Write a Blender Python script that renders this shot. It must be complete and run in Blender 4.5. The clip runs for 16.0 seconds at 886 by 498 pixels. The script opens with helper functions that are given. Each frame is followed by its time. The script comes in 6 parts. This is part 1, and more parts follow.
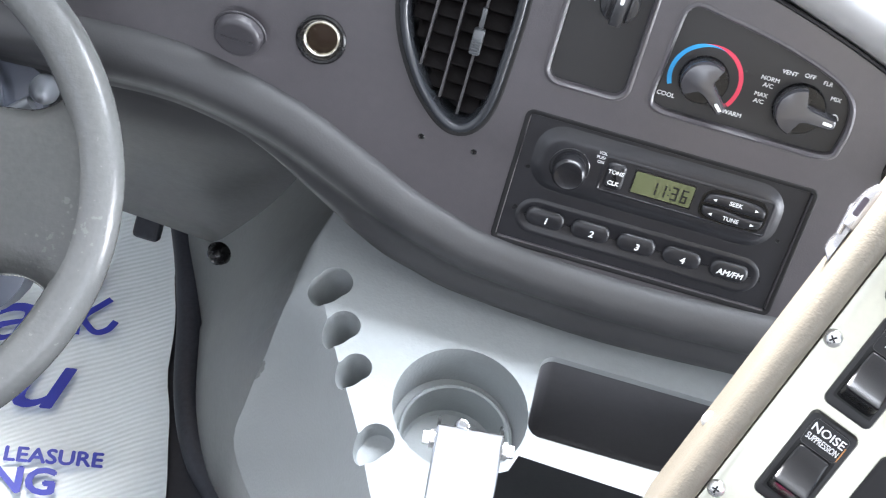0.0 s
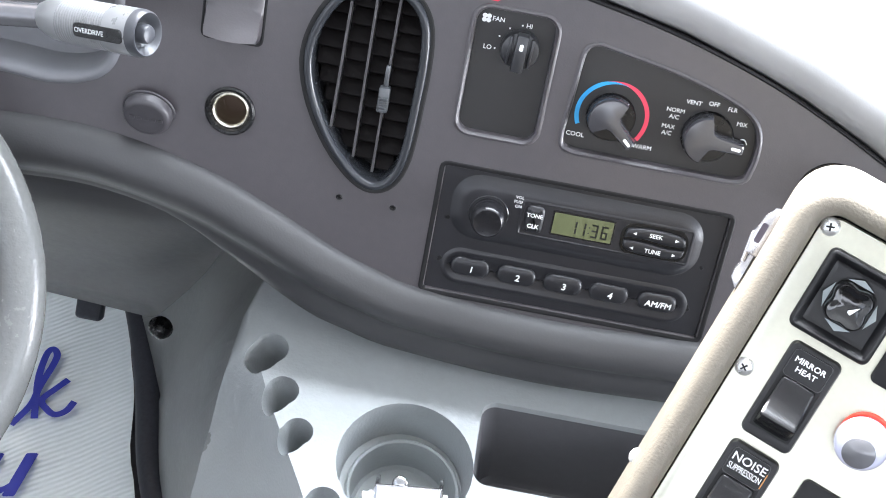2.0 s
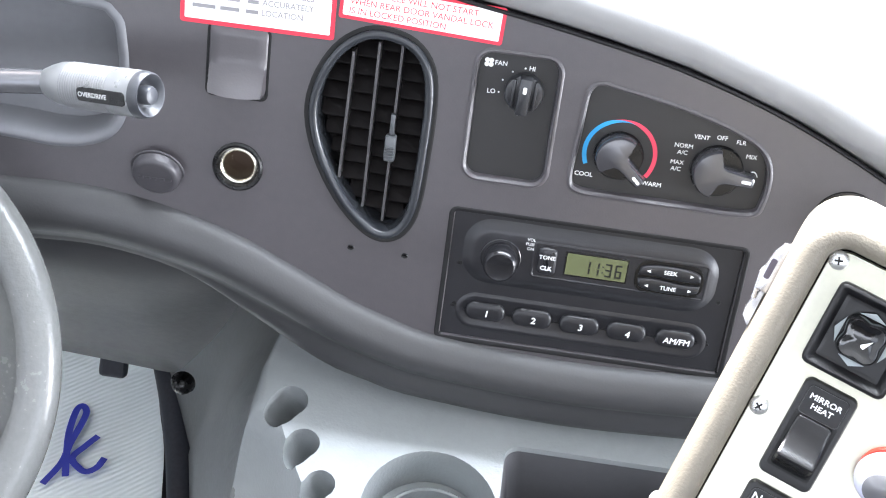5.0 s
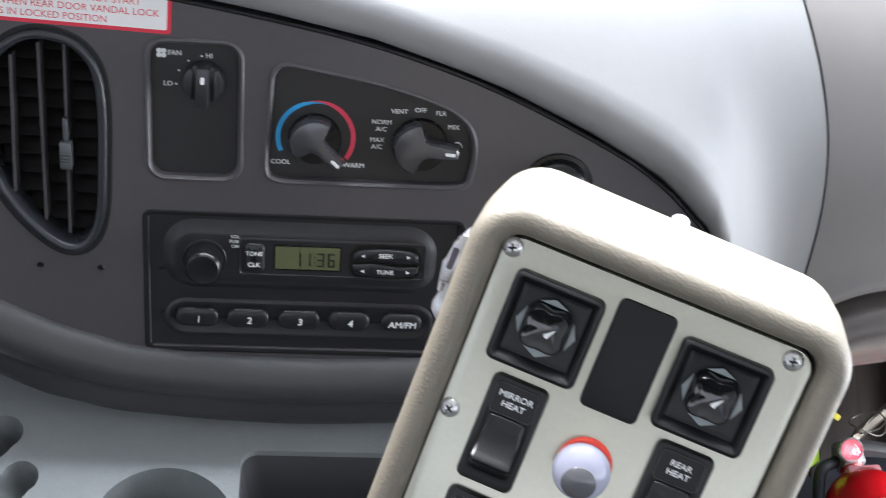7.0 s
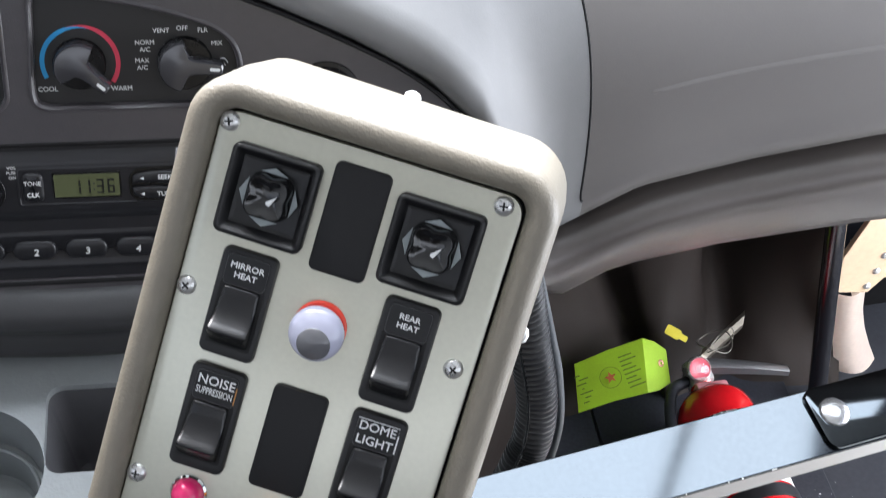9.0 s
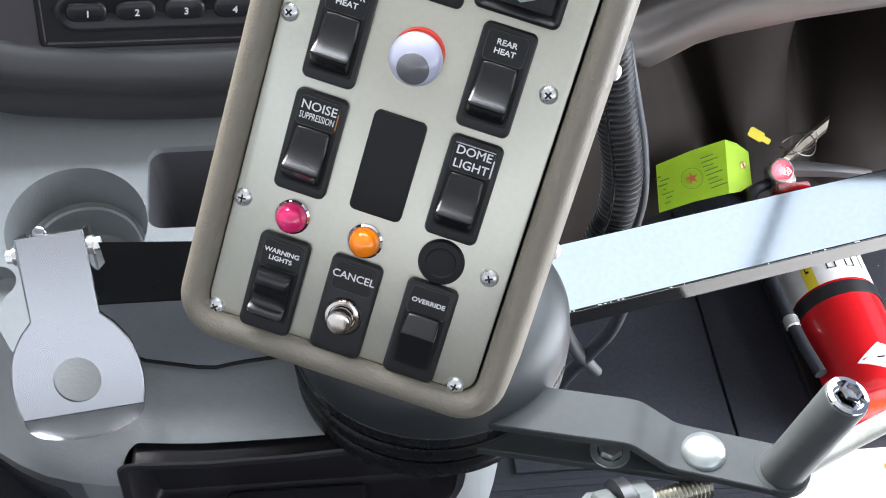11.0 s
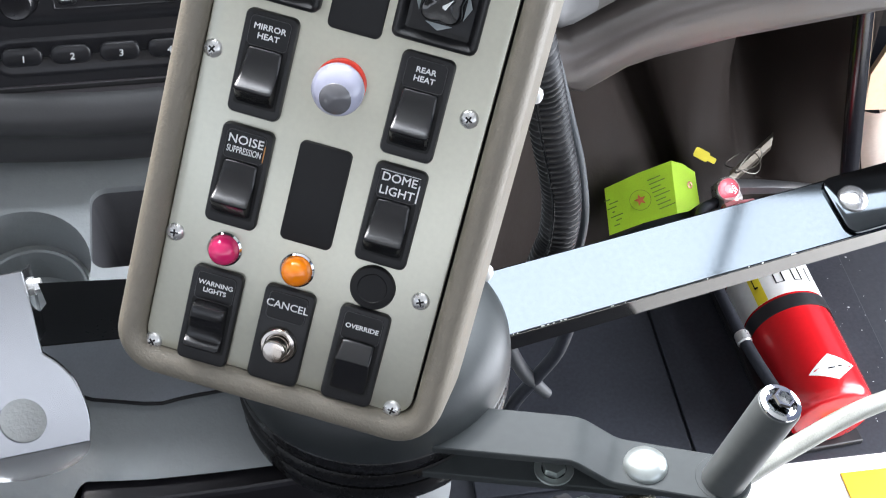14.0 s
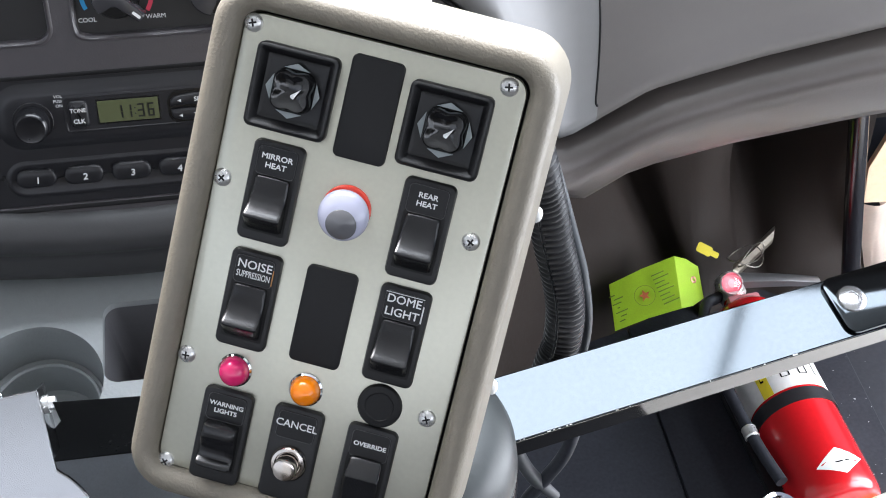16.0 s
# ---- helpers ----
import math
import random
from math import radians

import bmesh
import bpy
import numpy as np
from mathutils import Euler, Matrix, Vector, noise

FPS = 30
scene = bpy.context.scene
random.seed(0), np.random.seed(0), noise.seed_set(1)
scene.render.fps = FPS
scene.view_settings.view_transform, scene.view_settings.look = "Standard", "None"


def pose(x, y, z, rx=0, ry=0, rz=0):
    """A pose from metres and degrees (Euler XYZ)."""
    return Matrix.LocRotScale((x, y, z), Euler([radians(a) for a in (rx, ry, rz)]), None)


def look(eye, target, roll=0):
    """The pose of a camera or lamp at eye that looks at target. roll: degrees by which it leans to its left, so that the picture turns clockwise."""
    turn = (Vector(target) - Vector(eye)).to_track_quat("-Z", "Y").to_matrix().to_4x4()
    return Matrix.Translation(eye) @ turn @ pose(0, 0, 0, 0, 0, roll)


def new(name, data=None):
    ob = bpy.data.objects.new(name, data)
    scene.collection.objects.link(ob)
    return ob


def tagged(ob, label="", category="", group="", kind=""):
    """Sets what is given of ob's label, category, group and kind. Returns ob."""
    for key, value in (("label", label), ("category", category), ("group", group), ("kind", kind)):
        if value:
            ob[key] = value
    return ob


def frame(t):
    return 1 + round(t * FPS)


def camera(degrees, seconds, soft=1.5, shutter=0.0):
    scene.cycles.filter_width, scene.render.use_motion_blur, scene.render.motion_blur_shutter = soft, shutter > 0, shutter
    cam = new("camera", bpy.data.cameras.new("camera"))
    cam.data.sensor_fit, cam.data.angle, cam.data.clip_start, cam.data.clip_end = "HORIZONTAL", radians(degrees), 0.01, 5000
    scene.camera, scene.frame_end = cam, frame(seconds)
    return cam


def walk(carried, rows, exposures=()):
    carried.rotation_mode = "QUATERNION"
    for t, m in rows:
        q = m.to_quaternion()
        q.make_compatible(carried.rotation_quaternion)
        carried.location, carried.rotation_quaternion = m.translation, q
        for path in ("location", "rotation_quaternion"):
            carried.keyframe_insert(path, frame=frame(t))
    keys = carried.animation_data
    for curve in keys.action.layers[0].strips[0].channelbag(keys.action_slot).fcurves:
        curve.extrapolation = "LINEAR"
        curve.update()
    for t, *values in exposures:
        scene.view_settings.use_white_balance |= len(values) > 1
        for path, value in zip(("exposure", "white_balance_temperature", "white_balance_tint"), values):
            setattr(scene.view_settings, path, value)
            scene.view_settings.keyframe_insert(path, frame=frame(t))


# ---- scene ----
cam = camera(36.0, 16.0, 1.0, 0.2)
PATH = [
    (0, (-0.133, -0.768, 1.64), (-0.144, 0.681, 0.261), 15.7),
    (0.5, (-0.102, -0.765, 1.642), (-0.084, 0.701, 0.283), 14.7),
    (1, (-0.091, -0.761, 1.646), (-0.068, 0.696, 0.277), 12.3),
    (1.5, (-0.095, -0.757, 1.65), (-0.083, 0.721, 0.303), 11.4),
    (2, (-0.096, -0.757, 1.658), (-0.093, 0.734, 0.324), 10.8),
    (2.5, (-0.096, -0.756, 1.654), (-0.102, 0.743, 0.329), 10.1),
    (3, (-0.1, -0.754, 1.655), (-0.123, 0.752, 0.34), 9.7),
    (3.2, (-0.1, -0.754, 1.654), (-0.128, 0.754, 0.34), 9.5),
    (5.3, (-0.071, -0.742, 1.669), (-0.116, 0.782, 0.374), 6.3),
    (5.5, (-0.046, -0.735, 1.678), (-0.03, 0.801, 0.398), 4.9),
    (6, (0.018, -0.742, 1.693), (0.236, 0.8, 0.439), 4.0),
    (6.5, (0.057, -0.748, 1.675), (0.329, 0.745, 0.372), 4.3),
    (7, (0.001, -0.678, 1.658), (0.201, 0.792, 0.317), 7.3),
    (7.5, (-0.032, -0.648, 1.657), (0.135, 0.811, 0.299), 8.1),
    (8, (0.022, -0.686, 1.666), (0.188, 0.795, 0.332), 4.7),
    (8.5, (0.073, -0.721, 1.661), (0.34, 0.779, 0.366), 3.7),
    (9, (0.094, -0.749, 1.632), (0.41, 0.712, 0.304), 5.5),
    (9.5, (0.071, -0.773, 1.603), (0.34, 0.636, 0.209), 8.4),
    (10, (0.071, -0.778, 1.6), (0.298, 0.593, 0.162), 5.1),
    (10.2, (0.079, -0.782, 1.602), (0.289, 0.567, 0.141), 2.6),
    (12.3, (0.072, -0.833, 1.599), (0.248, 0.477, 0.098), 4.7),
    (12.5, (0.073, -0.831, 1.596), (0.249, 0.478, 0.095), 4.7),
    (13, (0.087, -0.834, 1.597), (0.271, 0.481, 0.102), 3.1),
    (13.5, (0.095, -0.83, 1.6), (0.301, 0.493, 0.114), 2.4),
    (14, (0.097, -0.822, 1.609), (0.341, 0.527, 0.153), 2.3),
    (14.5, (0.094, -0.819, 1.622), (0.341, 0.563, 0.198), 1.4),
    (15, (0.091, -0.818, 1.623), (0.342, 0.583, 0.219), 2.5),
    (15.5, (0.097, -0.827, 1.63), (0.341, 0.595, 0.245), 1.6),
    (16, (0.099, -0.823, 1.638), (0.342, 0.614, 0.268), 0.9),
]
walk(cam, [(t, look(eye, target, roll)) for t, eye, target, roll in PATH],
     [(0, 1.54, 6330, 13), (1.0, 1.46, 6330, 13), (3.2, 1.74, 6330, 13), (5.3, 1.75, 6330, 13), (5.6, 1.56, 6330, 13), (6.0, 0.75, 6330, 13), (6.5, 0.16, 6330, 13), (7, 0.28, 6330, 13), (8, 0.38, 6330, 13), (8.5, 0.28, 6330, 13), (9, 0.15, 6330, 13), (9.5, 0.36, 6330, 13), (10.2, 0.48, 6330, 13), (12.3, 0.5, 6330, 13), (16, 0.33, 6330, 13)])

# ---- world and light ----
world = bpy.data.worlds.new("sky")
scene.world = world
world.use_nodes = True
wn = world.node_tree
sky = wn.nodes.new("ShaderNodeTexSky")
sky.sky_type = "NISHITA"
sky.sun_disc = False
sky.dust_density = 8.0
sky.air_density = 0.7
sky.ozone_density = 0.3
sky.sun_elevation = radians(48)
sky.sun_rotation = radians(-23)
wn.nodes["Background"].inputs["Strength"].default_value = 0.15
wn.links.new(sky.outputs["Color"], wn.nodes["Background"].inputs["Color"])

sun_data = bpy.data.lights.new("sun", "SUN")
sun_data.energy = 4.6
sun_data.angle = radians(10)
sun_data.color = (1.0, 0.985, 0.97)
sun = new("sun", sun_data)
sun.matrix_world = look((-0.3, 0.7, 1.85), (0, 0, 1))


def area(name, eye, target, sx, sy, power, color):
    d = bpy.data.lights.new(name, "AREA")
    d.shape = "RECTANGLE"
    d.size, d.size_y, d.energy, d.color = sx, sy, power, color
    ob = new(name, d)
    ob.matrix_world = look(eye, target)
    return ob


# daylight in the windscreen, the door's glass and the driver's window
area("windscreen_daylight", (0.32, 0.6, 1.83), (0.32, -0.2, 0.73), 1.95, 1.2, 84, (0.87, 0.945, 1.0))
area("door_daylight", (1.4, -0.12, 0.85), (0.3, -0.12, 0.45), 0.9, 1.0, 34, (0.92, 0.96, 1.0))
area("driver_window_daylight", (-1.15, -0.7, 1.75), (0.0, -0.5, 0.9), 1.6, 0.7, 1.0, (0.93, 0.975, 1.0))
# unseen windows behind, lamps added as fill and for reflections
area("rear_right_windows_daylight", (1.36, -1.75, 1.6), (0.2, -1.2, 1.85), 1.6, 0.8, 7, (0.91, 0.96, 1.0))
area("rear_left_windows_daylight", (-1.12, -1.9, 1.6), (0.0, -1.4, 1.9), 1.3, 0.8, 2.8, (0.91, 0.96, 1.0))
area("rear_window_daylight", (0.12, -2.58, 1.76), (0.12, 0.0, 1.4), 2.2, 0.36, 5, (0.93, 0.96, 1.0))


# ---- materials ----
def mat(name, base, rough=0.5, metal=0.0, grain=0.0, grain_scale=900.0, vary=0.08, vary_scale=6.0, coat=0.0, bump=0.15, spec=0.5):
    """A surface with fine grain in its relief and slow stains in its colour and gloss."""
    m = bpy.data.materials.new(name)
    m.use_nodes = True
    nt = m.node_tree
    b = nt.nodes["Principled BSDF"]
    b.inputs["Metallic"].default_value = metal
    b.inputs["Specular IOR Level"].default_value = spec
    b.inputs["Coat Weight"].default_value = coat
    tc = nt.nodes.new("ShaderNodeTexCoord")
    n1 = nt.nodes.new("ShaderNodeTexNoise")
    n1.inputs["Scale"].default_value = vary_scale
    n1.inputs["Detail"].default_value = 6.0
    nt.links.new(tc.outputs["Object"], n1.inputs["Vector"])
    n2 = nt.nodes.new("ShaderNodeTexNoise")
    n2.inputs["Scale"].default_value = vary_scale * 23
    n2.inputs["Detail"].default_value = 4.0
    nt.links.new(tc.outputs["Object"], n2.inputs["Vector"])
    add = nt.nodes.new("ShaderNodeMath")
    add.operation = "ADD"
    nt.links.new(n1.outputs["Fac"], add.inputs[0])
    nt.links.new(n2.outputs["Fac"], add.inputs[1])
    ramp = nt.nodes.new("ShaderNodeMapRange")
    ramp.inputs["From Min"].default_value = 0.6
    ramp.inputs["From Max"].default_value = 1.4
    nt.links.new(add.outputs[0], ramp.inputs["Value"])
    mix = nt.nodes.new("ShaderNodeMix")
    mix.data_type = "RGBA"
    mix.inputs["A"].default_value = (*[min(1, c * (1 - vary)) for c in base], 1)
    mix.inputs["B"].default_value = (*[min(1, c * (1 + vary)) for c in base], 1)
    nt.links.new(ramp.outputs["Result"], mix.inputs["Factor"])
    nt.links.new(mix.outputs["Result"], b.inputs["Base Color"])
    rr = nt.nodes.new("ShaderNodeMapRange")
    rr.inputs["To Min"].default_value = max(0.02, rough * 0.88)
    rr.inputs["To Max"].default_value = min(1, rough * 1.12)
    nt.links.new(ramp.outputs["Result"], rr.inputs["Value"])
    nt.links.new(rr.outputs["Result"], b.inputs["Roughness"])
    if grain:
        n3 = nt.nodes.new("ShaderNodeTexNoise")
        n3.inputs["Scale"].default_value = grain_scale
        n3.inputs["Detail"].default_value = 2.0
        nt.links.new(tc.outputs["Object"], n3.inputs["Vector"])
        bp = nt.nodes.new("ShaderNodeBump")
        bp.inputs["Strength"].default_value = bump
        bp.inputs["Distance"].default_value = grain
        nt.links.new(n3.outputs["Fac"], bp.inputs["Height"])
        nt.links.new(bp.outputs["Normal"], b.inputs["Normal"])
    return m


FASCIA = mat("charcoal_plastic", (0.063, 0.0575, 0.063), 0.36, grain=0.0006, grain_scale=700, bump=0.16, spec=0.7)
POD = mat("dark_recess_plastic", (0.016, 0.0155, 0.016), 0.5, grain=0.0004)
BLACK = mat("black_plastic", (0.006, 0.006, 0.0065), 0.27, grain=0.0003, spec=0.4)
BLACK_MATT = mat("matt_black_plastic", (0.009, 0.009, 0.0098), 0.5, grain=0.0004, spec=0.3)
SOFT_BLACK = mat("radio_black", (0.015, 0.015, 0.018), 0.36, grain=0.0003)
PAD = mat("grey_vinyl_pad", (0.225, 0.224, 0.226), 0.55, vary=0.03, grain=0.0006, grain_scale=700, bump=0.09)
# the pad's grey with shade and tan door bounce painted in
AIRBAG = mat("shaded_airbag_grey", (0.135, 0.125, 0.119), 0.5, vary=0.03, grain=0.0006, grain_scale=700, bump=0.09)
LOW_ROLL = mat("dark_grey_vinyl_roll", (0.039, 0.039, 0.0405), 0.5, vary=0.05, grain=0.0008, grain_scale=500, bump=0.12)
# warm tint imitates light bounced off the tan door
ROLL = mat("grey_vinyl_roll", (0.08, 0.069, 0.064), 0.36, vary=0.05, grain=0.0008, grain_scale=500, bump=0.12)
# cover plastic at half its grey: shade painted onto the left side
COVER_SHADED = mat("shaded_cover_plastic", (0.125, 0.131, 0.132), 0.45, vary=0.06, grain=0.0008, grain_scale=500, bump=0.15)
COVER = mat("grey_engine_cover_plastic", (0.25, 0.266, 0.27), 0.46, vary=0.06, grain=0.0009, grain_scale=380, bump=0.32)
BEIGE = mat("beige_padded_vinyl", (0.2, 0.178, 0.141), 0.5, grain=0.001, grain_scale=620, bump=0.4)
PLATE = mat("brushed_aluminium_plate", (0.585, 0.58, 0.49), 0.33, metal=0.8, vary=0.05, vary_scale=14)
STEEL = mat("zinc_steel", (0.7, 0.7, 0.69), 0.28, metal=0.75, vary=0.06)
CHROME = mat("chrome", (0.6, 0.61, 0.62), 0.06, metal=1.0, vary=0.02)
BAR_CHROME = mat("worn_chrome_bar", (0.055, 0.062, 0.068), 0.08, metal=1.0, vary=0.06, vary_scale=9)
DARK_STEEL = mat("black_painted_steel", (0.02, 0.02, 0.022), 0.3, vary=0.2)
GREY_STEEL = mat("grey_painted_steel", (0.04, 0.045, 0.046), 0.45, spec=0.12, vary=0.12)
RUBBER = mat("black_rubber", (0.027, 0.0292, 0.0365), 0.5, vary=0.35, vary_scale=9, spec=0.25, grain=0.001, grain_scale=150)
FLOOR = mat("black_rubber_floor", (0.028, 0.03, 0.036), 0.55, spec=0.25, grain=0.001, grain_scale=200, vary=0.25)
DARK = mat("dark_trim", (0.035, 0.03, 0.026), 0.8, vary=0.2)
WHITE = mat("white_print", (0.75, 0.76, 0.76), 0.6)
RED = mat("red_paint", (0.55, 0.008, 0.012), 0.25, coat=0.5)
CEILING = mat("ceiling_white", (0.8, 0.8, 0.79), 0.6)
WALL = mat("bus_interior_grey", (0.42, 0.42, 0.42), 0.6, grain=0.001, grain_scale=200)


# ---- mesh helpers ----
def part(name, bm, material, parent=None, label="", smooth=False, matrix=None):
    """Links a bmesh as one mesh object under a thing or a part."""
    me = bpy.data.meshes.new(name)
    bm.to_mesh(me)
    bm.free()
    if smooth:
        me.polygons.foreach_set("use_smooth", [True] * len(me.polygons))
        try:
            me.set_sharp_from_angle(angle=radians(smooth if smooth is not True else 40))
        except AttributeError:
            pass
    me.materials.append(material)
    ob = new(name, me)
    if parent is not None:
        ob.parent = parent
    if matrix is not None:
        ob.matrix_basis = matrix
    if label:
        tagged(ob, label)
    return ob


def thing(name, matrix, label, category, group="", kind=""):
    ob = new(name)
    ob.empty_display_size = 0.02
    ob.matrix_basis = matrix
    return tagged(ob, label, category, group, kind)


def box(bm, lo, hi, bevel=0.0, seg=2, m=None):
    """A box between two corners, its edges rounded."""
    c = [(a + b) / 2 for a, b in zip(lo, hi)]
    s = [abs(b - a) for a, b in zip(lo, hi)]
    mm = Matrix.Translation(c) @ Matrix.Diagonal((*s, 1))
    if m is not None:
        mm = m @ mm
    vs = bmesh.ops.create_cube(bm, size=1, matrix=mm)["verts"]
    if bevel:
        es = list({e for v in vs for e in v.link_edges})
        bmesh.ops.bevel(bm, geom=es, offset=bevel, segments=seg, profile=0.5, affect="EDGES")
    return bm


def cyl(bm, r1, r2, h, m=None, seg=32):
    """A cone or cylinder standing on z = 0."""
    mm = (m or Matrix()) @ Matrix.Translation((0, 0, h / 2))
    bmesh.ops.create_cone(bm, cap_ends=True, segments=seg, radius1=r1, radius2=r2, depth=h, matrix=mm)
    return bm


def lathe(bm, profile, m=None, seg=40):
    """Turns rows of (radius, height) round z."""
    m = m or Matrix()
    rings = []
    for r, z in profile:
        if r < 1e-6:
            rings.append([bm.verts.new(m @ Vector((0, 0, z)))])
        else:
            rings.append([bm.verts.new(m @ Vector((r * math.cos(a), r * math.sin(a), z))) for a in [2 * math.pi * k / seg for k in range(seg)]])
    for a, b in zip(rings, rings[1:]):
        for k in range(seg):
            q = [a[k % len(a)], a[(k + 1) % len(a)], b[(k + 1) % len(b)], b[k % len(b)]]
            q = [v for i, v in enumerate(q) if v not in q[:i]]
            if len(q) > 2:
                bm.faces.new(q)
    return bm


def rrect(w, h, r, seg=6, cx=0.0, cy=0.0):
    """The outline of a rounded rectangle, anticlockwise."""
    out = []
    for sx, sy, a0 in ((1, 1, 0), (-1, 1, 90), (-1, -1, 180), (1, -1, 270)):
        for k in range(seg + 1):
            a = radians(a0 + 90 * k / seg)
            out.append((cx + sx * (w / 2 - r) + r * math.cos(a), cy + sy * (h / 2 - r) + r * math.sin(a)))
    return out


def circle(r, seg=32, cx=0.0, cy=0.0):
    return [(cx + r * math.cos(2 * math.pi * k / seg), cy + r * math.sin(2 * math.pi * k / seg)) for k in range(seg)]


def spline(pts, n=8, closed=False):
    """A smooth line through the points (Catmull-Rom)."""
    pts = [Vector(p) for p in pts]
    out = []
    k = len(pts)
    for i in range(k if closed else k - 1):
        p1, p2 = pts[i], pts[(i + 1) % k]
        p0 = pts[i - 1] if closed or i > 0 else p1 * 2 - p2
        p3 = pts[(i + 2) % k] if closed or i + 2 < k else p2 * 2 - p1
        for j in range(n):
            t = j / n
            out.append(0.5 * (2 * p1 + (p2 - p0) * t + (2 * p0 - 5 * p1 + 4 * p2 - p3) * t * t + (3 * p1 - p0 - 3 * p2 + p3) * t ** 3))
    if not closed:
        out.append(pts[-1])
    return out


def area_sign(loop):
    return sum(a[0] * b[1] - b[0] * a[1] for a, b in zip(loop, loop[1:] + loop[:1]))


def offset(loop, d):
    """The outline moved inwards by d (an anticlockwise outline)."""
    n = len(loop)
    out = []
    for i in range(n):
        a, b, c = Vector(loop[i - 1][:2]), Vector(loop[i][:2]), Vector(loop[(i + 1) % n][:2])
        t = (b - a).normalized() + (c - b).normalized()
        t = t.normalized() if t.length > 1e-9 else (c - b).normalized()
        out.append((b.x - t.y * d, b.y + t.x * d))
    return out


def rings(bm, loops, cap_first=False, cap_last=False, m=None):
    """Skins a row of closed outlines [(outline, z), ...] with one number of points."""
    m = m or Matrix()
    vs = [[bm.verts.new(m @ Vector((p[0], p[1], z))) for p in loop] for loop, z in loops]
    for a, b in zip(vs, vs[1:]):
        for k in range(len(a)):
            bm.faces.new((a[k], a[(k + 1) % len(a)], b[(k + 1) % len(a)], b[k]))
    if cap_first:
        bm.faces.new(vs[0][::-1])
    if cap_last:
        bm.faces.new(vs[-1])
    return bm


def slab(bm, loop, z0, z1, r=0.001, m=None):
    """A plate of the outline from z0 up to z1 with a rounded upper edge."""
    if area_sign([tuple(p[:2]) for p in loop]) < 0:
        loop = loop[::-1]
    return rings(bm, [(loop, z0), (loop, z1 - r), (offset(loop, r * 0.3), z1 - r * 0.3), (offset(loop, r), z1)], True, True, m)


def sheet(bm, outer, holes, z=0.0, m=None):
    """A flat face of an outline with holes."""
    m = m or Matrix()
    edges = []
    for loop in [outer] + holes:
        vs = [bm.verts.new(m @ Vector((p[0], p[1], z))) for p in loop]
        edges += [bm.edges.new((a, b)) for a, b in zip(vs, vs[1:] + vs[:1])]
    bmesh.ops.triangle_fill(bm, use_beauty=True, use_dissolve=False, edges=edges)
    return bm


def tube(bm, pts, r, seg=12, closed=False, cap=True):
    """A round tube along points; r is a number or one number a point."""
    pts = [Vector(p) for p in pts]
    n = len(pts)
    rr = r if isinstance(r, (list, tuple)) else [r] * n
    loops = []
    up = None
    for i, p in enumerate(pts):
        a = pts[i - 1] if closed or i else p
        b = pts[(i + 1) % n] if closed or i + 1 < n else p
        t = (b - a).normalized()
        if up is None:
            up = t.orthogonal().normalized()
        up = (up - t * up.dot(t)).normalized()
        side = t.cross(up)
        loops.append([bm.verts.new(p + (up * math.cos(2 * math.pi * k / seg) + side * math.sin(2 * math.pi * k / seg)) * rr[i]) for k in range(seg)])
    for a, b in zip(loops, loops[1:] + (loops[:1] if closed else [])):
        for k in range(seg):
            bm.faces.new((a[k], a[(k + 1) % seg], b[(k + 1) % seg], b[k]))
    if cap and not closed:
        bm.faces.new(loops[0][::-1])
        bm.faces.new(loops[-1])
    return bm


def grid(bm, rows, m=None):
    """A surface through rows of points."""
    m = m or Matrix()
    vs = [[bm.verts.new(m @ Vector(p)) for p in row] for row in rows]
    for a, b in zip(vs, vs[1:]):
        for k in range(len(a) - 1):
            bm.faces.new((a[k], a[k + 1], b[k + 1], b[k]))
    return bm


def interp(x, table):
    return float(np.interp(x, [a for a, _ in table], [b for _, b in table]))


# the fascia's own frame: u to the right, v up the slope, n out of it
TILT = radians(16)
FM = Matrix(((1, 0, 0, 0), (0, math.sin(TILT), -math.cos(TILT), 0), (0, math.cos(TILT), math.sin(TILT), 1.0), (0, 0, 0, 1)))
FI = FM.inverted()
# the switch box's own frame
BC, B1, B2, B3 = (0.1254, -0.284, 1.101), (0.9206, -0.3686, -0.1288), (0.2924, 0.4321, 0.8531), (-0.2588, -0.823, 0.5056)
BM = Matrix([[B1[i], B2[i], B3[i], BC[i]] for i in range(3)] + [[0, 0, 0, 1]])
UP = [(-0.66, 0.2), (-0.52, 0.205), (-0.35, 0.212), (-0.2, 0.213), (-0.1, 0.2), (-0.03, 0.189), (0.043, 0.1738), (0.12, 0.1487), (0.2, 0.1112), (0.24, 0.086), (0.27, 0.058)]
LOW = [(-0.66, 0.02), (-0.52, 0.024), (-0.44, 0.027), (-0.358, 0.0285), (-0.277, 0.0125), (-0.22, -0.0105), (-0.173, -0.0325), (-0.14, -0.0436), (-0.104, -0.0522), (-0.006, -0.0582), (0.099, -0.0535), (0.2, -0.047)]
TIP = [(0.292, 0.03), (0.3, 0.002), (0.292, -0.022), (0.262, -0.037)]



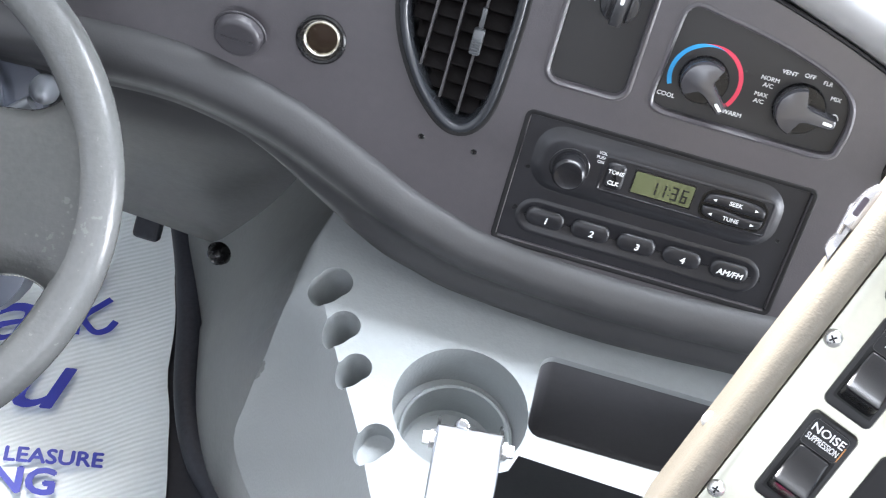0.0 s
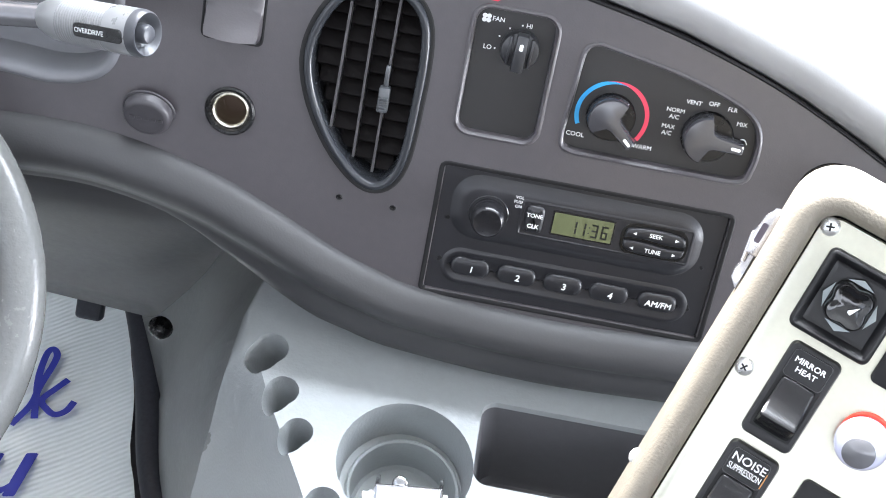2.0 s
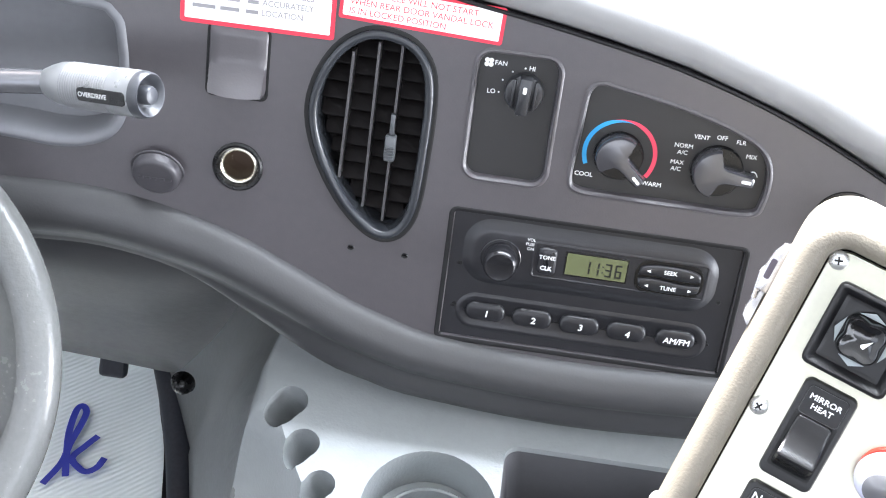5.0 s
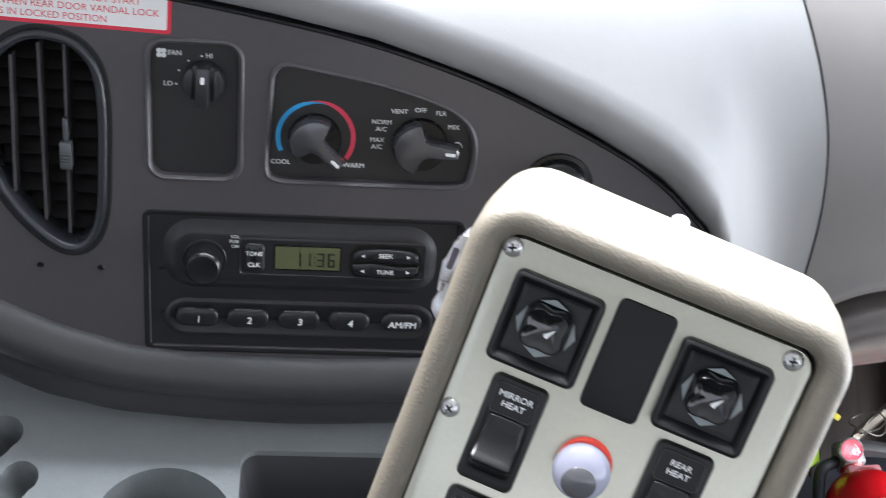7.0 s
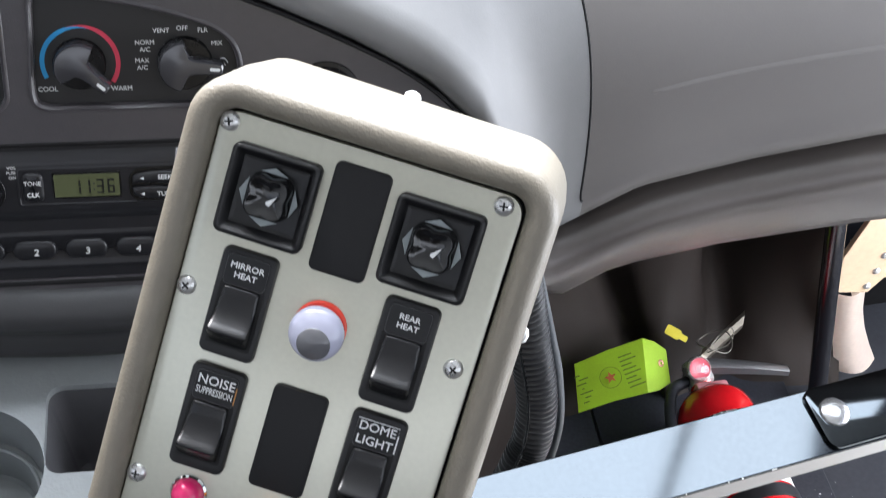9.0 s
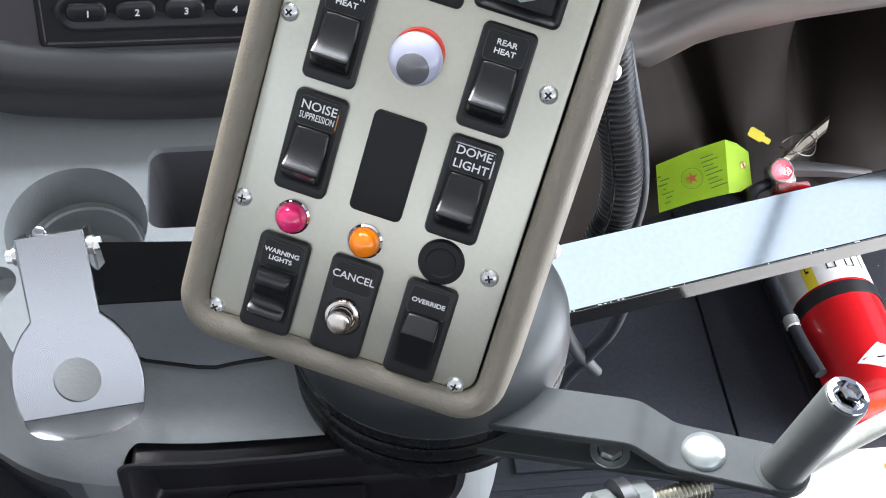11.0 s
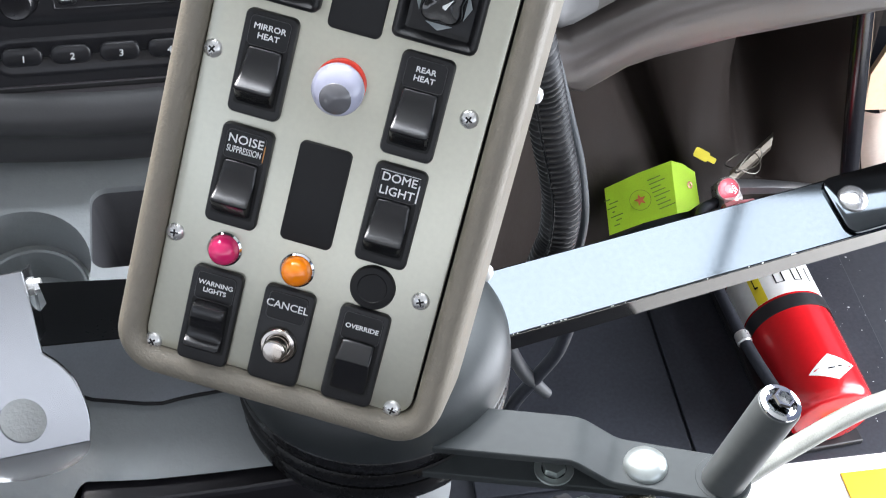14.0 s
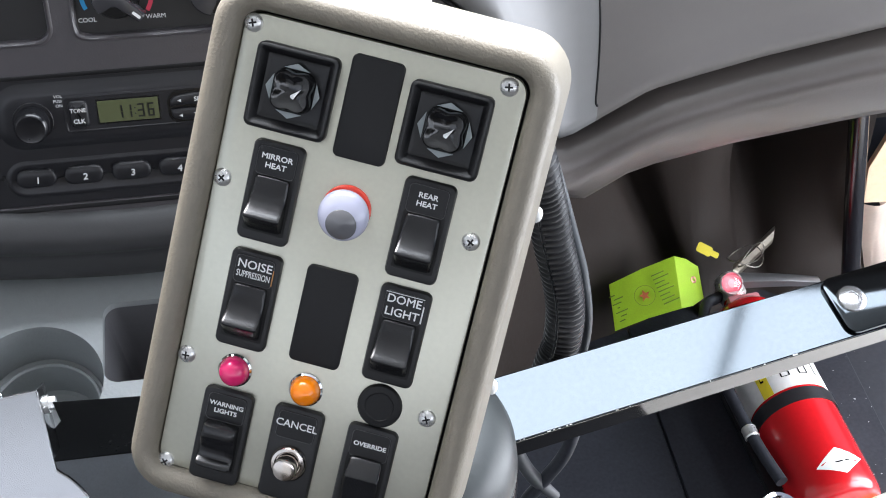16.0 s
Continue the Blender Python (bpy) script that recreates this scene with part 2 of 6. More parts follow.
def booled(bm, cutters):
    """The bmesh with the cutters taken out of it, as a new bmesh."""
    me = bpy.data.meshes.new("blank")
    bmesh.ops.recalc_face_normals(bm, faces=bm.faces)
    bm.to_mesh(me)
    bm.free()
    ob = new("blank", me)
    made = [ob]
    for cb in cutters:
        cm = bpy.data.meshes.new("cutter")
        bmesh.ops.recalc_face_normals(cb, faces=cb.faces)
        cb.to_mesh(cm)
        cb.free()
        co = new("cutter", cm)
        made.append(co)
        md = ob.modifiers.new("cut", "BOOLEAN")
        md.operation, md.solver, md.object = "DIFFERENCE", "EXACT", co
    dg = bpy.context.evaluated_depsgraph_get()
    out = bmesh.new()
    out.from_mesh(ob.evaluated_get(dg).to_mesh())
    for o in made:
        data = o.data
        bpy.data.objects.remove(o)
        bpy.data.meshes.remove(data)
    return out


# ---- the bus round the dashboard ----
def flat(name, lo, hi, material, label, category):
    bm = bmesh.new()
    box(bm, lo, hi)
    return tagged(part(name, bm, material), label, category, "", "structure")


flat("floor", (-1.2, -2.6, 0.2), (1.45, 0.95, 0.27), FLOOR, "black ribbed rubber floor of the bus", "floor")
flat("ceiling", (-1.25, -2.6, 2.15), (1.5, 0.1, 2.22), CEILING, "white ceiling over the driver", "ceiling")
flat("wall_front", (-1.2, 0.82, 0.1), (1.4, 0.9, 1.22), DARK, "dark firewall behind the dashboard", "wall")
# unseen; dark in place of seats, so the lever mirrors less light
flat("wall_rear", (-1.2, -2.7, 0.1), (1.45, -2.6, 1.56), DARK, "unseen wall under the rear window, darkened for reflections", "wall")
flat("wall_rear_header", (-1.2, -2.7, 1.95), (1.45, -2.6, 2.15), WALL, "grey wall over the rear window", "wall")
flat("wall_rear_post_left", (-1.2, -2.7, 1.56), (-1.0, -2.6, 1.95), WALL, "grey post beside the rear window", "wall")
flat("wall_rear_post_right", (1.25, -2.7, 1.56), (1.45, -2.6, 1.95), WALL, "grey post beside the rear window", "wall")
# unseen post, set where the chrome bar mirrors it as a streak
bm = bmesh.new()
tube(bm, [(1.152, 0.75, 1.67), (1.041, 0.355, 1.959), (0.975, 0.12, 2.13)], 0.0095, 16)
tagged(part("windscreen_pillar", bm, DARK, smooth=60), "unseen dark post placed to mirror a streak in the bar", "pillar", "", "structure")
# unseen slab under the windscreen lamp, darkens the bar's mirrored end
bm = bmesh.new()
box(bm, (0.81, -0.62, -0.06), (1.2, 0.62, -0.04), 0.004, m=look((0.36, 0.6, 1.83), (0.36, -0.2, 0.73)))
tagged(part("corner_pillar", bm, DARK), "unseen dark pillar placed to darken the chrome bar's end", "pillar", "", "structure")
flat("wall_left", (-1.28, -2.6, 0.1), (-1.2, 0.9, 1.25), WALL, "grey side wall under the driver's window", "wall")
# unseen wall over the driver's window, added to hold back sky light
flat("wall_left_blocker", (-1.28, -0.9, 1.25), (-1.2, 0.9, 2.15), WALL, "unseen grey wall added to block sky beside the driver", "wall")
flat("wall_right", (1.42, -2.6, 0.1), (1.5, -0.35, 1.0), WALL, "grey side wall behind the door", "wall")

# ---- dashboard ----
dash = thing("dashboard", FM, "grey moulded dashboard with a charcoal centre fascia", "dashboard")
low_line = [tuple(p) for p in spline([(a, b, 0) for a, b in LOW], 6)]
up_line = [tuple(p) for p in spline([(a, b, 0) for a, b in UP], 6)]
tip_line = [tuple(p) for p in spline([(*UP[-1], 0)] + [(a, b, 0) for a, b in TIP] + [(*LOW[-1], 0)], 5)]
OUTER = [p[:2] for p in low_line] + [p[:2] for p in tip_line[::-1][1:-1]] + [p[:2] for p in up_line[::-1]]

VENT = [(-0.167, 0.172), (-0.148, 0.167), (-0.1355, 0.152), (-0.1315, 0.127), (-0.132, 0.089), (-0.1345, 0.05), (-0.142, 0.03), (-0.1545, 0.0235), (-0.169, 0.03), (-0.188, 0.05), (-0.2045, 0.079), (-0.2125, 0.108), (-0.2095, 0.133), (-0.198, 0.156), (-0.1825, 0.169)]
vent_loop = [tuple(p[:2]) for p in spline([(a, b, 0) for a, b in VENT], 4, True)][::-1]
fan_loop = rrect(0.0575, 0.0925, 0.0105, 6, -0.0735, 0.1245)
hv_loop = [tuple(p[:2]) for p in spline([(a, b, 0) for a, b in ((-0.0252, 0.118), (-0.0238, 0.147), (-0.0222, 0.1535), (-0.0188, 0.1572), (-0.0135, 0.1582), (-0.006, 0.157), (0.041, 0.1487), (0.08, 0.1375), (0.1, 0.127), (0.1085, 0.112), (0.1085, 0.09), (0.101, 0.0795), (0.06, 0.0785), (0.0, 0.0785), (-0.02, 0.0795), (-0.0265, 0.087))], 5, True)][::-1]
radio_loop = rrect(0.211, 0.1025, 0.002, 3, 0.0005, 0.0)
socket_loop = circle(0.0178, 28, -0.2627, 0.0606)
bay_loop = [tuple(p[:2]) for p in spline([(a, b, 0) for a, b in ((-0.6, 0.0645), (-0.44, 0.0625), (-0.395, 0.0605), (-0.365, 0.0675), (-0.35, 0.083), (-0.347, 0.11), (-0.349, 0.14), (-0.356, 0.16), (-0.39, 0.166), (-0.6, 0.168))], 5)]
HOLES = [vent_loop, fan_loop, hv_loop, radio_loop, socket_loop, bay_loop]
bm = bmesh.new()
sheet(bm, OUTER, HOLES)
for loop, depth in ((vent_loop, 0.03), (fan_loop, 0.006), (hv_loop, 0.006), (radio_loop, 0.012), (socket_loop, 0.02)):
    if area_sign(loop) < 0:
        loop = loop[::-1]
    rings(bm, [(loop, 0.0), (offset(loop, 0.0008), -0.0006), (offset(loop, 0.0012), -0.002), (offset(loop, 0.0014), -depth)])
outer = OUTER if area_sign(OUTER) > 0 else OUTER[::-1]
rings(bm, [(outer, 0.0), (outer, -0.02)])
bmesh.ops.remove_doubles(bm, verts=bm.verts, dist=0.00005)
bmesh.ops.recalc_face_normals(bm, faces=bm.faces)
part("fascia", bm, FASCIA, dash, "charcoal moulded plastic fascia", smooth=30)
bm = bmesh.new()
tube(bm, [(p[0], p[1] + 0.0006, 0.001) for p in up_line + [(q[0], q[1], 0) for q in tip_line[1:8]]], 0.0016, 6)
part("edge_gap", bm, BLACK_MATT, dash, "dark gap along the fascia", smooth=60)
bm = bmesh.new()
RL = rrect(0.211, 0.1025, 0.003, 3, 0.0005, 0.0)
rings(bm, [(offset(RL, -0.003), 0.0002), (offset(RL, -0.0026), 0.0006), (offset(RL, -0.0016), 0.0006), (offset(RL, 0.0004), 0.0002), (offset(RL, 0.0012), -0.003)])
part("radio_surround", bm, BLACK_MATT, dash, "raised lip round the radio", smooth=50)

# soft pad that runs from the fascia over to the windscreen and on to the passenger's side
START = [(-0.8, None), (0.27, None), (0.285, 1.035), (0.3, 0.99), (0.318, 0.955), (0.343, 0.925), (0.38, 0.945), (0.416, 0.964), (0.486, 0.977), (0.611, 1.0), (0.8, 1.02), (1.4, 1.03)]


def pad_start(x):
    if x <= 0.27:
        v = interp(x, UP)
        p = FM @ Vector((x, v, 0.0))
        return p.y, p.z
    z = interp(x, [(0.27, (FM @ Vector((0.27, 0.058, 0))).z)] + START[2:])
    y = interp(x, [(0.27, 0.02), (0.3, 0.008), (0.343, 0.035), (0.5, 0.05), (1.4, 0.06)])
    return y, z


xs = [-0.8 + 0.03 * k for k in range(34)] + [0.23 + 0.012 * k for k in range(18)] + [0.46 + 0.05 * k for k in range(20)]
PAD_Z = [k / 26 for k in range(27)]


def pad_depth(x, z):
    """How far forward the soft pad lies at a height, one smooth sweep from side to side."""
    w = max(0.0, min(1.0, (x + 0.05) / 0.5))
    w = w * w * (3 - 2 * w)
    out = 0.0
    for share, y0, z0 in ((1 - w, 0.05, 1.165), (w, 0.041, 0.985)):
        a = math.asin(max(0.0, min(1.0, (z - z0) / (1.262 - z0))))
        out += share * (y0 + (0.62 - y0) * (1 - math.cos(a)) ** 1.5)
    return out


def pad_row(x):
    ys, zs = pad_start(x)
    s = interp(x, [(-0.2, 1.0), (0.1, 1.0), (0.2, 1.2), (0.27, 1.3), (0.34, 1.0)])
    row = [(x, ys + 0.014, zs - 0.004), (x, ys + 0.0075, zs + 0.0005), (x, ys + 0.0005, zs + 0.005 * s), (x, ys - 0.0055 * s, zs + 0.011 * s), (x, ys - 0.0085 * s, zs + 0.0185 * s), (x, ys - 0.008 * s, zs + 0.0265 * s)]
    y0, z0 = ys - 0.0055 * s, zs + 0.033 * s
    gap = pad_depth(x, z0) - y0
    for f in PAD_Z:
        z = z0 + (1.2619 - z0) * math.sin(f * math.pi / 2)
        row.append((x, pad_depth(x, z) - gap * math.exp(-(z - z0) / 0.085) * (1 - f), z))
    row.append((x, 0.85, 1.22))
    return row


def on_pad(x, z, out=0.0):
    """The point of the pad at x and height z."""
    row = pad_row(x)[4:-1]
    return Vector((x, float(np.interp(z, [p[2] for p in row], [p[1] for p in row])) - out, z + out * 0.3))


# panel gap and pressed crease on the passenger's side
SEAM = [(0.3685, 0.9665), (0.3672, 0.972), (0.3675, 1.0), (0.3665, 1.04), (0.363, 1.08), (0.357, 1.115), (0.347, 1.15), (0.334, 1.182), (0.318, 1.212), (0.3, 1.235), (0.28, 1.25)]


def pad_column(s):
    """The pad's line at s, drawn over so that one line follows the gap."""
    lean = max(0.0, 1 - abs(s - 0.366) / 0.25)
    out = []
    for k, p in enumerate(pad_row(s)):
        gap = float(np.interp(p[2], [q[1] for q in SEAM], [q[0] for q in SEAM]))
        out.append(pad_row(s + lean * (gap - 0.366))[k])
    return out


left = sorted([x for x in xs if x < 0.36] + [0.366])
right = [0.366] + [x for x in xs if x > 0.37]
bm = bmesh.new()
grid(bm, [pad_column(s) for s in left], FI)
part("top_pad", bm, PAD, dash, "pale grey grained soft pad", smooth=60)
bm = bmesh.new()
grid(bm, [pad_column(s) for s in right], FI)
part("airbag_cover", bm, AIRBAG, dash, "airbag cover, shade and warm bounce painted into its grey", smooth=60)
bm = bmesh.new()
tube(bm, [FI @ on_pad(p[0], p[1], -0.0004) for p in spline([(a, b, 0) for a, b in SEAM], 6)], 0.0011, 8)
part("panel_gap", bm, BLACK_MATT, dash, "dark gap beside the airbag cover", smooth=60)
bm = bmesh.new()
line = spline([(0.4127, 1.058, 0), (0.45, 1.066, 0), (0.495, 1.0735, 0), (0.59, 1.0859, 0), (0.7, 1.098, 0), (0.9, 1.112, 0)], 8)
grid(bm, [[FI @ on_pad(p[0], p[1] + d, o * min(1.0, 0.6 + i / 5)) for i, p in enumerate(line)] for d, o in ((0.004, -0.0006), (0.0012, 0.0008), (-0.0004, 0.001), (-0.0012, -0.0006))])
part("crease", bm, AIRBAG, dash, "pressed crease in the cover", smooth=60)

# padded roll under the fascia
bm = bmesh.new()
rows = []
line = spline([(-0.8, 0.02, 0)] + [(a, b, 0) for a, b in LOW] + [(0.26, -0.04, 0), (0.31, -0.02, 0)], 5)
for i, p in enumerate(line):
    wide = interp(p[0], [(-0.5, 1.2), (-0.25, 1.1), (-0.1, 1.0), (0.3, 1.0)])
    a, b = line[max(i - 1, 0)], line[min(i + 1, len(line) - 1)]
    t = (b - a).normalized()
    dn = Vector((t.y, -t.x, 0))
    row = []
    for d, n in ((-0.001, -0.006), (0.0, 0.002), (0.003, 0.007), (0.01, 0.0125), (0.02, 0.0145), (0.028, 0.0115), (0.034, 0.004), (0.039, -0.003), (0.045, -0.0045), (0.054, -0.0055), (0.063, -0.012), (0.07, -0.026), (0.074, -0.05)):
        if d > 0.039:
            # the lower strip fades out over the knee panel
            d = 0.039 + (d - 0.039) * interp(p[0], [(-0.3, 0.3), (-0.16, 1.0)])
        row.append(p + dn * d * wide + Vector((0, 0, n * (0.6 + 0.4 * wide))))
    rows.append(row)
grid(bm, rows)
part("lower_roll", bm, LOW_ROLL, dash, "grey padded roll along the fascia", smooth=60)

# roll under the passenger's side
bm = bmesh.new()
rows = []
for k in range(46):
    x = 0.331 + k * 0.024
    ys, zs = pad_start(x)
    h = interp(x, [(0.33, 0.063), (0.42, 0.075), (0.61, 0.085), (1.4, 0.09)])
    # valley under the pad, round crest, flat face, turned-in lower edge
    profile = ((0.02, 0.001), (0.003, -0.0015), (-0.008, -0.0035), (-0.016, -0.007), (-0.0215, -0.0125), (-0.0238, -0.019), (-0.0235, -0.026), (-0.021, -0.036), (-0.015, -0.58 * h - 0.008), (-0.007, -0.85 * h - 0.004), (-0.003, -h), (0.002, -h - 0.003), (0.012, -h - 0.001), (0.03, -h + 0.02))
    lean = 0.02 * max(0.0, 1 - k / 3)
    rows.append([(x + lean * (-dz - 0.03) / 0.04, ys + dy, zs + dz) for dy, dz in profile])
cap = [Vector(p) for p in rows[0]]
inside = Vector((0.34, cap[0].y + 0.02, sum(p.z for p in cap) / len(cap)))
rows.insert(0, [p.lerp(inside, 0.08) + Vector((-0.003, 0, 0)) for p in cap])
rows.insert(0, [p.lerp(inside, 0.9) for p in cap])
grid(bm, rows, FI)
part("passenger_roll", bm, ROLL, dash, "padded roll over the passenger footwell, door bounce tinted in", smooth=60)

# knee panel under the steering column, tucked in below the roll
bm = bmesh.new()
rows = []
for x, zb in ((-0.85, 0.8), (-0.7, 0.778), (-0.6, 0.764), (-0.52, 0.753), (-0.46, 0.745), (-0.4, 0.736), (-0.36, 0.729), (-0.348, 0.728), (-0.338, 0.742), (-0.325, 0.768), (-0.312, 0.795), (-0.301, 0.818), (-0.29, 0.843), (-0.28, 0.868), (-0.272, 0.89), (-0.265, 0.911)):
    row = [(x, 0.03, 0.99), (x, 0.012, 0.968)]
    for k in range(7):
        f = k / 6
        z = 0.962 + (zb - 0.962) * f
        row.append((x, 0.114 - 0.438 * (z - 0.726) - 0.008 * math.sin(math.pi * min(1.0, f * 1.6)) * (0.962 - zb) / 0.23, z))
    y, z = row[-1][1:]
    row += [(x, y + 0.004, z - 0.002), (x, y + 0.012, z - 0.001), (x, y + 0.06, z + 0.006)]
    rows.append(row)
grid(bm, rows, FI)
part("knee_panel", bm, LOW_ROLL, dash, "grey plastic knee panel", smooth=50)

# ---- engine cover ----
def tray_z(y):
    return 0.862 + 0.2 * (y + 0.03)


INNER = [(-0.2365, 0.01), (-0.229, -0.015), (-0.212, -0.052), (-0.194, -0.085), (-0.161, -0.142), (-0.128, -0.205), (-0.085, -0.245), (0.0, -0.262), (0.1, -0.262), (0.165, -0.245), (0.195, -0.2), (0.21, -0.12), (0.235, -0.05), (0.26, 0.03)]
OUTL = [(-0.2445, 0.0075), (-0.246, -0.03), (-0.246, -0.08), (-0.246, -0.13), (-0.24, -0.18), (-0.19, -0.238), (-0.11, -0.283), (0.0, -0.292), (0.11, -0.288), (0.185, -0.266), (0.22, -0.21), (0.24, -0.13), (0.265, -0.05), (0.29, 0.03)]
inner = [tuple(p[:2]) for p in spline([(a, b, 0) for a, b in INNER], 5)] + [(0.26, 0.2), (-0.2, 0.2)]
outl = [tuple(p[:2]) for p in spline([(a, b, 0) for a, b in OUTL], 5)] + [(0.3, 0.2), (-0.206, 0.2)]
bm = bmesh.new()
loops = []
def fall(i, o):
    """How far the shoulder drops between the tray and the outside."""
    return 0.026 + 2.8 * max(0.0, math.hypot(o[0] - i[0], o[1] - i[1]) - 0.024) * max(0.0, min(1.0, -(o[0] + 0.06) / 0.12))


DROPS = [fall(i, o) for i, o in zip(inner, outl)]
outl = [(o[0] - 0.17 * (d - 0.026), o[1] + 0.8 * (d - 0.026)) for o, d in zip(outl, DROPS)]
for k in range(10):
    a = k / 9 * math.pi / 2
    f = math.sin(a)
    loop = []
    for i, o, drops in zip(inner, outl, DROPS):
        q = max(0.0, min(1.0, (math.hypot(o[0] - i[0], o[1] - i[1]) - 0.03) / 0.025)) if o[0] < 0 else 0.0
        d = (1 - math.cos(a)) * (1 - q) + q * f ** 1.15
        loop.append((i[0] + (o[0] - i[0]) * f, i[1] + (o[1] - i[1]) * f, tray_z(i[1]) - drops * d))
    loops.append(loop)
loops.append([(o[0] + (i[0] - o[0]) * 0.14, o[1] + (i[1] - o[1]) * 0.14, z - 0.006) for i, o, (_, _, z) in zip(inner, outl, loops[-1])])
FOOTL = [(-0.42, 0.38), (-0.385, 0.26), (-0.345, 0.18), (-0.31, 0.14), (-0.27, 0.1), (-0.2, 0.04), (-0.11, 0.0), (0.0, -0.03), (0.11, -0.03), (0.19, -0.02), (0.24, 0.0), (0.27, 0.05), (0.3, 0.1), (0.33, 0.2)]
foot = [tuple(p[:2]) for p in spline([(a, b, 0) for a, b in FOOTL], 5)] + [(0.36, 0.5), (-0.5, 0.56)]
for drop in (0.17, 0.56):
    loop = []
    for i, o, f, drops in zip(inner, outl, foot, DROPS):
        # the nose hangs over the floor, the left flank runs straight down
        s = drop / 0.56
        if drop < 0.5:
            s *= max(0.0, min(1.0, (-0.06 - o[0]) / 0.06)) * 1.1
        loop.append((o[0] + (f[0] - o[0]) * s, o[1] + (f[1] - o[1]) * s, max(0.272, tray_z(i[1]) - drops - drop)))
    loops.append(loop)
vs = [[bm.verts.new(p) for p in loop] for loop in loops]
for row, (a, b) in enumerate(zip(vs, vs[1:])):
    for k in range(len(a)):
        f = bm.faces.new((a[k], a[(k + 1) % len(a)], b[(k + 1) % len(a)], b[k]))
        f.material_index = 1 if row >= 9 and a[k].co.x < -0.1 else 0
bm.faces.new(vs[0])
bm.faces.new(vs[-1][::-1])
cuts = []
SLOPE = Matrix.Rotation(math.atan(0.2), 4, "X")
CUP = Matrix.Translation((-0.0925, -0.099, tray_z(-0.099))) @ SLOPE
c = bmesh.new()
lathe(c, [(0, -0.042), (0.048, -0.042), (0.0522, 0.0), (0.0535, 0.004), (0.0535, 0.03), (0, 0.03)], CUP, 48)
cuts.append(c)
c = bmesh.new()
lathe(c, [(0, -0.09), (0.038, -0.09), (0.0445, -0.03), (0, -0.03)], CUP @ Matrix.Translation((0.002, -0.003, 0)), 48)
cuts.append(c)
c = bmesh.new()
BIN = Matrix.Translation((0.05, -0.0685, tray_z(-0.0685))) @ SLOPE
rings(c, [(rrect(0.16, 0.056, 0.014), -0.11), (rrect(0.182, 0.073, 0.012), 0.0), (rrect(0.184, 0.075, 0.012), 0.03)], True, True, BIN)
cuts.append(c)
def drop_loop(r, tail):
    """A round outline drawn out to a tip towards the flank."""
    pts = []
    for k in range(36):
        a = 2 * math.pi * k / 36
        away = math.cos(a - math.atan2(-1.7, -1.1))
        g = 1 + tail * max(0.0, (away - 0.25) / 0.75) ** 2.2
        pts.append((r * g * math.cos(a), r * g * math.sin(a)))
    return pts


for x, y, r, deep in ((-0.213, -0.022, 0.0135, 0.05), (-0.196, -0.057, 0.0125, 0.05), (-0.177, -0.089, 0.0115, 0.045), (-0.1465, -0.142, 0.0128, 0.02)):
    c = bmesh.new()
    rings(c, [(drop_loop(r * 0.5, 0), -deep), (drop_loop(r * 0.75, 0.1), -deep * 0.9), (drop_loop(r * 0.95, 0.55), -0.016), (drop_loop(r, 0.95), -0.002), (drop_loop(r * 1.04, 1.05), 0.02)], True, True, Matrix.Translation((x, y, tray_z(y))) @ SLOPE @ Matrix.Rotation(radians(-10), 4, "Y"))
    cuts.append(c)
c = bmesh.new()
POCKET = Matrix.Translation((0.063, -0.3, 0.75)) @ Matrix.Rotation(radians(90), 4, "X")


def mouth(w, h, seg=8):
    """The pocket's outline, with one broad lower corner."""
    out = []
    for cx, cy, r, a0 in ((w / 2, h / 2, 0.012, 0), (-w / 2, h / 2, 0.012, 90), (-w / 2, -h / 2, 0.018, 180), (w / 2, -h / 2, 0.05, 270)):
        mx, my = cx - math.copysign(r, cx), cy - math.copysign(r, cy)
        out += [(mx + r * math.cos(radians(a0 + 90 * k / seg)), my + r * math.sin(radians(a0 + 90 * k / seg))) for k in range(seg + 1)]
    return out


rings(c, [(mouth(0.232, 0.122), -0.066), (mouth(0.244, 0.134), 0.05)], True, True, POCKET)
cuts.append(c)
bm = booled(bm, cuts)
cover = thing("engine_cover", Matrix.Translation((0, 0, 0.27)), "grey plastic engine cover with cup holder and trays", "engine cover")
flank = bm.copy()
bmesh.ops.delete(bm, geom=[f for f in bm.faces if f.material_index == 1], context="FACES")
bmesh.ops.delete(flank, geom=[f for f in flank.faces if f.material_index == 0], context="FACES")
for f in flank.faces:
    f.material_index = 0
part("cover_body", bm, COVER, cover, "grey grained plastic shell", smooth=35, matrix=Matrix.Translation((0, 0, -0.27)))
# left wall of the same shell, its shade carried by the colour
part("shaded_side", flank, COVER_SHADED, cover, "left side of the shell with its shade in the colour", smooth=35, matrix=Matrix.Translation((0, 0, -0.27)))

bm = bmesh.new()


def dense(loop, step=0.008):
    """The outline with further points on its straight runs."""
    out = []
    for a, b in zip(loop, loop[1:] + loop[:1]):
        n = max(1, int(math.hypot(b[0] - a[0], b[1] - a[1]) / step))
        out += [(a[0] + (b[0] - a[0]) * k / n, a[1] + (b[1] - a[1]) * k / n) for k in range(n)]
    return out


PL = dense(mouth(0.242, 0.132))
rings(bm, [(offset(PL, -0.0012), 0.0), (offset(PL, 0.0), 0.0016), (offset(PL, 0.006), 0.0008), (offset(PL, 0.008), -0.004), (offset(PL, 0.009), -0.02), (offset(PL, 0.011), -0.058), (offset(PL, 0.014), -0.063)], False, True)
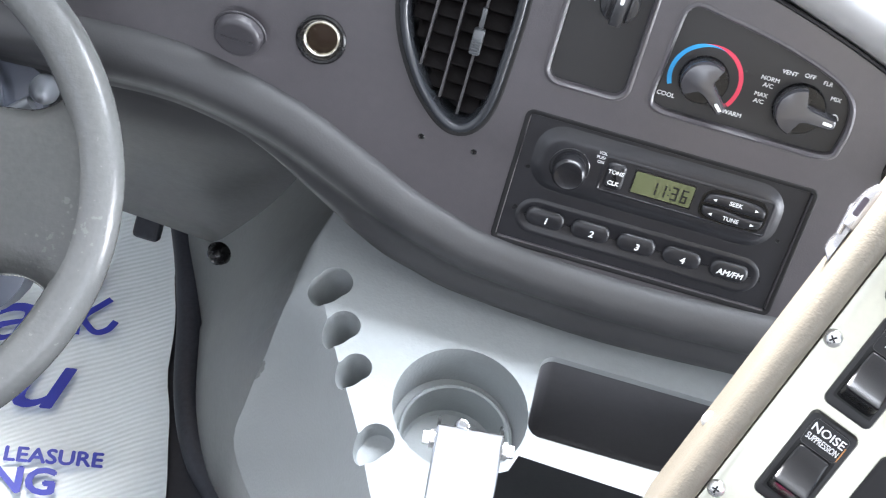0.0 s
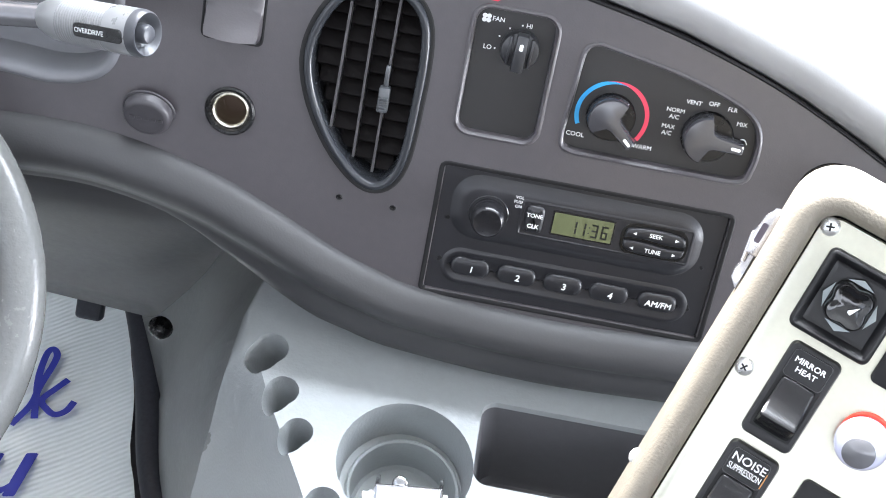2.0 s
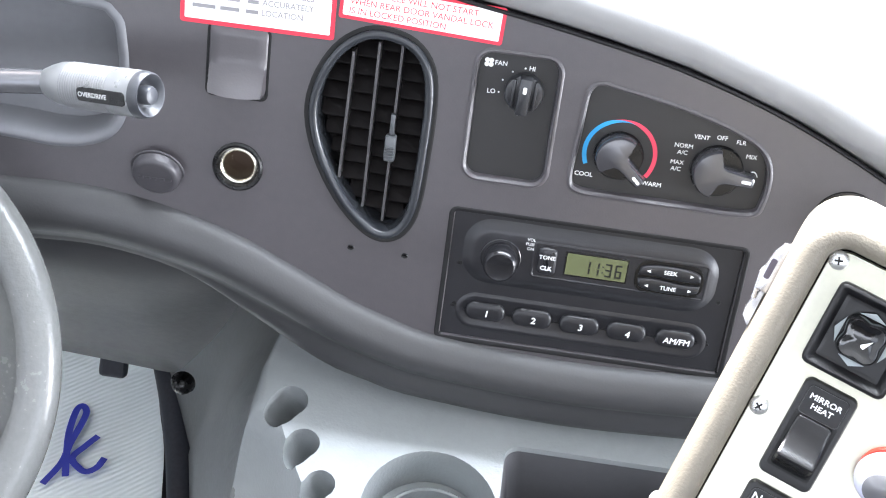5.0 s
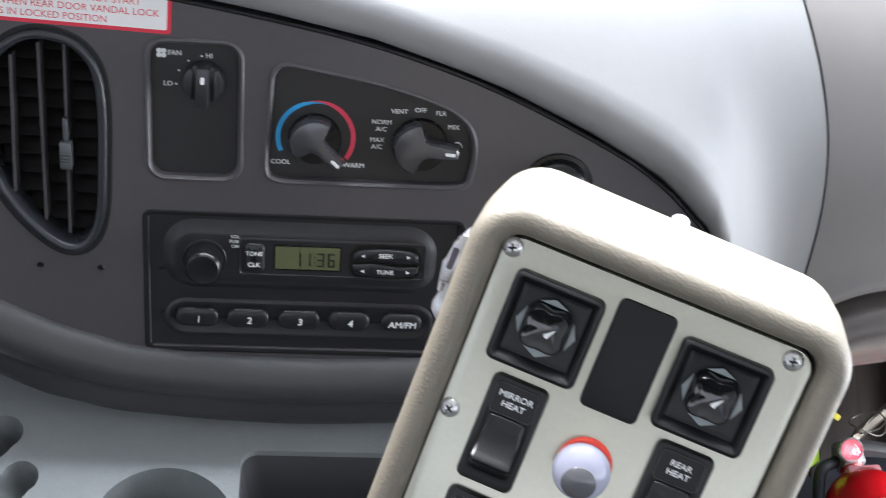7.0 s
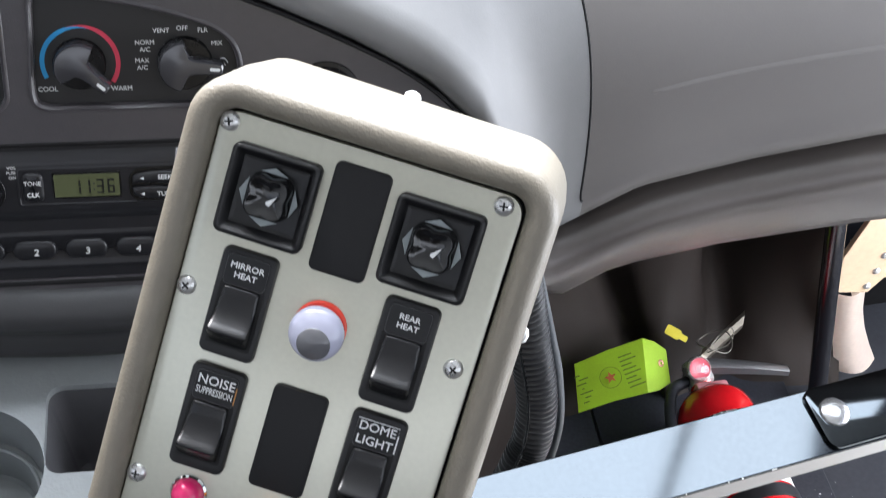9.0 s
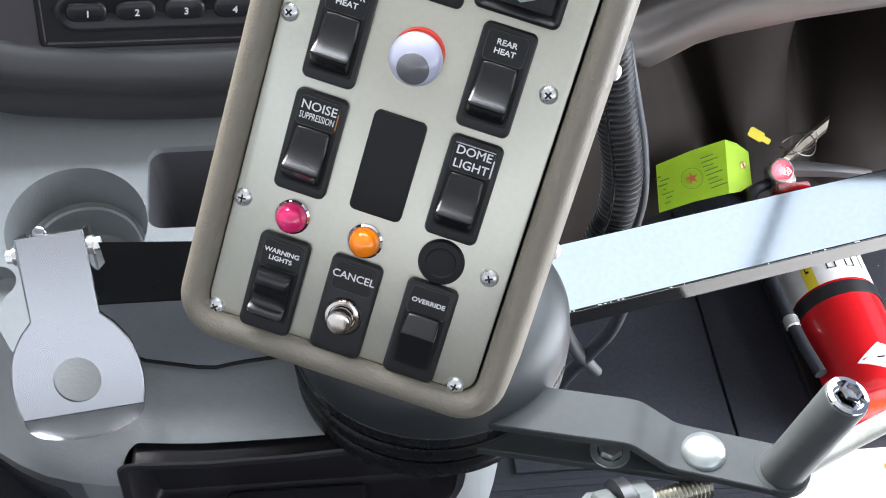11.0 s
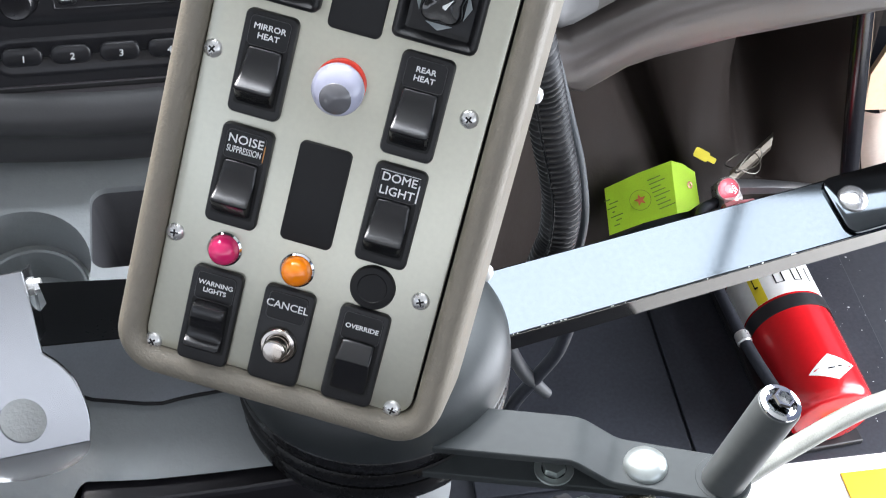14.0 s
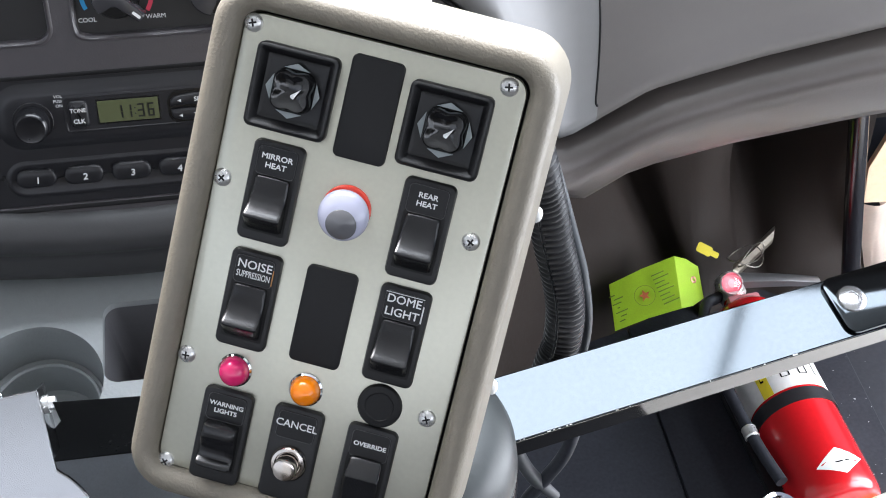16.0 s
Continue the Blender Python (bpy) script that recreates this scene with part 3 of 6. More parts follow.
for v in bm.verts:
    # the mouth follows the rounded nose
    if v.co.z > -0.02:
        v.co.z += -0.3 - interp(v.co.x + 0.063, [(-0.11, -0.283), (-0.05, -0.2895), (0.0, -0.292), (0.06, -0.291), (0.11, -0.288), (0.15, -0.278), (0.185, -0.266), (0.2, -0.252)])
bmesh.ops.transform(bm, matrix=POCKET, verts=bm.verts)
liner = part("pocket_liner", bm, mat("pocket_black", (0.019, 0.018, 0.021), 0.38), cover, "black plastic pocket liner", smooth=40, matrix=Matrix.Translation((0, 0, -0.27)))
bm = bmesh.new()
box(bm, (-0.056, -0.06, -0.056), (0.05, -0.047, -0.012), 0.005, 3, POCKET)
box(bm, (-0.004, -0.05, -0.05), (-0.001, -0.0462, -0.038), 0.0006, 1, POCKET)
part("pocket_insert", bm, mat("pocket_dark_grey", (0.026, 0.025, 0.029), 0.35), liner, "dark grey insert", smooth=40)
bm = bmesh.new()
lathe(bm, [(0.0447, -0.0415), (0.0447, -0.038), (0.0432, -0.0365), (0.0415, -0.038), (0.0392, -0.072), (0.0365, -0.0745), (0, -0.0748)], CUP @ Matrix.Translation((0.002, -0.003, 0)), 48)
part("cup_insert", bm, COVER, cover, "grey cup holder insert", smooth=40, matrix=Matrix.Translation((0, 0, -0.27)))

bm = bmesh.new()
rings(bm, [(rrect(0.1805, 0.0715, 0.0115), -0.006), (rrect(0.1795, 0.0705, 0.0115), -0.0075), (rrect(0.159, 0.0555, 0.0135), -0.104), (rrect(0.15, 0.047, 0.011), -0.1085)], False, True, BIN)
part("bin_inside", bm, mat("dark_grey_bin", (0.085, 0.084, 0.09), 0.42, grain=0.0006, grain_scale=500), cover, "darker grey inside of the tray", smooth=40, matrix=Matrix.Translation((0, 0, -0.27)))

# ---- switch box ----
sbox = thing("switch_box", BM, "beige padded box with a metal switch panel", "control box")
R0 = rrect(0.191, 0.3005, 0.026, 8, 0.003, 0.0078)
bm = bmesh.new()
rings(bm, [(offset(R0, 0.002), -0.137), (offset(R0, -0.003), -0.131), (offset(R0, -0.003), -0.06), (offset(R0, -0.0006), -0.006), (offset(R0, -0.0002), -0.001), (offset(R0, 0.0008), 0.003), (offset(R0, 0.0028), 0.0063), (offset(R0, 0.0055), 0.0082), (offset(R0, 0.0092), 0.0086), (offset(R0, 0.0122), 0.0078), (offset(R0, 0.0146), 0.005), (offset(R0, 0.0161), 0.0006), (offset(R0, 0.0164), -0.012)], True, True)
for v in bm.verts:
    # the back of the box is nearer on the door's side
    if v.co.z < -0.05:
        v.co.z = -0.05 + (v.co.z + 0.05) * (0.62 - 1.7 * v.co.x)
part("housing", bm, BEIGE, sbox, "beige grained padded housing", smooth=50)
bm = bmesh.new()
slab(bm, rrect(0.1578, 0.267, 0.011, 5, 0.003, 0.0078), -0.0119, -0.0065)
part("gap_lining", bm, BLACK_MATT, sbox, "dark gap behind the plate")
bm = bmesh.new()
slab(bm, rrect(0.1564, 0.2664, 0.01, 5, 0.0026, 0.0072), -0.0062, 0.0, 0.0006)
part("faceplate", bm, PLATE, sbox, "brushed metal switch plate", smooth=30)

# ---- chrome door arm ----
ARM = Matrix.Translation((0.2335, -0.1356, 0.7905)) @ Matrix.Rotation(radians(12.68), 4, "Z") @ Matrix.Translation((0, -0.034, 0)) @ Matrix.Rotation(radians(13), 4, "X") @ Matrix.Translation((0, 0.034, 0))
arm = thing("door_opener", ARM, "chrome-plated flat bar of the door opener", "door opener")
bm = bmesh.new()
box(bm, (0.0, -0.034, -0.0285), (0.62, 0.025, 0.0), 0.0012)
part("bar", bm, BAR_CHROME, arm, "chrome bar")
# the bar's own chrome, lightened and warmed to imitate brighter reflections
bm = bmesh.new()
box(bm, (0.003, -0.0344, -0.0273), (0.617, -0.0335, -0.0014), 0.0002)
part("front_edge", bm, mat("relit_edge_chrome", (0.095, 0.088, 0.078), 0.07, metal=1.0, vary=0.1, vary_scale=9), arm, "front edge with reflected light tinted into its chrome")



# ---- lettering ----
def text_mesh(body, size, squash=1.0, bold=0.0, shear=0.0, spacing=1.0, align="CENTER"):
    cu = bpy.data.curves.new("lettering", "FONT")
    cu.body, cu.size, cu.align_x, cu.align_y, cu.offset, cu.shear = body, 1.0, align, "CENTER", 0.0, shear
    cu.space_line, cu.resolution_u, cu.space_character = 1.12, 3, spacing
    ob = bpy.data.objects.new("lettering", cu)
    scene.collection.objects.link(ob)
    me = bpy.data.meshes.new_from_object(ob.evaluated_get(bpy.context.evaluated_depsgraph_get()))
    bpy.data.objects.remove(ob)
    bpy.data.curves.remove(cu)
    bm = bmesh.new()
    bm.from_mesh(me)
    bpy.data.meshes.remove(me)
    bmesh.ops.scale(bm, vec=(squash * size, size, size), verts=bm.verts)
    if bold:
        base = bm.faces[:]
        for k, (dx, dy) in enumerate(((1, 0), (-1, 0), (0, 1), (0, -1))):
            more = bmesh.ops.duplicate(bm, geom=base)["geom"]
            bmesh.ops.translate(bm, vec=(dx * bold, dy * bold, 0.00002 * (k + 1)), verts=[g for g in more if isinstance(g, bmesh.types.BMVert)])
    return bm


def letters(name, body, size, at, parent, material=None, squash=1.0, bold=0.0, turn=0.0, shear=0.0, align="CENTER"):
    bm = text_mesh(body, size, squash, bold, shear, 1.0, align)
    return part(name, bm, material or WHITE, parent, "", matrix=Matrix.Translation(at) @ Matrix.Rotation(radians(turn), 4, "Z"))


def flat_poly(pts, z=0.0):
    bm = bmesh.new()
    bm.faces.new([bm.verts.new((p[0], p[1], z)) for p in pts])
    return bm


def at(x, y, z=0.0):
    return Matrix.Translation((x, y, z))


# ---- air vent ----
VL = vent_loop if area_sign(vent_loop) > 0 else vent_loop[::-1]
bm = bmesh.new()
rings(bm, [(offset(VL, -0.0058), 0.0002), (offset(VL, -0.0048), 0.0005), (offset(VL, -0.0026), 0.0003)])
part("vent_gap", bm, mat("gap_black", (0.006, 0.006, 0.006), 0.7), dash, "dark gap round the vent")
bm = bmesh.new()
rings(bm, [(offset(VL, -0.003), -0.001), (offset(VL, -0.0028), 0.0015), (offset(VL, -0.0016), 0.0034), (offset(VL, 0.0006), 0.004), (offset(VL, 0.0028), 0.003), (offset(VL, 0.0038), 0.0008), (offset(VL, 0.004), -0.028)])
vent = part("air_vent", bm, mat("vent_ring_plastic", (0.024, 0.0265, 0.031), 0.24, grain=0.0003), dash, "black teardrop-shaped air vent", smooth=50)
bm = flat_poly(offset(VL, 0.0015), -0.03)
part("duct", bm, BLACK_MATT, vent, "dark air duct")


VANE = mat("vane_plastic", (0.0075, 0.006, 0.0062), 0.6, spec=0.15)
RIBS = ((-0.1878, -0.1902, 0.156, 0.062), (-0.1705, -0.1712, 0.165, 0.042), (-0.1545, -0.156, 0.166, 0.033))


def vent_span(v):
    """Left and right edge of the vent's opening at a height."""
    cross = []
    loop = offset(VL, 0.003)
    for a, b in zip(loop, loop[1:] + loop[:1]):
        if (a[1] - v) * (b[1] - v) < 0:
            cross.append(a[0] + (b[0] - a[0]) * (v - a[1]) / (b[1] - a[1]))
    return (min(cross), max(cross)) if len(cross) > 1 else None


for k in range(10):
    v0 = 0.036 + k * 0.0132
    span = vent_span(v0)
    if not span:
        continue
    stops = [span[0]] + [u1 + (u0 - u1) * (v0 - w1) / (w0 - w1) for u0, u1, w0, w1 in RIBS if span[0] + 0.004 < u1 + (u0 - u1) * (v0 - w1) / (w0 - w1) < span[1] - 0.004] + [span[1]]
    for col, (a, b) in enumerate(zip(stops, stops[1:])):
        w = b - a - 0.0004
        bm = bmesh.new()
        slab(bm, rrect(w, 0.0128, min(0.003, w * 0.3), 4), -0.0012, 0.0012, 0.001)
        box(bm, (-w / 2, 0.0032, -0.001), (-w / 2 + min(0.0022, w * 0.3), 0.0078, 0.0016), 0.0004, 1)
        part("vane", bm, VANE, vent, smooth=40, matrix=at((a + b) / 2, v0 + 0.0066 * ((col + len(stops)) % 2), -0.0195) @ Matrix.Rotation(radians(-30), 4, "X"))
RIB = mat("vent_rib_plastic", (0.065, 0.063, 0.066), 0.3)
for u0, u1, v0, v1 in RIBS:
    bm = bmesh.new()
    box(bm, (-0.0009, 0, -0.016), (0.0009, 1, -0.003), 0)
    for v in bm.verts:
        f = v.co.y
        v.co = (v.co.x + u1 + (u0 - u1) * f, v1 + (v0 - v1) * f, v.co.z)
    part("rib", bm, RIB, vent)
bm = bmesh.new()
box(bm, (-0.1595, 0.0815, -0.004), (-0.1515, 0.1005, 0.004), 0.0015)
for k in range(5):
    box(bm, (-0.1585, 0.0838 + 0.0021 * k, 0.0038), (-0.1525, 0.0848 + 0.0021 * k, 0.005), 0.0003)
box(bm, (-0.1572, 0.1005, -0.003), (-0.1538, 0.116, 0.0008), 0.0008)
part("grip", bm, mat("vent_grip_plastic", (0.07, 0.075, 0.08), 0.3), vent, "grey ribbed slider", smooth=30)

# ---- fan and climate controls ----
bm = flat_poly(offset(fan_loop, 0.0005), -0.0055)
fan_pod = part("fan_panel", bm, POD, dash, "black fan control panel")
HL = hv_loop if area_sign(hv_loop) > 0 else hv_loop[::-1]
bm = flat_poly(offset(HL, 0.0005), -0.0055)
hv_pod = part("climate_panel", bm, POD, dash, "black heater and air conditioning panel")
# light lips under the recessed panels
for loop, pod in ((fan_loop, fan_pod), (HL, hv_pod)):
    bm = bmesh.new()
    rings(bm, [(offset(loop, -0.0028), 0.0), (offset(loop, -0.0022), 0.0009), (offset(loop, -0.0008), 0.0011), (offset(loop, 0.0), 0.0002)])
    part("lip", bm, FASCIA, pod, smooth=50)
KNOB = mat("knob_plastic", (0.026, 0.027, 0.03), 0.3, grain=0.0003)
GRIP = mat("knob_grip_plastic", (0.042, 0.042, 0.048), 0.22, spec=0.9)


def small_knob(parent, u, v, r, turn):
    bm = bmesh.new()
    lathe(bm, [(0, 0), (r, 0), (r, 0.004), (r * 0.93, 0.0065), (r * 0.8, 0.007), (0, 0.007)], None, 36)
    k = part("knob", bm, KNOB, parent, "black turning knob", smooth=35, matrix=at(u, v, -0.0055) @ Matrix.Rotation(radians(turn), 4, "Z"))
    bm = bmesh.new()
    box(bm, (-0.0042, -r * 0.93, 0.006), (0.0042, r * 0.98, 0.0165), 0.0012)
    for s in (-1, 1):
        box(bm, (s * 0.0075 - 0.0011, -r * 0.75, 0.006), (s * 0.0075 + 0.0011, r * 0.75, 0.0095), 0.0006)
    part("grip", bm, KNOB, k, smooth=35)
    bm = bmesh.new()
    slab(bm, rrect(0.0026, 0.0048, 0.0008, 3, 0, r * 0.4), 0.0162, 0.0168, 0.0002)
    part("mark", bm, WHITE, k, "white pointer mark")
    return k


def wedge_knob(parent, u, v, r, turn):
    """A disc with a raised grip that narrows from an arc to a long pointer."""
    bm = bmesh.new()
    lathe(bm, [(0, 0), (r * 1.06, 0), (r * 1.06, 0.0025), (r * 1.0, 0.004), (0, 0.004)], None, 40)
    k = part("knob", bm, BLACK, parent, "black turning knob with a long pointer", smooth=35, matrix=at(u, v, -0.0055) @ Matrix.Rotation(radians(turn), 4, "Z"))
    def fan(inset, tip):
        q = r * 1.02 - inset
        back = [(q * math.cos(radians(a)), q * math.sin(radians(a))) for a in range(96, 265, 8)]
        neck, end = 0.33 * r - inset, 0.25 * r - inset
        half = [(0.12 * r, -neck - 0.1 * r), (0.3 * r, -neck), (r * tip - inset - 0.001, -end), (r * tip - inset, -end * 0.6)]
        return back + half + [(x, -y) for x, y in half[::-1]]

    bm = bmesh.new()
    rings(bm, [(fan(0.0, 1.5), 0.002), (fan(0.0002, 1.5), 0.0092), (fan(0.0007, 1.49), 0.0116), (fan(0.0014, 1.47), 0.0126), (fan(0.002, 1.46), 0.0128)], True, True)
    part("grip", bm, GRIP, k, "faceted grey grip", smooth=25)
    bm = bmesh.new()
    slab(bm, rrect(0.0068, 0.0022, 0.0008, 3, r * 1.14, 0), 0.0127, 0.0131, 0.0001)
    part("mark", bm, WHITE, k, "white pointer mark")
    return k


small_knob(fan_pod, -0.0678, 0.144, 0.0138, -2)
wedge_knob(hv_pod, 0.0042, 0.1078, 0.0165, -43)
wedge_knob(hv_pod, 0.0734, 0.1068, 0.0175, -5)


def arc(c, r0, r1, a0, a1, z, n=28, taper=0.0, lean=0.0):
    bm = bmesh.new()
    pts = [radians(a0 + (a1 - a0) * k / n) for k in range(n + 1)]
    thin = [0.5 - 0.5 * math.cos(math.pi * min(1.0, (n - k) / (taper * n))) if taper else 1.0 for k in range(n + 1)]
    rows = [[(c[0] + (m + d * w) * math.cos(a), c[1] + (m + d * w) * math.sin(a), z) for a, w in zip(pts, thin)] for m, d in (((r0 + r1) / 2 + lean, (r0 - r1) / 2), ((r0 + r1) / 2 + lean, (r1 - r0) / 2))]
    grid(bm, rows)
    return bm


BLUE_PRINT = mat("blue_print", (0.02, 0.30, 0.62), 0.5)
RED_PRINT = mat("red_print", (0.62, 0.045, 0.09), 0.5)
part("cool_arc", arc((0.0042, 0.1085), 0.0228, 0.0259, 205, 62, -0.0051, 40, 0.45, -0.0002), BLUE_PRINT, hv_pod, "blue printed arc")
part("warm_arc", arc((0.0042, 0.1085), 0.0231, 0.0262, -34, 112, -0.005, 40, 0.45, 0.0006), RED_PRINT, hv_pod, "red printed arc")
Z = -0.0051
for word, size, u, v in (("COOL", 0.0052, -0.0178, 0.0902), ("WARM", 0.0052, 0.0306, 0.0896), ("VENT", 0.005, 0.0588, 0.1292), ("OFF", 0.005, 0.0727, 0.1307), ("FLR", 0.005, 0.0862, 0.1291), ("MIX", 0.005, 0.0952, 0.1198), ("NORM\nA/C", 0.005, 0.0476, 0.1188), ("MAX\nA/C", 0.005, 0.0452, 0.1062)):
    letters("lettering", word, size * 0.88, (u, v, Z), hv_pod, squash=1.0, bold=0.00006)
bm = bmesh.new()
grid(bm, [[(0.0952 + 0.0042 * math.sin(radians(a)) * r, 0.1032 + 0.0075 * math.cos(radians(a)) * r, Z) for a in range(-60, 61, 12)] for r in (0.4, 0.52)])
grid(bm, [[(0.0952 + 0.0042 * math.sin(radians(a)) * r, 0.1032 + 0.0075 * math.cos(radians(a)) * r, Z) for a in range(-60, 61, 12)] for r in (0.88, 1.0)])
bmesh.ops.translate(bm, vec=(0.0035, -0.001, 0), verts=bm.verts)
part("defrost_symbol", bm, WHITE, hv_pod)
for word, u, v in (("FAN", -0.0862, 0.1618), ("HI", -0.0645, 0.1608), ("LO", -0.0905, 0.1412)):
    letters("lettering", word, 0.0046, (u, v, Z), fan_pod, bold=0.00006)
bm = bmesh.new()
for u, v in ((-0.0853, 0.1412), (-0.0836, 0.1503), (-0.0775, 0.157), (-0.0692, 0.1605)):
    vs = [bm.verts.new((x, y, Z)) for x, y in circle(0.0007, 8, u, v)]
    bm.faces.new(vs)
part("setting_dots", bm, WHITE, fan_pod)
bm = bmesh.new()
for k in range(4):
    a = radians(45 + 90 * k)
    bm.faces.new([bm.verts.new((x, y, Z)) for x, y in circle(0.0017, 10, -0.0945 + 0.0021 * math.cos(a), 0.1615 + 0.0021 * math.sin(a))])
part("fan_symbol", bm, WHITE, fan_pod)

# ---- sockets, lids and holes in the fascia ----
bm = bmesh.new()
lathe(bm, [(0.0182, -0.001), (0.0182, 0.0016), (0.0168, 0.0028), (0.0152, 0.0026), (0.0142, 0.0006), (0.0142, -0.004)], None, 40)
sock = part("power_socket", bm, BLACK, dash, "round power socket with a bright metal ring", smooth=40, matrix=at(-0.2627, 0.0606))
bm = bmesh.new()
lathe(bm, [(0.0142, -0.003), (0.0138, -0.0002), (0.0126, 0.0004), (0.0112, -0.0006), (0.0106, -0.004), (0.0104, -0.03)], None, 40)
part("ring", bm, mat("socket_brass", (0.76, 0.72, 0.63), 0.25, metal=1.0), sock, "bright metal ring", smooth=50)
bm = bmesh.new()
lathe(bm, [(0.0105, -0.028), (0, -0.028)], None, 24)
part("bottom", bm, mat("socket_bottom", (0.06, 0.04, 0.03), 0.5, metal=0.6), sock)
bm = bmesh.new()
lathe(bm, [(0.0212, 0), (0.0205, 0.0008), (0.019, 0.001), (0.0186, 0.0062), (0.0176, 0.0084), (0.0158, 0.0094), (0.0142, 0.0096), (0.012, 0.0092), (0.006, 0.0098), (0, 0.01)], None, 40)
plug = part("socket_lid", bm, mat("dark_lid_plastic", (0.053, 0.05, 0.055), 0.42, grain=0.0004), dash, "round charcoal plastic lid", smooth=40, matrix=at(-0.3206, 0.0495, 0.001) @ Matrix.Rotation(radians(24), 4, "X") @ Matrix.Scale(0.93, 4))
for k in range(5):
    bm = bmesh.new()
    box(bm, (-0.0125 + 0.0055 * k, -0.0012, 0.0088), (-0.0088 + 0.0055 * k, 0.0016, 0.0103), 0.0003)
    part("embossed_bar", bm, bpy.data.materials["dark_lid_plastic"], plug)
bm = bmesh.new()
rows = []
for k in range(15):
    f = k / 14
    v = 0.163 - 0.05 * f
    bulge = 0.014 * max(0.0, min(1.0, (f - 0.45) / 0.46)) ** 1.6 * (1 if f < 0.95 else 0.5)
    w = 0.0205 * (1 if f < 0.85 else math.cos((f - 0.85) / 0.15 * 0.8) ** 0.5)
    rows.append([(-0.267 + w * s, v, (0.0002 if abs(s) == 1 or k in (0, 14) else 0.0024 + bulge * (1 - s * s * 0.5))) for s in (-1, -0.93, -0.6, -0.2, 0.2, 0.6, 0.93, 1)])
grid(bm, rows)
part("pull_tab", bm, FASCIA, dash, "charcoal pull-out tab", smooth=60)
bm = bmesh.new()
tl = rrect(0.0445, 0.053, 0.005, 4, -0.267, 0.138)
rings(bm, [(tl, 0.0003), (offset(tl, 0.001), 0.0006), (offset(tl, 0.0022), 0.0004)])
part("tab_gap", bm, BLACK_MATT, dash)
bm = bmesh.new()
lathe(bm, [(0.0245, 0), (0.024, 0.001), (0.021, 0.0015), (0.0205, 0.006), (0.018, 0.009), (0.012, 0.0105), (0, 0.011)], None, 40)
part("blank_plug", bm, BLACK, dash, "black round blanking plug", smooth=40, matrix=at(0.168, 0.0825))
for u, v in ((-0.1762, 0.0098), (-0.1363, 0.0093)):
    bm = bmesh.new()
    lathe(bm, [(0.0024, 0.0), (0.0019, 0.0005), (0.0014, 0.0001), (0, 0.00012)], None, 14)
    part("screw_hole", bm, BLACK, dash, smooth=40, matrix=at(u, v, 0.0003))
# bay behind the gear lever
bm = bmesh.new()
bl = bay_loop if area_sign(bay_loop) > 0 else bay_loop[::-1]
rings(bm, [(offset(bl, -0.004), 0.0004), (offset(bl, -0.0025), 0.0022), (offset(bl, 0.0), 0.0026), (offset(bl, 0.003), 0.001), (offset(bl, 0.005), -0.006), (offset(bl, 0.009), -0.03)], False, True)
part("lever_bay", bm, mat("bay_plastic", (0.13, 0.132, 0.142), 0.45, grain=0.0004), dash, "grey recess behind the gear lever", smooth=50)

# ---- warning stickers ----
STICKER = mat("white_sticker", (0.78, 0.77, 0.76), 0.45, vary=0.03)
STICK_RED = mat("red_sticker_border", (0.66, 0.03, 0.06), 0.45)
PRINT_GREY = mat("grey_print", (0.25, 0.24, 0.25), 0.6)


def sticker(u, v, w, h, turn, label, border):
    s = thing("warning_sticker", FM @ at(u, v, 0.0006) @ Matrix.Rotation(radians(turn), 4, "Z"), label, "sticker", "stickers over the vent")
    bm = bmesh.new()
    slab(bm, rrect(w, h, 0.002, 3), 0.0, 0.0004, 0.0001)
    part("border", bm, STICK_RED, s, "red printed border")
    bm = bmesh.new()
    slab(bm, rrect(w - 2 * border, h - 2 * border, 0.001, 3), 0.0003, 0.0008, 0.0001)
    part("paper", bm, STICKER, s, "white printed face")
    return s


sa = sticker(-0.2555, 0.186, 0.107, 0.047, 0.5, "white sticker with a red border and small grey words", 0.0032)
for k, (word, x) in enumerate((("STOPPED", 0.0075), ("TO VIEW", 0.0085), ("IMAGES", 0.019), ("ACCURATELY", 0.003), ("LOCATION", 0.0025))):
    y = 0.0172 - 0.007 * k
    letters("lettering", word, 0.0059, (x, y, 0.0009), sa, PRINT_GREY, squash=0.96, align="LEFT", bold=0.00005)
    for j, (x0, x1) in enumerate(((-0.045, -0.029), (-0.027, -0.0125), (-0.0105, 0.0005), (0.0025, 0.0165))):
        if x1 < x:
            bm = bmesh.new()
            box(bm, (x0 + 0.0012 * ((k * 3 + j) % 4), y - 0.0013, 0.0008), (x1, y + 0.0013, 0.00095))
            part("print_bar", bm, PRINT_GREY, sa)
sb = sticker(-0.1435, 0.1908, 0.1125, 0.0262, -2.2, "white sticker with a red border and red warning words", 0.0026)
for k, words in enumerate(("THIS VEHICLE WILL NOT START", "WHEN REAR DOOR VANDAL LOCK", "IS IN LOCKED POSITION")):
    letters("lettering", words, 0.0062, (-0.0495, 0.0062 - 0.0065 * k, 0.0009), sb, STICK_RED, squash=0.98, align="LEFT")

# ---- radio ----
radio = thing("car_radio", FM, "black car radio with a green clock display", "radio")
bm = bmesh.new()
rings(bm, [(rrect(0.2092, 0.1008, 0.002, 4), -0.011), (rrect(0.2092, 0.1008, 0.002, 4), -0.0035), (rrect(0.2078, 0.0994, 0.002, 4), -0.0025), (rrect(0.198, 0.09, 0.004, 4), -0.0025)], False, True)
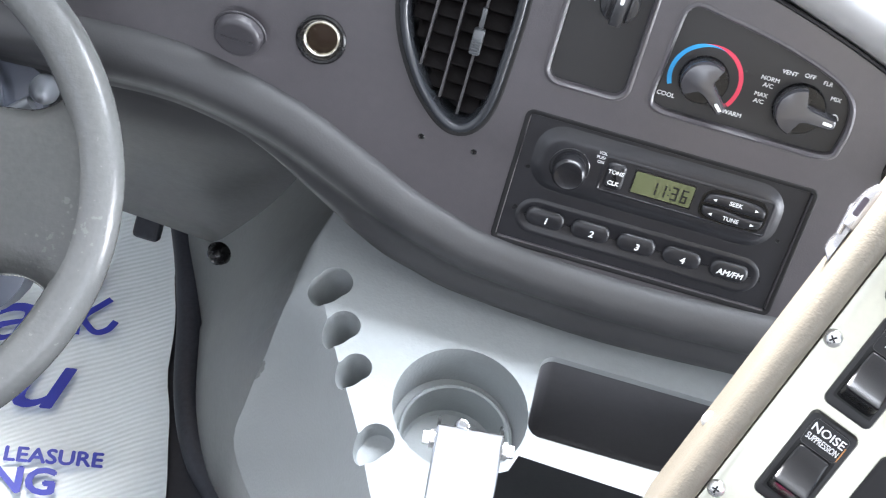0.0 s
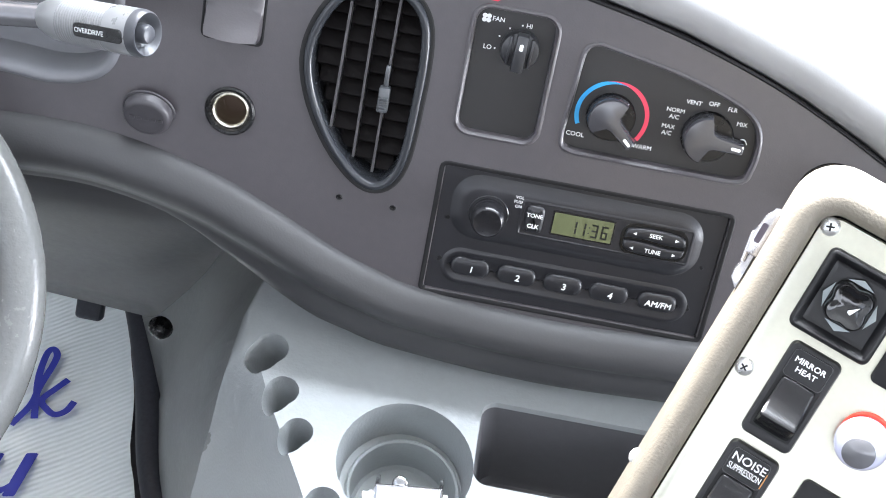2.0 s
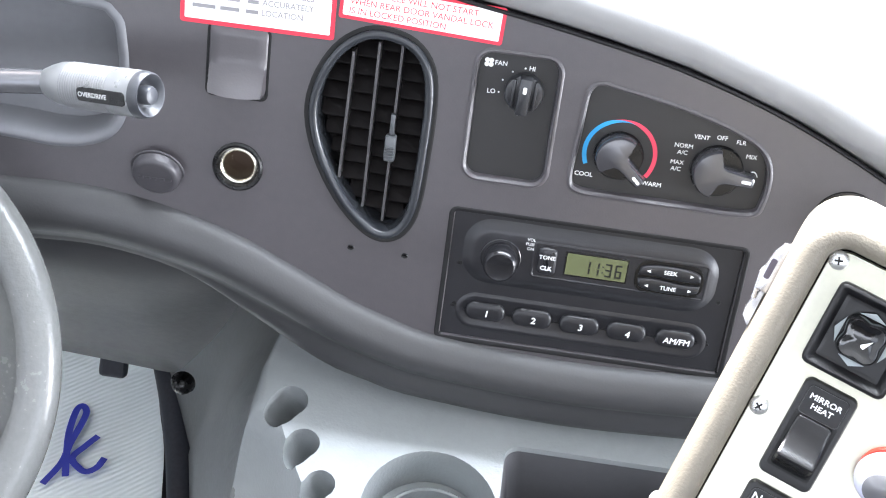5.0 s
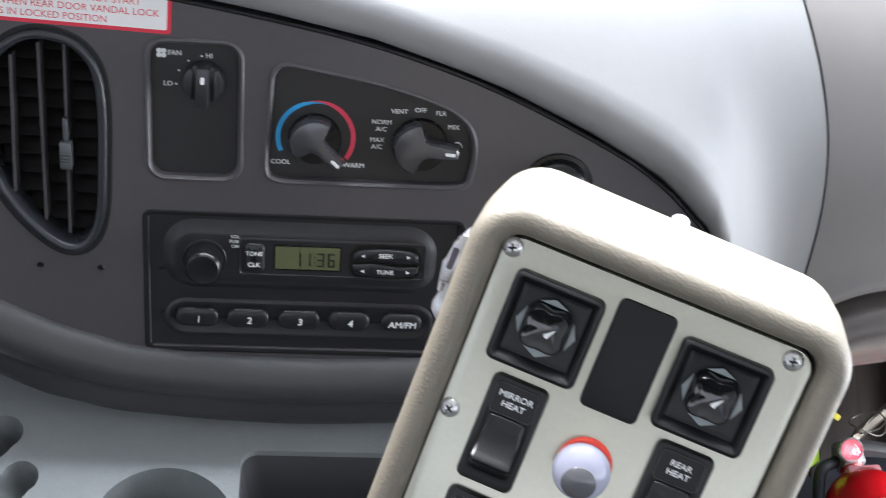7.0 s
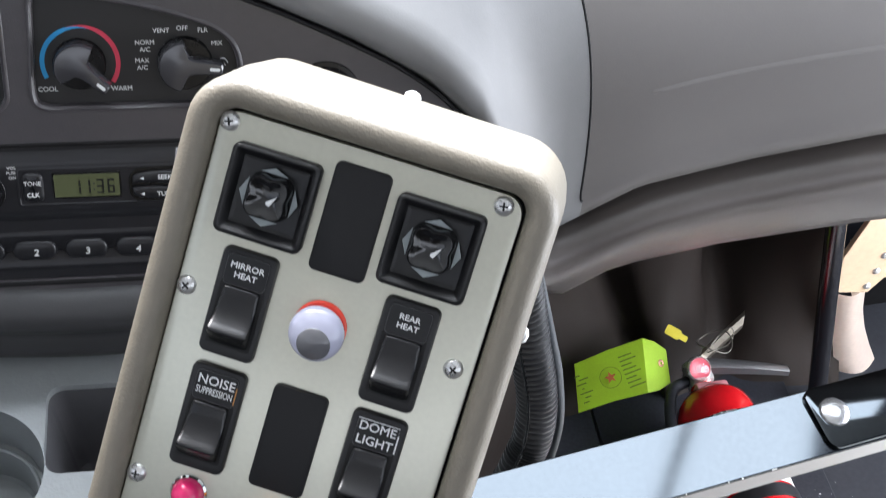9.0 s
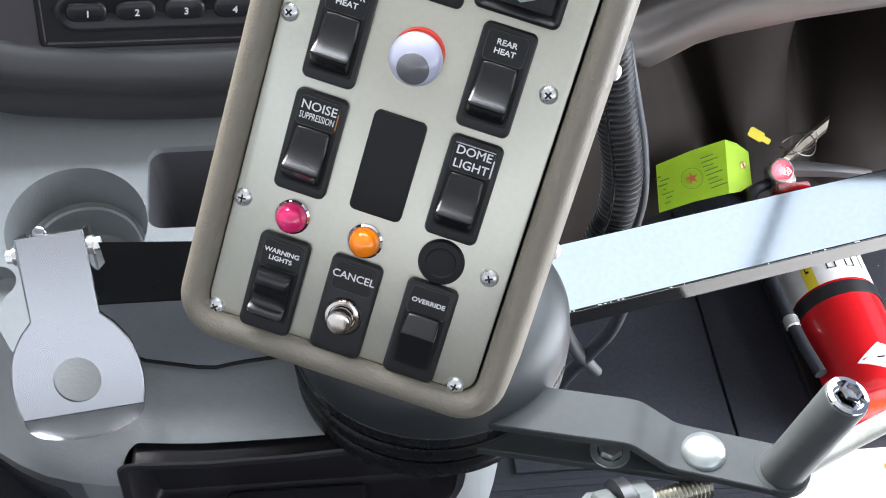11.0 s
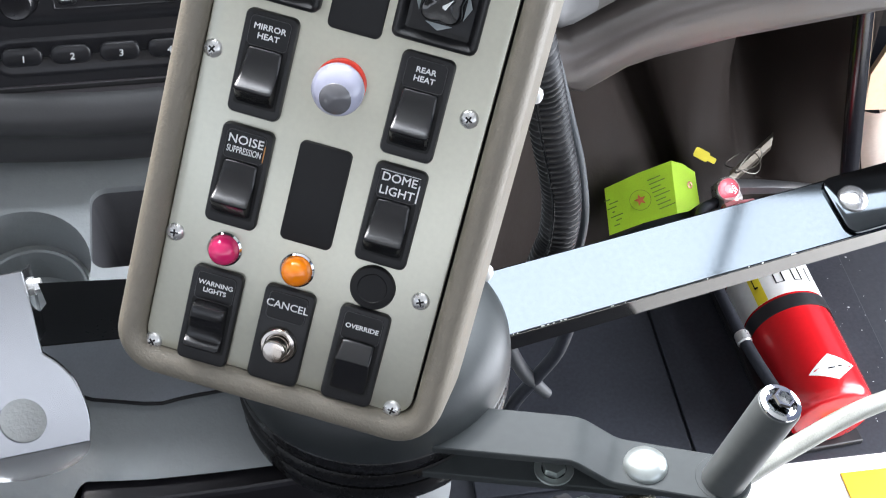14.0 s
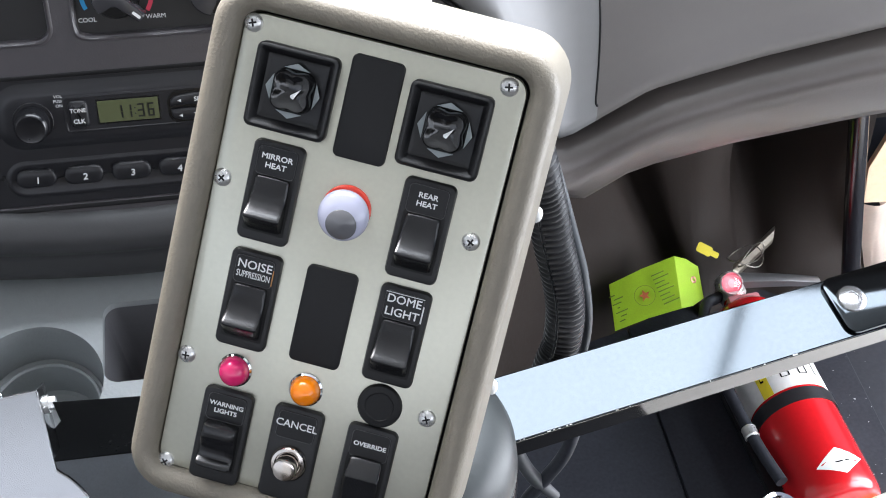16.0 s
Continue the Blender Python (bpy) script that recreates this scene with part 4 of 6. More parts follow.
part("faceplate", bm, SOFT_BLACK, radio, "black moulded faceplate", smooth=40)
bm = bmesh.new()
L1 = rrect(0.178, 0.044, 0.017, 8, -0.002, 0.0215)
rings(bm, [(offset(L1, -0.004), -0.0026), (offset(L1, -0.001), -0.001), (offset(L1, 0.002), 0.0012), (offset(L1, 0.006), 0.0018), (offset(L1, 0.01), 0.0018)], False, True)
part("upper_bezel", bm, SOFT_BLACK, radio, smooth=60)
L2 = rrect(0.181, 0.024, 0.012, 8, -0.001, -0.028)
bm = bmesh.new()
rings(bm, [(offset(L2, -0.003), -0.0024), (offset(L2, -0.001), -0.0012), (offset(L2, 0.001), -0.0014), (offset(L2, 0.003), -0.0022)], False, True)
part("button_trough", bm, SOFT_BLACK, radio, smooth=60)
RKNOB = Matrix.Translation((-0.0668, 0.0195, 0.0))
bm = bmesh.new()
prof = [(0.0152, 0.0014), (0.0142, 0.0022), (0.013, 0.0005), (0.0124, 0.0005), (0.0123, 0.0152), (0.0121, 0.0158), (0.0105, 0.0182), (0.0101, 0.0185), (0.0096, 0.0184), (0.005, 0.0178), (0, 0.0176)]
lathe(bm, prof, RKNOB, 48)
part("volume_knob", bm, mat("knob_satin", (0.013, 0.013, 0.015), 0.2), radio, "round volume knob", smooth=40)
for u, v in ((-0.0965, 0.0091), (-0.0967, -0.0261), (0.0946, 0.0066), (0.093, -0.0287)):
    bm = bmesh.new()
    lathe(bm, [(0.0017, -0.0024), (0.0014, -0.0021), (0.0011, -0.0023), (0, -0.0023)], at(u, v), 16)
    part("key_hole", bm, BLACK_MATT, radio)
BUTTON = mat("radio_button", (0.013, 0.013, 0.0155), 0.36, grain=0.0003)


def pill(parent, u, v, w, h, r, z, name="button"):
    loop = rrect(w, h, r, 6, u, v)
    bm = bmesh.new()
    rings(bm, [(offset(loop, -0.0008), z - 0.003), (loop, z - 0.0028), (loop, z + 0.0005), (offset(loop, 0.0008), z + 0.0017), (offset(loop, 0.0025), z + 0.0024), (offset(loop, min(w, h) * 0.4), z + 0.0026)], False, True)
    return part(name, bm, BUTTON, parent, "", smooth=60)


for k, word in enumerate(("1", "2", "3", "4", "AM/FM")):
    u = (-0.0722, -0.0373, -0.0022, 0.0328, 0.0692)[k]
    b = pill(radio, u, -0.0268, 0.0292, 0.0145, 0.0065, -0.001)
    letters("lettering", word, 0.0072 if k < 4 else 0.0066, (u + 0.001, -0.0278, 0.0018), b, bold=0.00022 if k < 4 else 0.00018, shear=0.1)
LCD = mat("green_lcd", (0.1, 0.112, 0.055), 0.25, vary=0.04)
bm = bmesh.new()
L3 = rrect(0.1265, 0.0275, 0.0025, 3, 0.0195, 0.0222)
rings(bm, [(offset(L3, -0.001), 0.0018), (L3, 0.0024), (offset(L3, 0.0008), 0.0024), (offset(L3, 0.0014), 0.0019)], False, False)
part("display_frame", bm, SOFT_BLACK, radio, smooth=40)
bm = bmesh.new()
slab(bm, rrect(0.0462, 0.0195, 0.001, 3, 0.0024, 0.0227), 0.0017, 0.0023, 0.0003)
part("display_edge", bm, BLACK, radio)
bm = bmesh.new()
slab(bm, rrect(0.0438, 0.0168, 0.0008, 3, 0.0024, 0.0227), 0.0022, 0.0025, 0.0001)
lcd = part("clock_display", bm, LCD, radio, "grey-green clock display")
SEG = mat("lcd_segment", (0.004, 0.005, 0.003), 0.4)
SEGS = {"1": "bc", "3": "abcdg", "6": "acdefg"}
bm = bmesh.new()
cx = -0.0042
for ch in "11:36":
    w, h, t = 0.0047, 0.0105, 0.00125
    y = 0.0218
    if ch == ":":
        for dy in (-0.0022, 0.0022):
            box(bm, (cx - 0.0005, y + dy - 0.0005, 0.0024), (cx + 0.0005, y + dy + 0.0005, 0.00262))
        cx += 0.0042
        continue
    for s in SEGS[ch]:
        x0, x1, y0, y1 = {"a": (-w / 2, w / 2, h / 2 - t, h / 2), "d": (-w / 2, w / 2, -h / 2, -h / 2 + t), "g": (-w / 2, w / 2, -t / 2, t / 2), "b": (w / 2 - t, w / 2, 0.0004, h / 2 - 0.0004), "c": (w / 2 - t, w / 2, -h / 2 + 0.0004, -0.0004), "e": (-w / 2, -w / 2 + t, -h / 2 + 0.0004, -0.0004), "f": (-w / 2, -w / 2 + t, 0.0004, h / 2 - 0.0004)}[s]
        box(bm, (cx + x0, y + y0, 0.0024), (cx + x1, y + y1, 0.00262))
    cx += {"1": 0.0066 if cx < 0.0 else 0.0048}.get(ch, 0.0072)
part("clock_digits", bm, SEG, lcd, "dark digits 11:36")
b = pill(radio, -0.0336, 0.0222, 0.0142, 0.0215, 0.004, 0.0016, "tone_button")
letters("lettering", "TONE", 0.0044, (-0.0336, 0.0258, 0.0044), b, bold=0.0001)
letters("lettering", "CLK", 0.0046, (-0.0336, 0.0174, 0.0044), b, bold=0.0002)
letters("lettering", "VOL\nPUSH\nON", 0.0032, (-0.0465, 0.0335, 0.0022), radio, bold=0.00005)
bm = bmesh.new()
slab(bm, rrect(0.05, 0.0265, 0.01, 6, 0.0555, 0.0215), 0.0014, 0.0021, 0.0004)
part("rocker_bed", bm, BLACK, radio)
for s, word in ((1, "SEEK"), (-1, "TUNE")):
    top = [(0.0555 - 0.0225 + 0.045 * k / 20, 0.0215 + s * 0.0012 + 0.0009 * math.sin(k / 20 * 2 * math.pi)) for k in range(21)]
    arc_pts = [(0.0555 + 0.0225 * math.cos(radians(a)), 0.0215 + s * (0.002 + 0.0085 * abs(math.sin(radians(a))) ** 0.45)) for a in range(8, 173, 8)]
    loop = top + arc_pts
    if area_sign(loop) < 0:
        loop = loop[::-1]
    bm = bmesh.new()
    rings(bm, [(loop, 0.0015), (loop, 0.0034), (offset(loop, 0.0007), 0.0044), (offset(loop, 0.002), 0.0048)], False, True)
    b = part("rocker_button", bm, BUTTON, radio, smooth=50)
    letters("lettering", word, 0.0046, (0.0555, 0.0215 + s * 0.0062, 0.005), b, bold=0.0001)
    for e in (-1, 1):
        x = 0.0555 + e * 0.0155
        y = 0.0215 + s * 0.0058
        part("arrow", flat_poly([(x - e * 0.0012, y - 0.0013), (x + e * 0.0016, y), (x - e * 0.0012, y + 0.0013)], 0.005), WHITE, b)
for u, v in ((-0.0955, 0.0092), (-0.0958, -0.0244), (0.0948, 0.007), (0.0918, -0.0262)):
    bm = bmesh.new()
    lathe(bm, [(0.0016, 0), (0.0014, 0.0002), (0, 0.0002)], None, 12)
    part("release_hole", bm, mat("hole_black", (0.002, 0.002, 0.002), 0.9), radio, matrix=at(u, v, -0.0024))


# ---- switches, lamps and screws on the box ----
SWITCH = mat("switch_plastic", (0.0095, 0.0095, 0.0104), 0.36, grain=0.0003, vary=0.15, spec=0.4)
ROCKER = mat("rocker_plastic", (0.0095, 0.0095, 0.0105), 0.24, grain=0.0002, vary=0.15, spec=0.5)
GLOSS_PAD = mat("gloss_black", (0.006, 0.006, 0.0065), 0.13, spec=0.7, vary=0.05)
BUTTON = mat("warm_chrome", (0.5, 0.46, 0.42), 0.12, metal=1.0, vary=0.1)
FRAME = mat("legend_frame_grey", (0.05, 0.05, 0.052), 0.35)
LEGEND = mat("legend_plastic", (0.009, 0.009, 0.0098), 0.35, spec=0.3)


def screw(parent, x, y, z, r=0.0052, name="screw", turn=0):
    bm = bmesh.new()
    lathe(bm, [(r, 0), (r * 0.97, 0.0007), (r * 0.75, 0.002), (r * 0.4, 0.0027), (0, 0.0029)], None, 24)
    s = part(name, bm, STEEL, parent, "zinc-plated cross-head screw", smooth=50, matrix=at(x, y, z) @ Matrix.Rotation(radians(turn), 4, "Z"))
    bm = bmesh.new()
    box(bm, (-r * 0.42, -r * 0.1, 0.0023), (r * 0.42, r * 0.1, 0.00305), 0.0002)
    box(bm, (-r * 0.1, -r * 0.42, 0.0023), (r * 0.1, r * 0.42, 0.00306), 0.0002)
    part("cross_slot", bm, BLACK_MATT, s)
    return s


for k, v in enumerate((0.1345, 0.0478, -0.0575, -0.1242)):
    screw(sbox, -0.0707, v, 0, turn=20 + 37 * k)
    screw(sbox, 0.0708, v, 0, turn=10 + 53 * k)


def switch_body(x, y, name="rocker_switch", label="black rocker switch"):
    bm = bmesh.new()
    rings(bm, [(rrect(0.0292, 0.057, 0.004, 5), 0.0), (rrect(0.0292, 0.057, 0.004, 5), 0.0022), (rrect(0.0278, 0.0556, 0.0036, 5), 0.0036), (rrect(0.0262, 0.054, 0.003, 5), 0.0038)], False, True)
    s = part(name, bm, SWITCH, sbox, label, smooth=40, matrix=at(x, y))
    bm = bmesh.new()
    slab(bm, rrect(0.0225, 0.0165, 0.0025, 4, 0, 0.0175), 0.0036, 0.0043, 0.0003)
    lp = part("legend_plate", bm, LEGEND, s)
    ll = rrect(0.0222, 0.0162, 0.0025, 4, 0, 0.0175)
    bm = bmesh.new()
    rings(bm, [(ll, 0.0042), (offset(ll, 0.0001), 0.00455), (offset(ll, 0.0003), 0.00455), (offset(ll, 0.0004), 0.0042)])
    part("legend_frame", bm, FRAME, lp, "thin grey moulded frame", smooth=30)
    return s


def rocker(s, style):
    """The rocking cap: 'low' is pressed at its foot, 'paddle' has a lip, 'up' stands out at its head."""
    prof = {"low": [(0.0093, 0.0035), (0.0092, 0.0058), (0.0089, 0.0066), (0.0083, 0.007), (0.0074, 0.0072), (0.004, 0.0074), (0.0, 0.0081), (-0.004, 0.0098), (-0.0074, 0.0124), (-0.0098, 0.0149), (-0.0112, 0.0166), (-0.0117, 0.017), (-0.0124, 0.0171), (-0.013, 0.0168), (-0.0137, 0.016), (-0.017, 0.0115), (-0.0206, 0.0066), (-0.0214, 0.0052), (-0.0217, 0.0035)],
            "paddle": [(0.0092, 0.0035), (0.009, 0.011), (0.0082, 0.0126), (0.006, 0.0132), (0.002, 0.013), (0.0008, 0.0126), (-0.0005, 0.0117), (-0.0035, 0.0098), (-0.009, 0.0076), (-0.0125, 0.0084), (-0.0143, 0.0112), (-0.0152, 0.012), (-0.0164, 0.0122), (-0.0174, 0.0116), (-0.0195, 0.006), (-0.0197, 0.0035)],
            "up": [(0.0102, 0.0035), (0.0101, 0.0058), (0.0096, 0.0068), (0.0085, 0.0077), (0.0035, 0.0117), (0.0015, 0.0132), (0.0008, 0.0136), (0.0, 0.0135), (-0.0007, 0.013), (-0.004, 0.0113), (-0.012, 0.0082), (-0.0195, 0.0058), (-0.0207, 0.005), (-0.021, 0.0035)]}[style]
    bm = bmesh.new()
    w = 0.0104
    cols = [(-w, -0.02, 0), (-w, -0.0024, 0), (-w + 0.0003, -0.0009, 0), (-w + 0.0011, -0.0002, 1), (-w + 0.002, 0, 1), (-w * 0.4, 0, 1), (w * 0.4, 0, 1), (w - 0.002, 0, 1), (w - 0.0011, -0.0002, 1), (w - 0.0003, -0.0009, 0), (w, -0.0024, 0), (w, -0.02, 0)]
    rows = []
    for x, dz, _ in cols:
        pull = 1 - 0.06 * (abs(x) / w) ** 8
        rows.append([(x * (0.93 + 0.07 * min(1.0, max(0.0, (0.0092 - y) / 0.02))), -0.0064 + (y + 0.0064) * pull, max(0.0034, z + dz) if abs(x) < w or dz > -0.002 else 0.0034) for y, z in prof])
    grid(bm, rows)
    part("rocker", bm, ROCKER, s, "glossy black rocker", smooth=38)
    bm = bmesh.new()
    lo, hi = prof[-1][0] - 0.0012, prof[0][0] + 0.0012
    slab(bm, rrect(0.0236, hi - lo, 0.0012, 3, 0, (hi + lo) / 2), 0.0036, 0.0042, 0.0002)
    part("rocker_gap", bm, bpy.data.materials["gap_black"], s)


for x, y, words, size, style in ((-0.042, 0.0465, "MIRROR\nHEAT", 0.0054, "low"), (0.043, 0.047, "REAR\nHEAT", 0.0052, "low"), (-0.0418, -0.0163, "NOISE", 0.0072, "low"), (0.0436, -0.0145, "DOME\nLIGHT", 0.0072, "low"), (-0.0412, -0.0995, "WARNING\nLIGHTS", 0.0046, "paddle"), (0.0436, -0.0985, "OVERRIDE", 0.0046, "up")):
    s = switch_body(x, y)
    rocker(s, style)
    if words == "NOISE":
        letters("lettering", "NOISE", 0.0068, (0, 0.0206, 0.0047), s, squash=1.05, bold=0.0001)
        letters("lettering", "SUPPRESSION", 0.0052, (0, 0.0148, 0.0047), s, squash=0.62, bold=0.00005)
        bm = bmesh.new()
        box(bm, (0.0106, 0.0115, 0.0043), (0.0112, 0.0205, 0.0047))
        part("worn_edge", bm, mat("worn_orange", (0.5, 0.22, 0.06), 0.5), s)
    elif words.startswith("DOME"):
        letters("lettering", words, size * 0.92, (0, 0.0175, 0.0047), s, squash=1.05, bold=0.0001)
        bm = bmesh.new()
        box(bm, (0.0108, 0.011, 0.0043), (0.0116, 0.0208, 0.0047))
        box(bm, (-0.011, 0.0246, 0.0043), (0.011, 0.0249, 0.0047))
        part("worn_edge", bm, WHITE, s)
    else:
        letters("lettering", words, size * 0.8, (0, 0.0176, 0.0047), s, squash=1.12, bold=0.00013)
s = switch_body(0.0004, -0.099, "push_switch", "black push switch with a chrome button")
letters("lettering", "CANCEL", 0.006, (0, 0.0185, 0.0047), s, squash=1.05, bold=0.0001)
bm = bmesh.new()
lathe(bm, [(0.0108, 0.0036), (0.0108, 0.005), (0.0095, 0.0066), (0.0078, 0.0068), (0.0072, 0.0055), (0.0068, 0.0055)], at(0, -0.005), 36)
part("collar", bm, BUTTON, s, "chrome collar", smooth=40)
bm = bmesh.new()
lathe(bm, [(0.0068, 0.005), (0.0068, 0.0145), (0.0062, 0.0158), (0.0045, 0.0162), (0, 0.0155)], at(0, -0.005), 36)
part("button", bm, BUTTON, s, "domed chrome button", smooth=40)
for x, y in ((0.0006, 0.104), (0.0012, -0.0152)):
    bm = bmesh.new()
    slab(bm, rrect(0.0292, 0.057, 0.0035, 5), 0.0, 0.003, 0.0012)
    part("blank_cover", bm, BLACK_MATT, sbox, "flat black blanking cover", smooth=40, matrix=at(x, y))


def mirror_pad(x, y):
    """A four-way mirror switch in a square frame."""
    bm = bmesh.new()
    def q(d):
        return rrect(0.0456 - 2 * d, 0.0465 - 2 * d, max(0.001, 0.004 - d * 0.7), 5)

    rings(bm, [(q(0), 0.0), (q(0), 0.0062), (q(0.0008), 0.0074), (q(0.002), 0.0078), (q(0.003), 0.0072), (q(0.0058), 0.0014), (q(0.0075), 0.0008)], False, True)
    s = part("mirror_switch", bm, SWITCH, sbox, "black four-way mirror switch", smooth=40, matrix=at(x, y))
    bm = bmesh.new()
    shape = []
    for k in range(72):
        a = 2 * math.pi * k / 72
        shape.append((math.cos(a), math.sin(a), 1 + 0.27 * abs(math.sin(2 * a)) ** 1.7))

    def lobe(r, wave):
        return [(r * c * (1 + (w - 1) * wave), r * d * (1 + (w - 1) * wave)) for c, d, w in shape]

    rings(bm, [(lobe(0.0108, 1.0), 0.0012), (lobe(0.0102, 1.0), 0.006), (lobe(0.0097, 1.05), 0.0082), (lobe(0.0089, 1.15), 0.0092), (lobe(0.008, 1.3), 0.009), (lobe(0.0066, 1.4), 0.0078), (lobe(0.005, 1.1), 0.0069), (lobe(0.0025, 0.4), 0.0066)], False, True)
    part("thumb_pad", bm, GLOSS_PAD, s, "glossy black thumb pad", smooth=60)
    for k in range(4):
        bm = bmesh.new()
        bm.faces.new([bm.verts.new(p) for p in ((-0.0074, 0.0118, 0.0022), (0.0074, 0.0118, 0.0022), (0.0, 0.0152, 0.0034))])
        bmesh.ops.rotate(bm, verts=bm.verts, matrix=Matrix.Rotation(radians(90 * k), 3, "Z"))
        part("arrow", bm, mat("grey_arrow_print", (0.36, 0.4, 0.41), 0.5), s)
    bm = bmesh.new()
    bm.faces.new([bm.verts.new((px, py, 0.0082)) for px, py in ((0.0022, -0.0035), (0.0052, 0.0025), (0.0002, -0.0016), (0.0004, -0.0028))])
    part("pointer", bm, WHITE, s, "white printed pointer")


mirror_pad(-0.0418, 0.104)
mirror_pad(0.0430, 0.104)


def lamp(x, y, color, label):
    bm = bmesh.new()
    lathe(bm, [(0.0098, 0), (0.0098, 0.0012), (0.0088, 0.0022), (0.0082, 0.0018)], None, 36)
    b = part("pilot_lamp", bm, CHROME, sbox, label, smooth=40, matrix=at(x, y))
    bm = bmesh.new()
    lathe(bm, [(0.0083, 0.001), (0.0083, 0.004), (0.0076, 0.0072), (0.006, 0.0097), (0.0035, 0.0113), (0, 0.0118)], None, 36)
    part("lens", bm, mat("lens_" + label.split()[0], color, 0.16, coat=0.6, vary=0.03), b, smooth=60)


lamp(-0.0416, -0.0592, (0.74, 0.02, 0.15), "pink pilot lamp in a chrome ring")
lamp(0.0004, -0.0595, (1.0, 0.25, 0.0), "orange pilot lamp in a chrome ring")
bm = bmesh.new()
lathe(bm, [(0.0128, 0), (0.0128, 0.0012), (0.0118, 0.0026), (0.0085, 0.003), (0.0078, 0.0024), (0.0068, 0.0024), (0, 0.0028)], None, 40)
part("hole_plug", bm, BLACK_MATT, sbox, "round black rubber plug", smooth=40, matrix=at(0.0434, -0.0572))
# googly eye stuck on the warning lamp
bm = bmesh.new()
lathe(bm, [(0.0138, 0), (0.0138, 0.003), (0.0132, 0.0042), (0.0, 0.0045)], None, 40)
part("warning_lamp", bm, mat("red_lens", (0.75, 0.05, 0.03), 0.25), sbox, "red warning lamp behind a stick-on eye", smooth=40, matrix=at(0.0004, 0.0478))
eye = thing("stick_on_eye", BM @ at(0.0002, 0.0455, 0.0045), "white stick-on toy eye with a grey pupil", "toy eye")
bm = bmesh.new()
lathe(bm, [(0.0141, 0), (0.0143, 0.0012), (0.0139, 0.0035), (0.0118, 0.006), (0.0075, 0.0078), (0, 0.0085)], None, 48)
part("dome", bm, mat("milky_plastic", (0.55, 0.56, 0.7), 0.12, coat=0.8, vary=0.02), eye, "glossy milky-white dome", smooth=60)
bm = bmesh.new()
lathe(bm, [(0.0086, 0.0), (0.0082, 0.0006), (0, 0.0008)], None, 40)
for v in bm.verts:
    x, y = v.co.x + 0.0006, v.co.y - 0.0042
    r = math.hypot(x, y)
    v.co = (x, y, v.co.z + 0.0001 + float(np.interp(r, [0, 0.0075, 0.0118, 0.0139, 0.0143], [0.0086, 0.0079, 0.0061, 0.0037, 0.0013])))
bmesh.ops.subdivide_edges(bm, edges=bm.edges, cuts=0)
part("pupil", bm, mat("grey_pupil", (0.14, 0.14, 0.15), 0.2, coat=0.6), eye, "grey pupil", smooth=60)

# screws and latch on the box's sides
TOPM = Matrix.Rotation(radians(-90), 4, "X")
for m, nm in ((at(0.0035, 0.1612, -0.1) @ TOPM, "side_screw"), (at(0.1012, 0.0562, -0.076) @ Matrix.Rotation(radians(90), 4, "Y"), "side_screw"), (at(0.1012, -0.0555, -0.076) @ Matrix.Rotation(radians(90), 4, "Y"), "side_screw"), (at(-0.0945, -0.041, -0.045) @ Matrix.Rotation(radians(-90), 4, "Y"), "side_screw")):
    bm = bmesh.new()
    lathe(bm, [(0.005, 0), (0.0048, 0.0012), (0.0036, 0.0028), (0.0016, 0.0036), (0, 0.0038)], None, 20)
    part(nm, bm, mat("white_screw", (0.72, 0.72, 0.7), 0.35), sbox, "white-headed screw", smooth=50, matrix=m)
LATCH = mat("bright_steel", (0.5, 0.49, 0.5), 0.24, metal=0.8)
bm = bmesh.new()
slab(bm, [(-0.0935, 0.0955), (-0.0935, 0.1235), (-0.0985, 0.1225), (-0.1015, 0.1165), (-0.1028, 0.106), (-0.1015, 0.0955)], -0.062, -0.038, 0.0015)
latch = part("latch", bm, LATCH, sbox, "shiny steel latch", smooth=35)
bm = bmesh.new()
slab(bm, rrect(0.0035, 0.012, 0.0012, 3, -0.099, 0.109), -0.038, -0.0376, 0.0001)
part("latch_slot", bm, mat("lilac_shadow_plastic", (0.06, 0.05, 0.07), 0.3), latch, "dark slot in the latch")
bm = bmesh.new()
slab(bm, [(-0.095, 0.0735), (-0.095, 0.0965), (-0.0985, 0.0965), (-0.1015, 0.0835), (-0.101, 0.0785), (-0.0975, 0.075)], -0.058, -0.042, 0.0015)
tube(bm, [(-0.1, 0.09, -0.059), (-0.1025, 0.105, -0.06), (-0.1025, 0.105, -0.04), (-0.1, 0.09, -0.041)], 0.0013, 8)
part("latch_hook", bm, LATCH, latch, smooth=35)

# ---- swivel behind the box ----
swivel = thing("swivel_base", Matrix.Translation((0.159, -0.222, 0.812)), "round dark grey swivel base behind the switch box", "swivel base")
bm = bmesh.new()
lathe(bm, [(0.0, 0.0), (0.088, 0.0), (0.0935, 0.003), (0.0945, 0.008), (0.0945, 0.014), (0.0925, 0.018), (0.08, 0.019), (0.08, 0.0225), (0.0925, 0.0235), (0.096, 0.026), (0.0965, 0.034), (0.0945, 0.037), (0.08, 0.0372)], None, 72)
part("lower_ring", bm, BLACK, swivel, "glossy black double ring", smooth=40)
# lower band of the dome, black partly to paint in its shade
bm = bmesh.new()
lathe(bm, [(0.08, 0.037), (0.0935, 0.0375), (0.0955, 0.04), (0.0965, 0.046), (0.0965, 0.052), (0.0955, 0.053)], None, 72)
part("dark_band", bm, BLACK, swivel, "glossy black lower band of the dome, partly painted shade", smooth=40)
bm = bmesh.new()
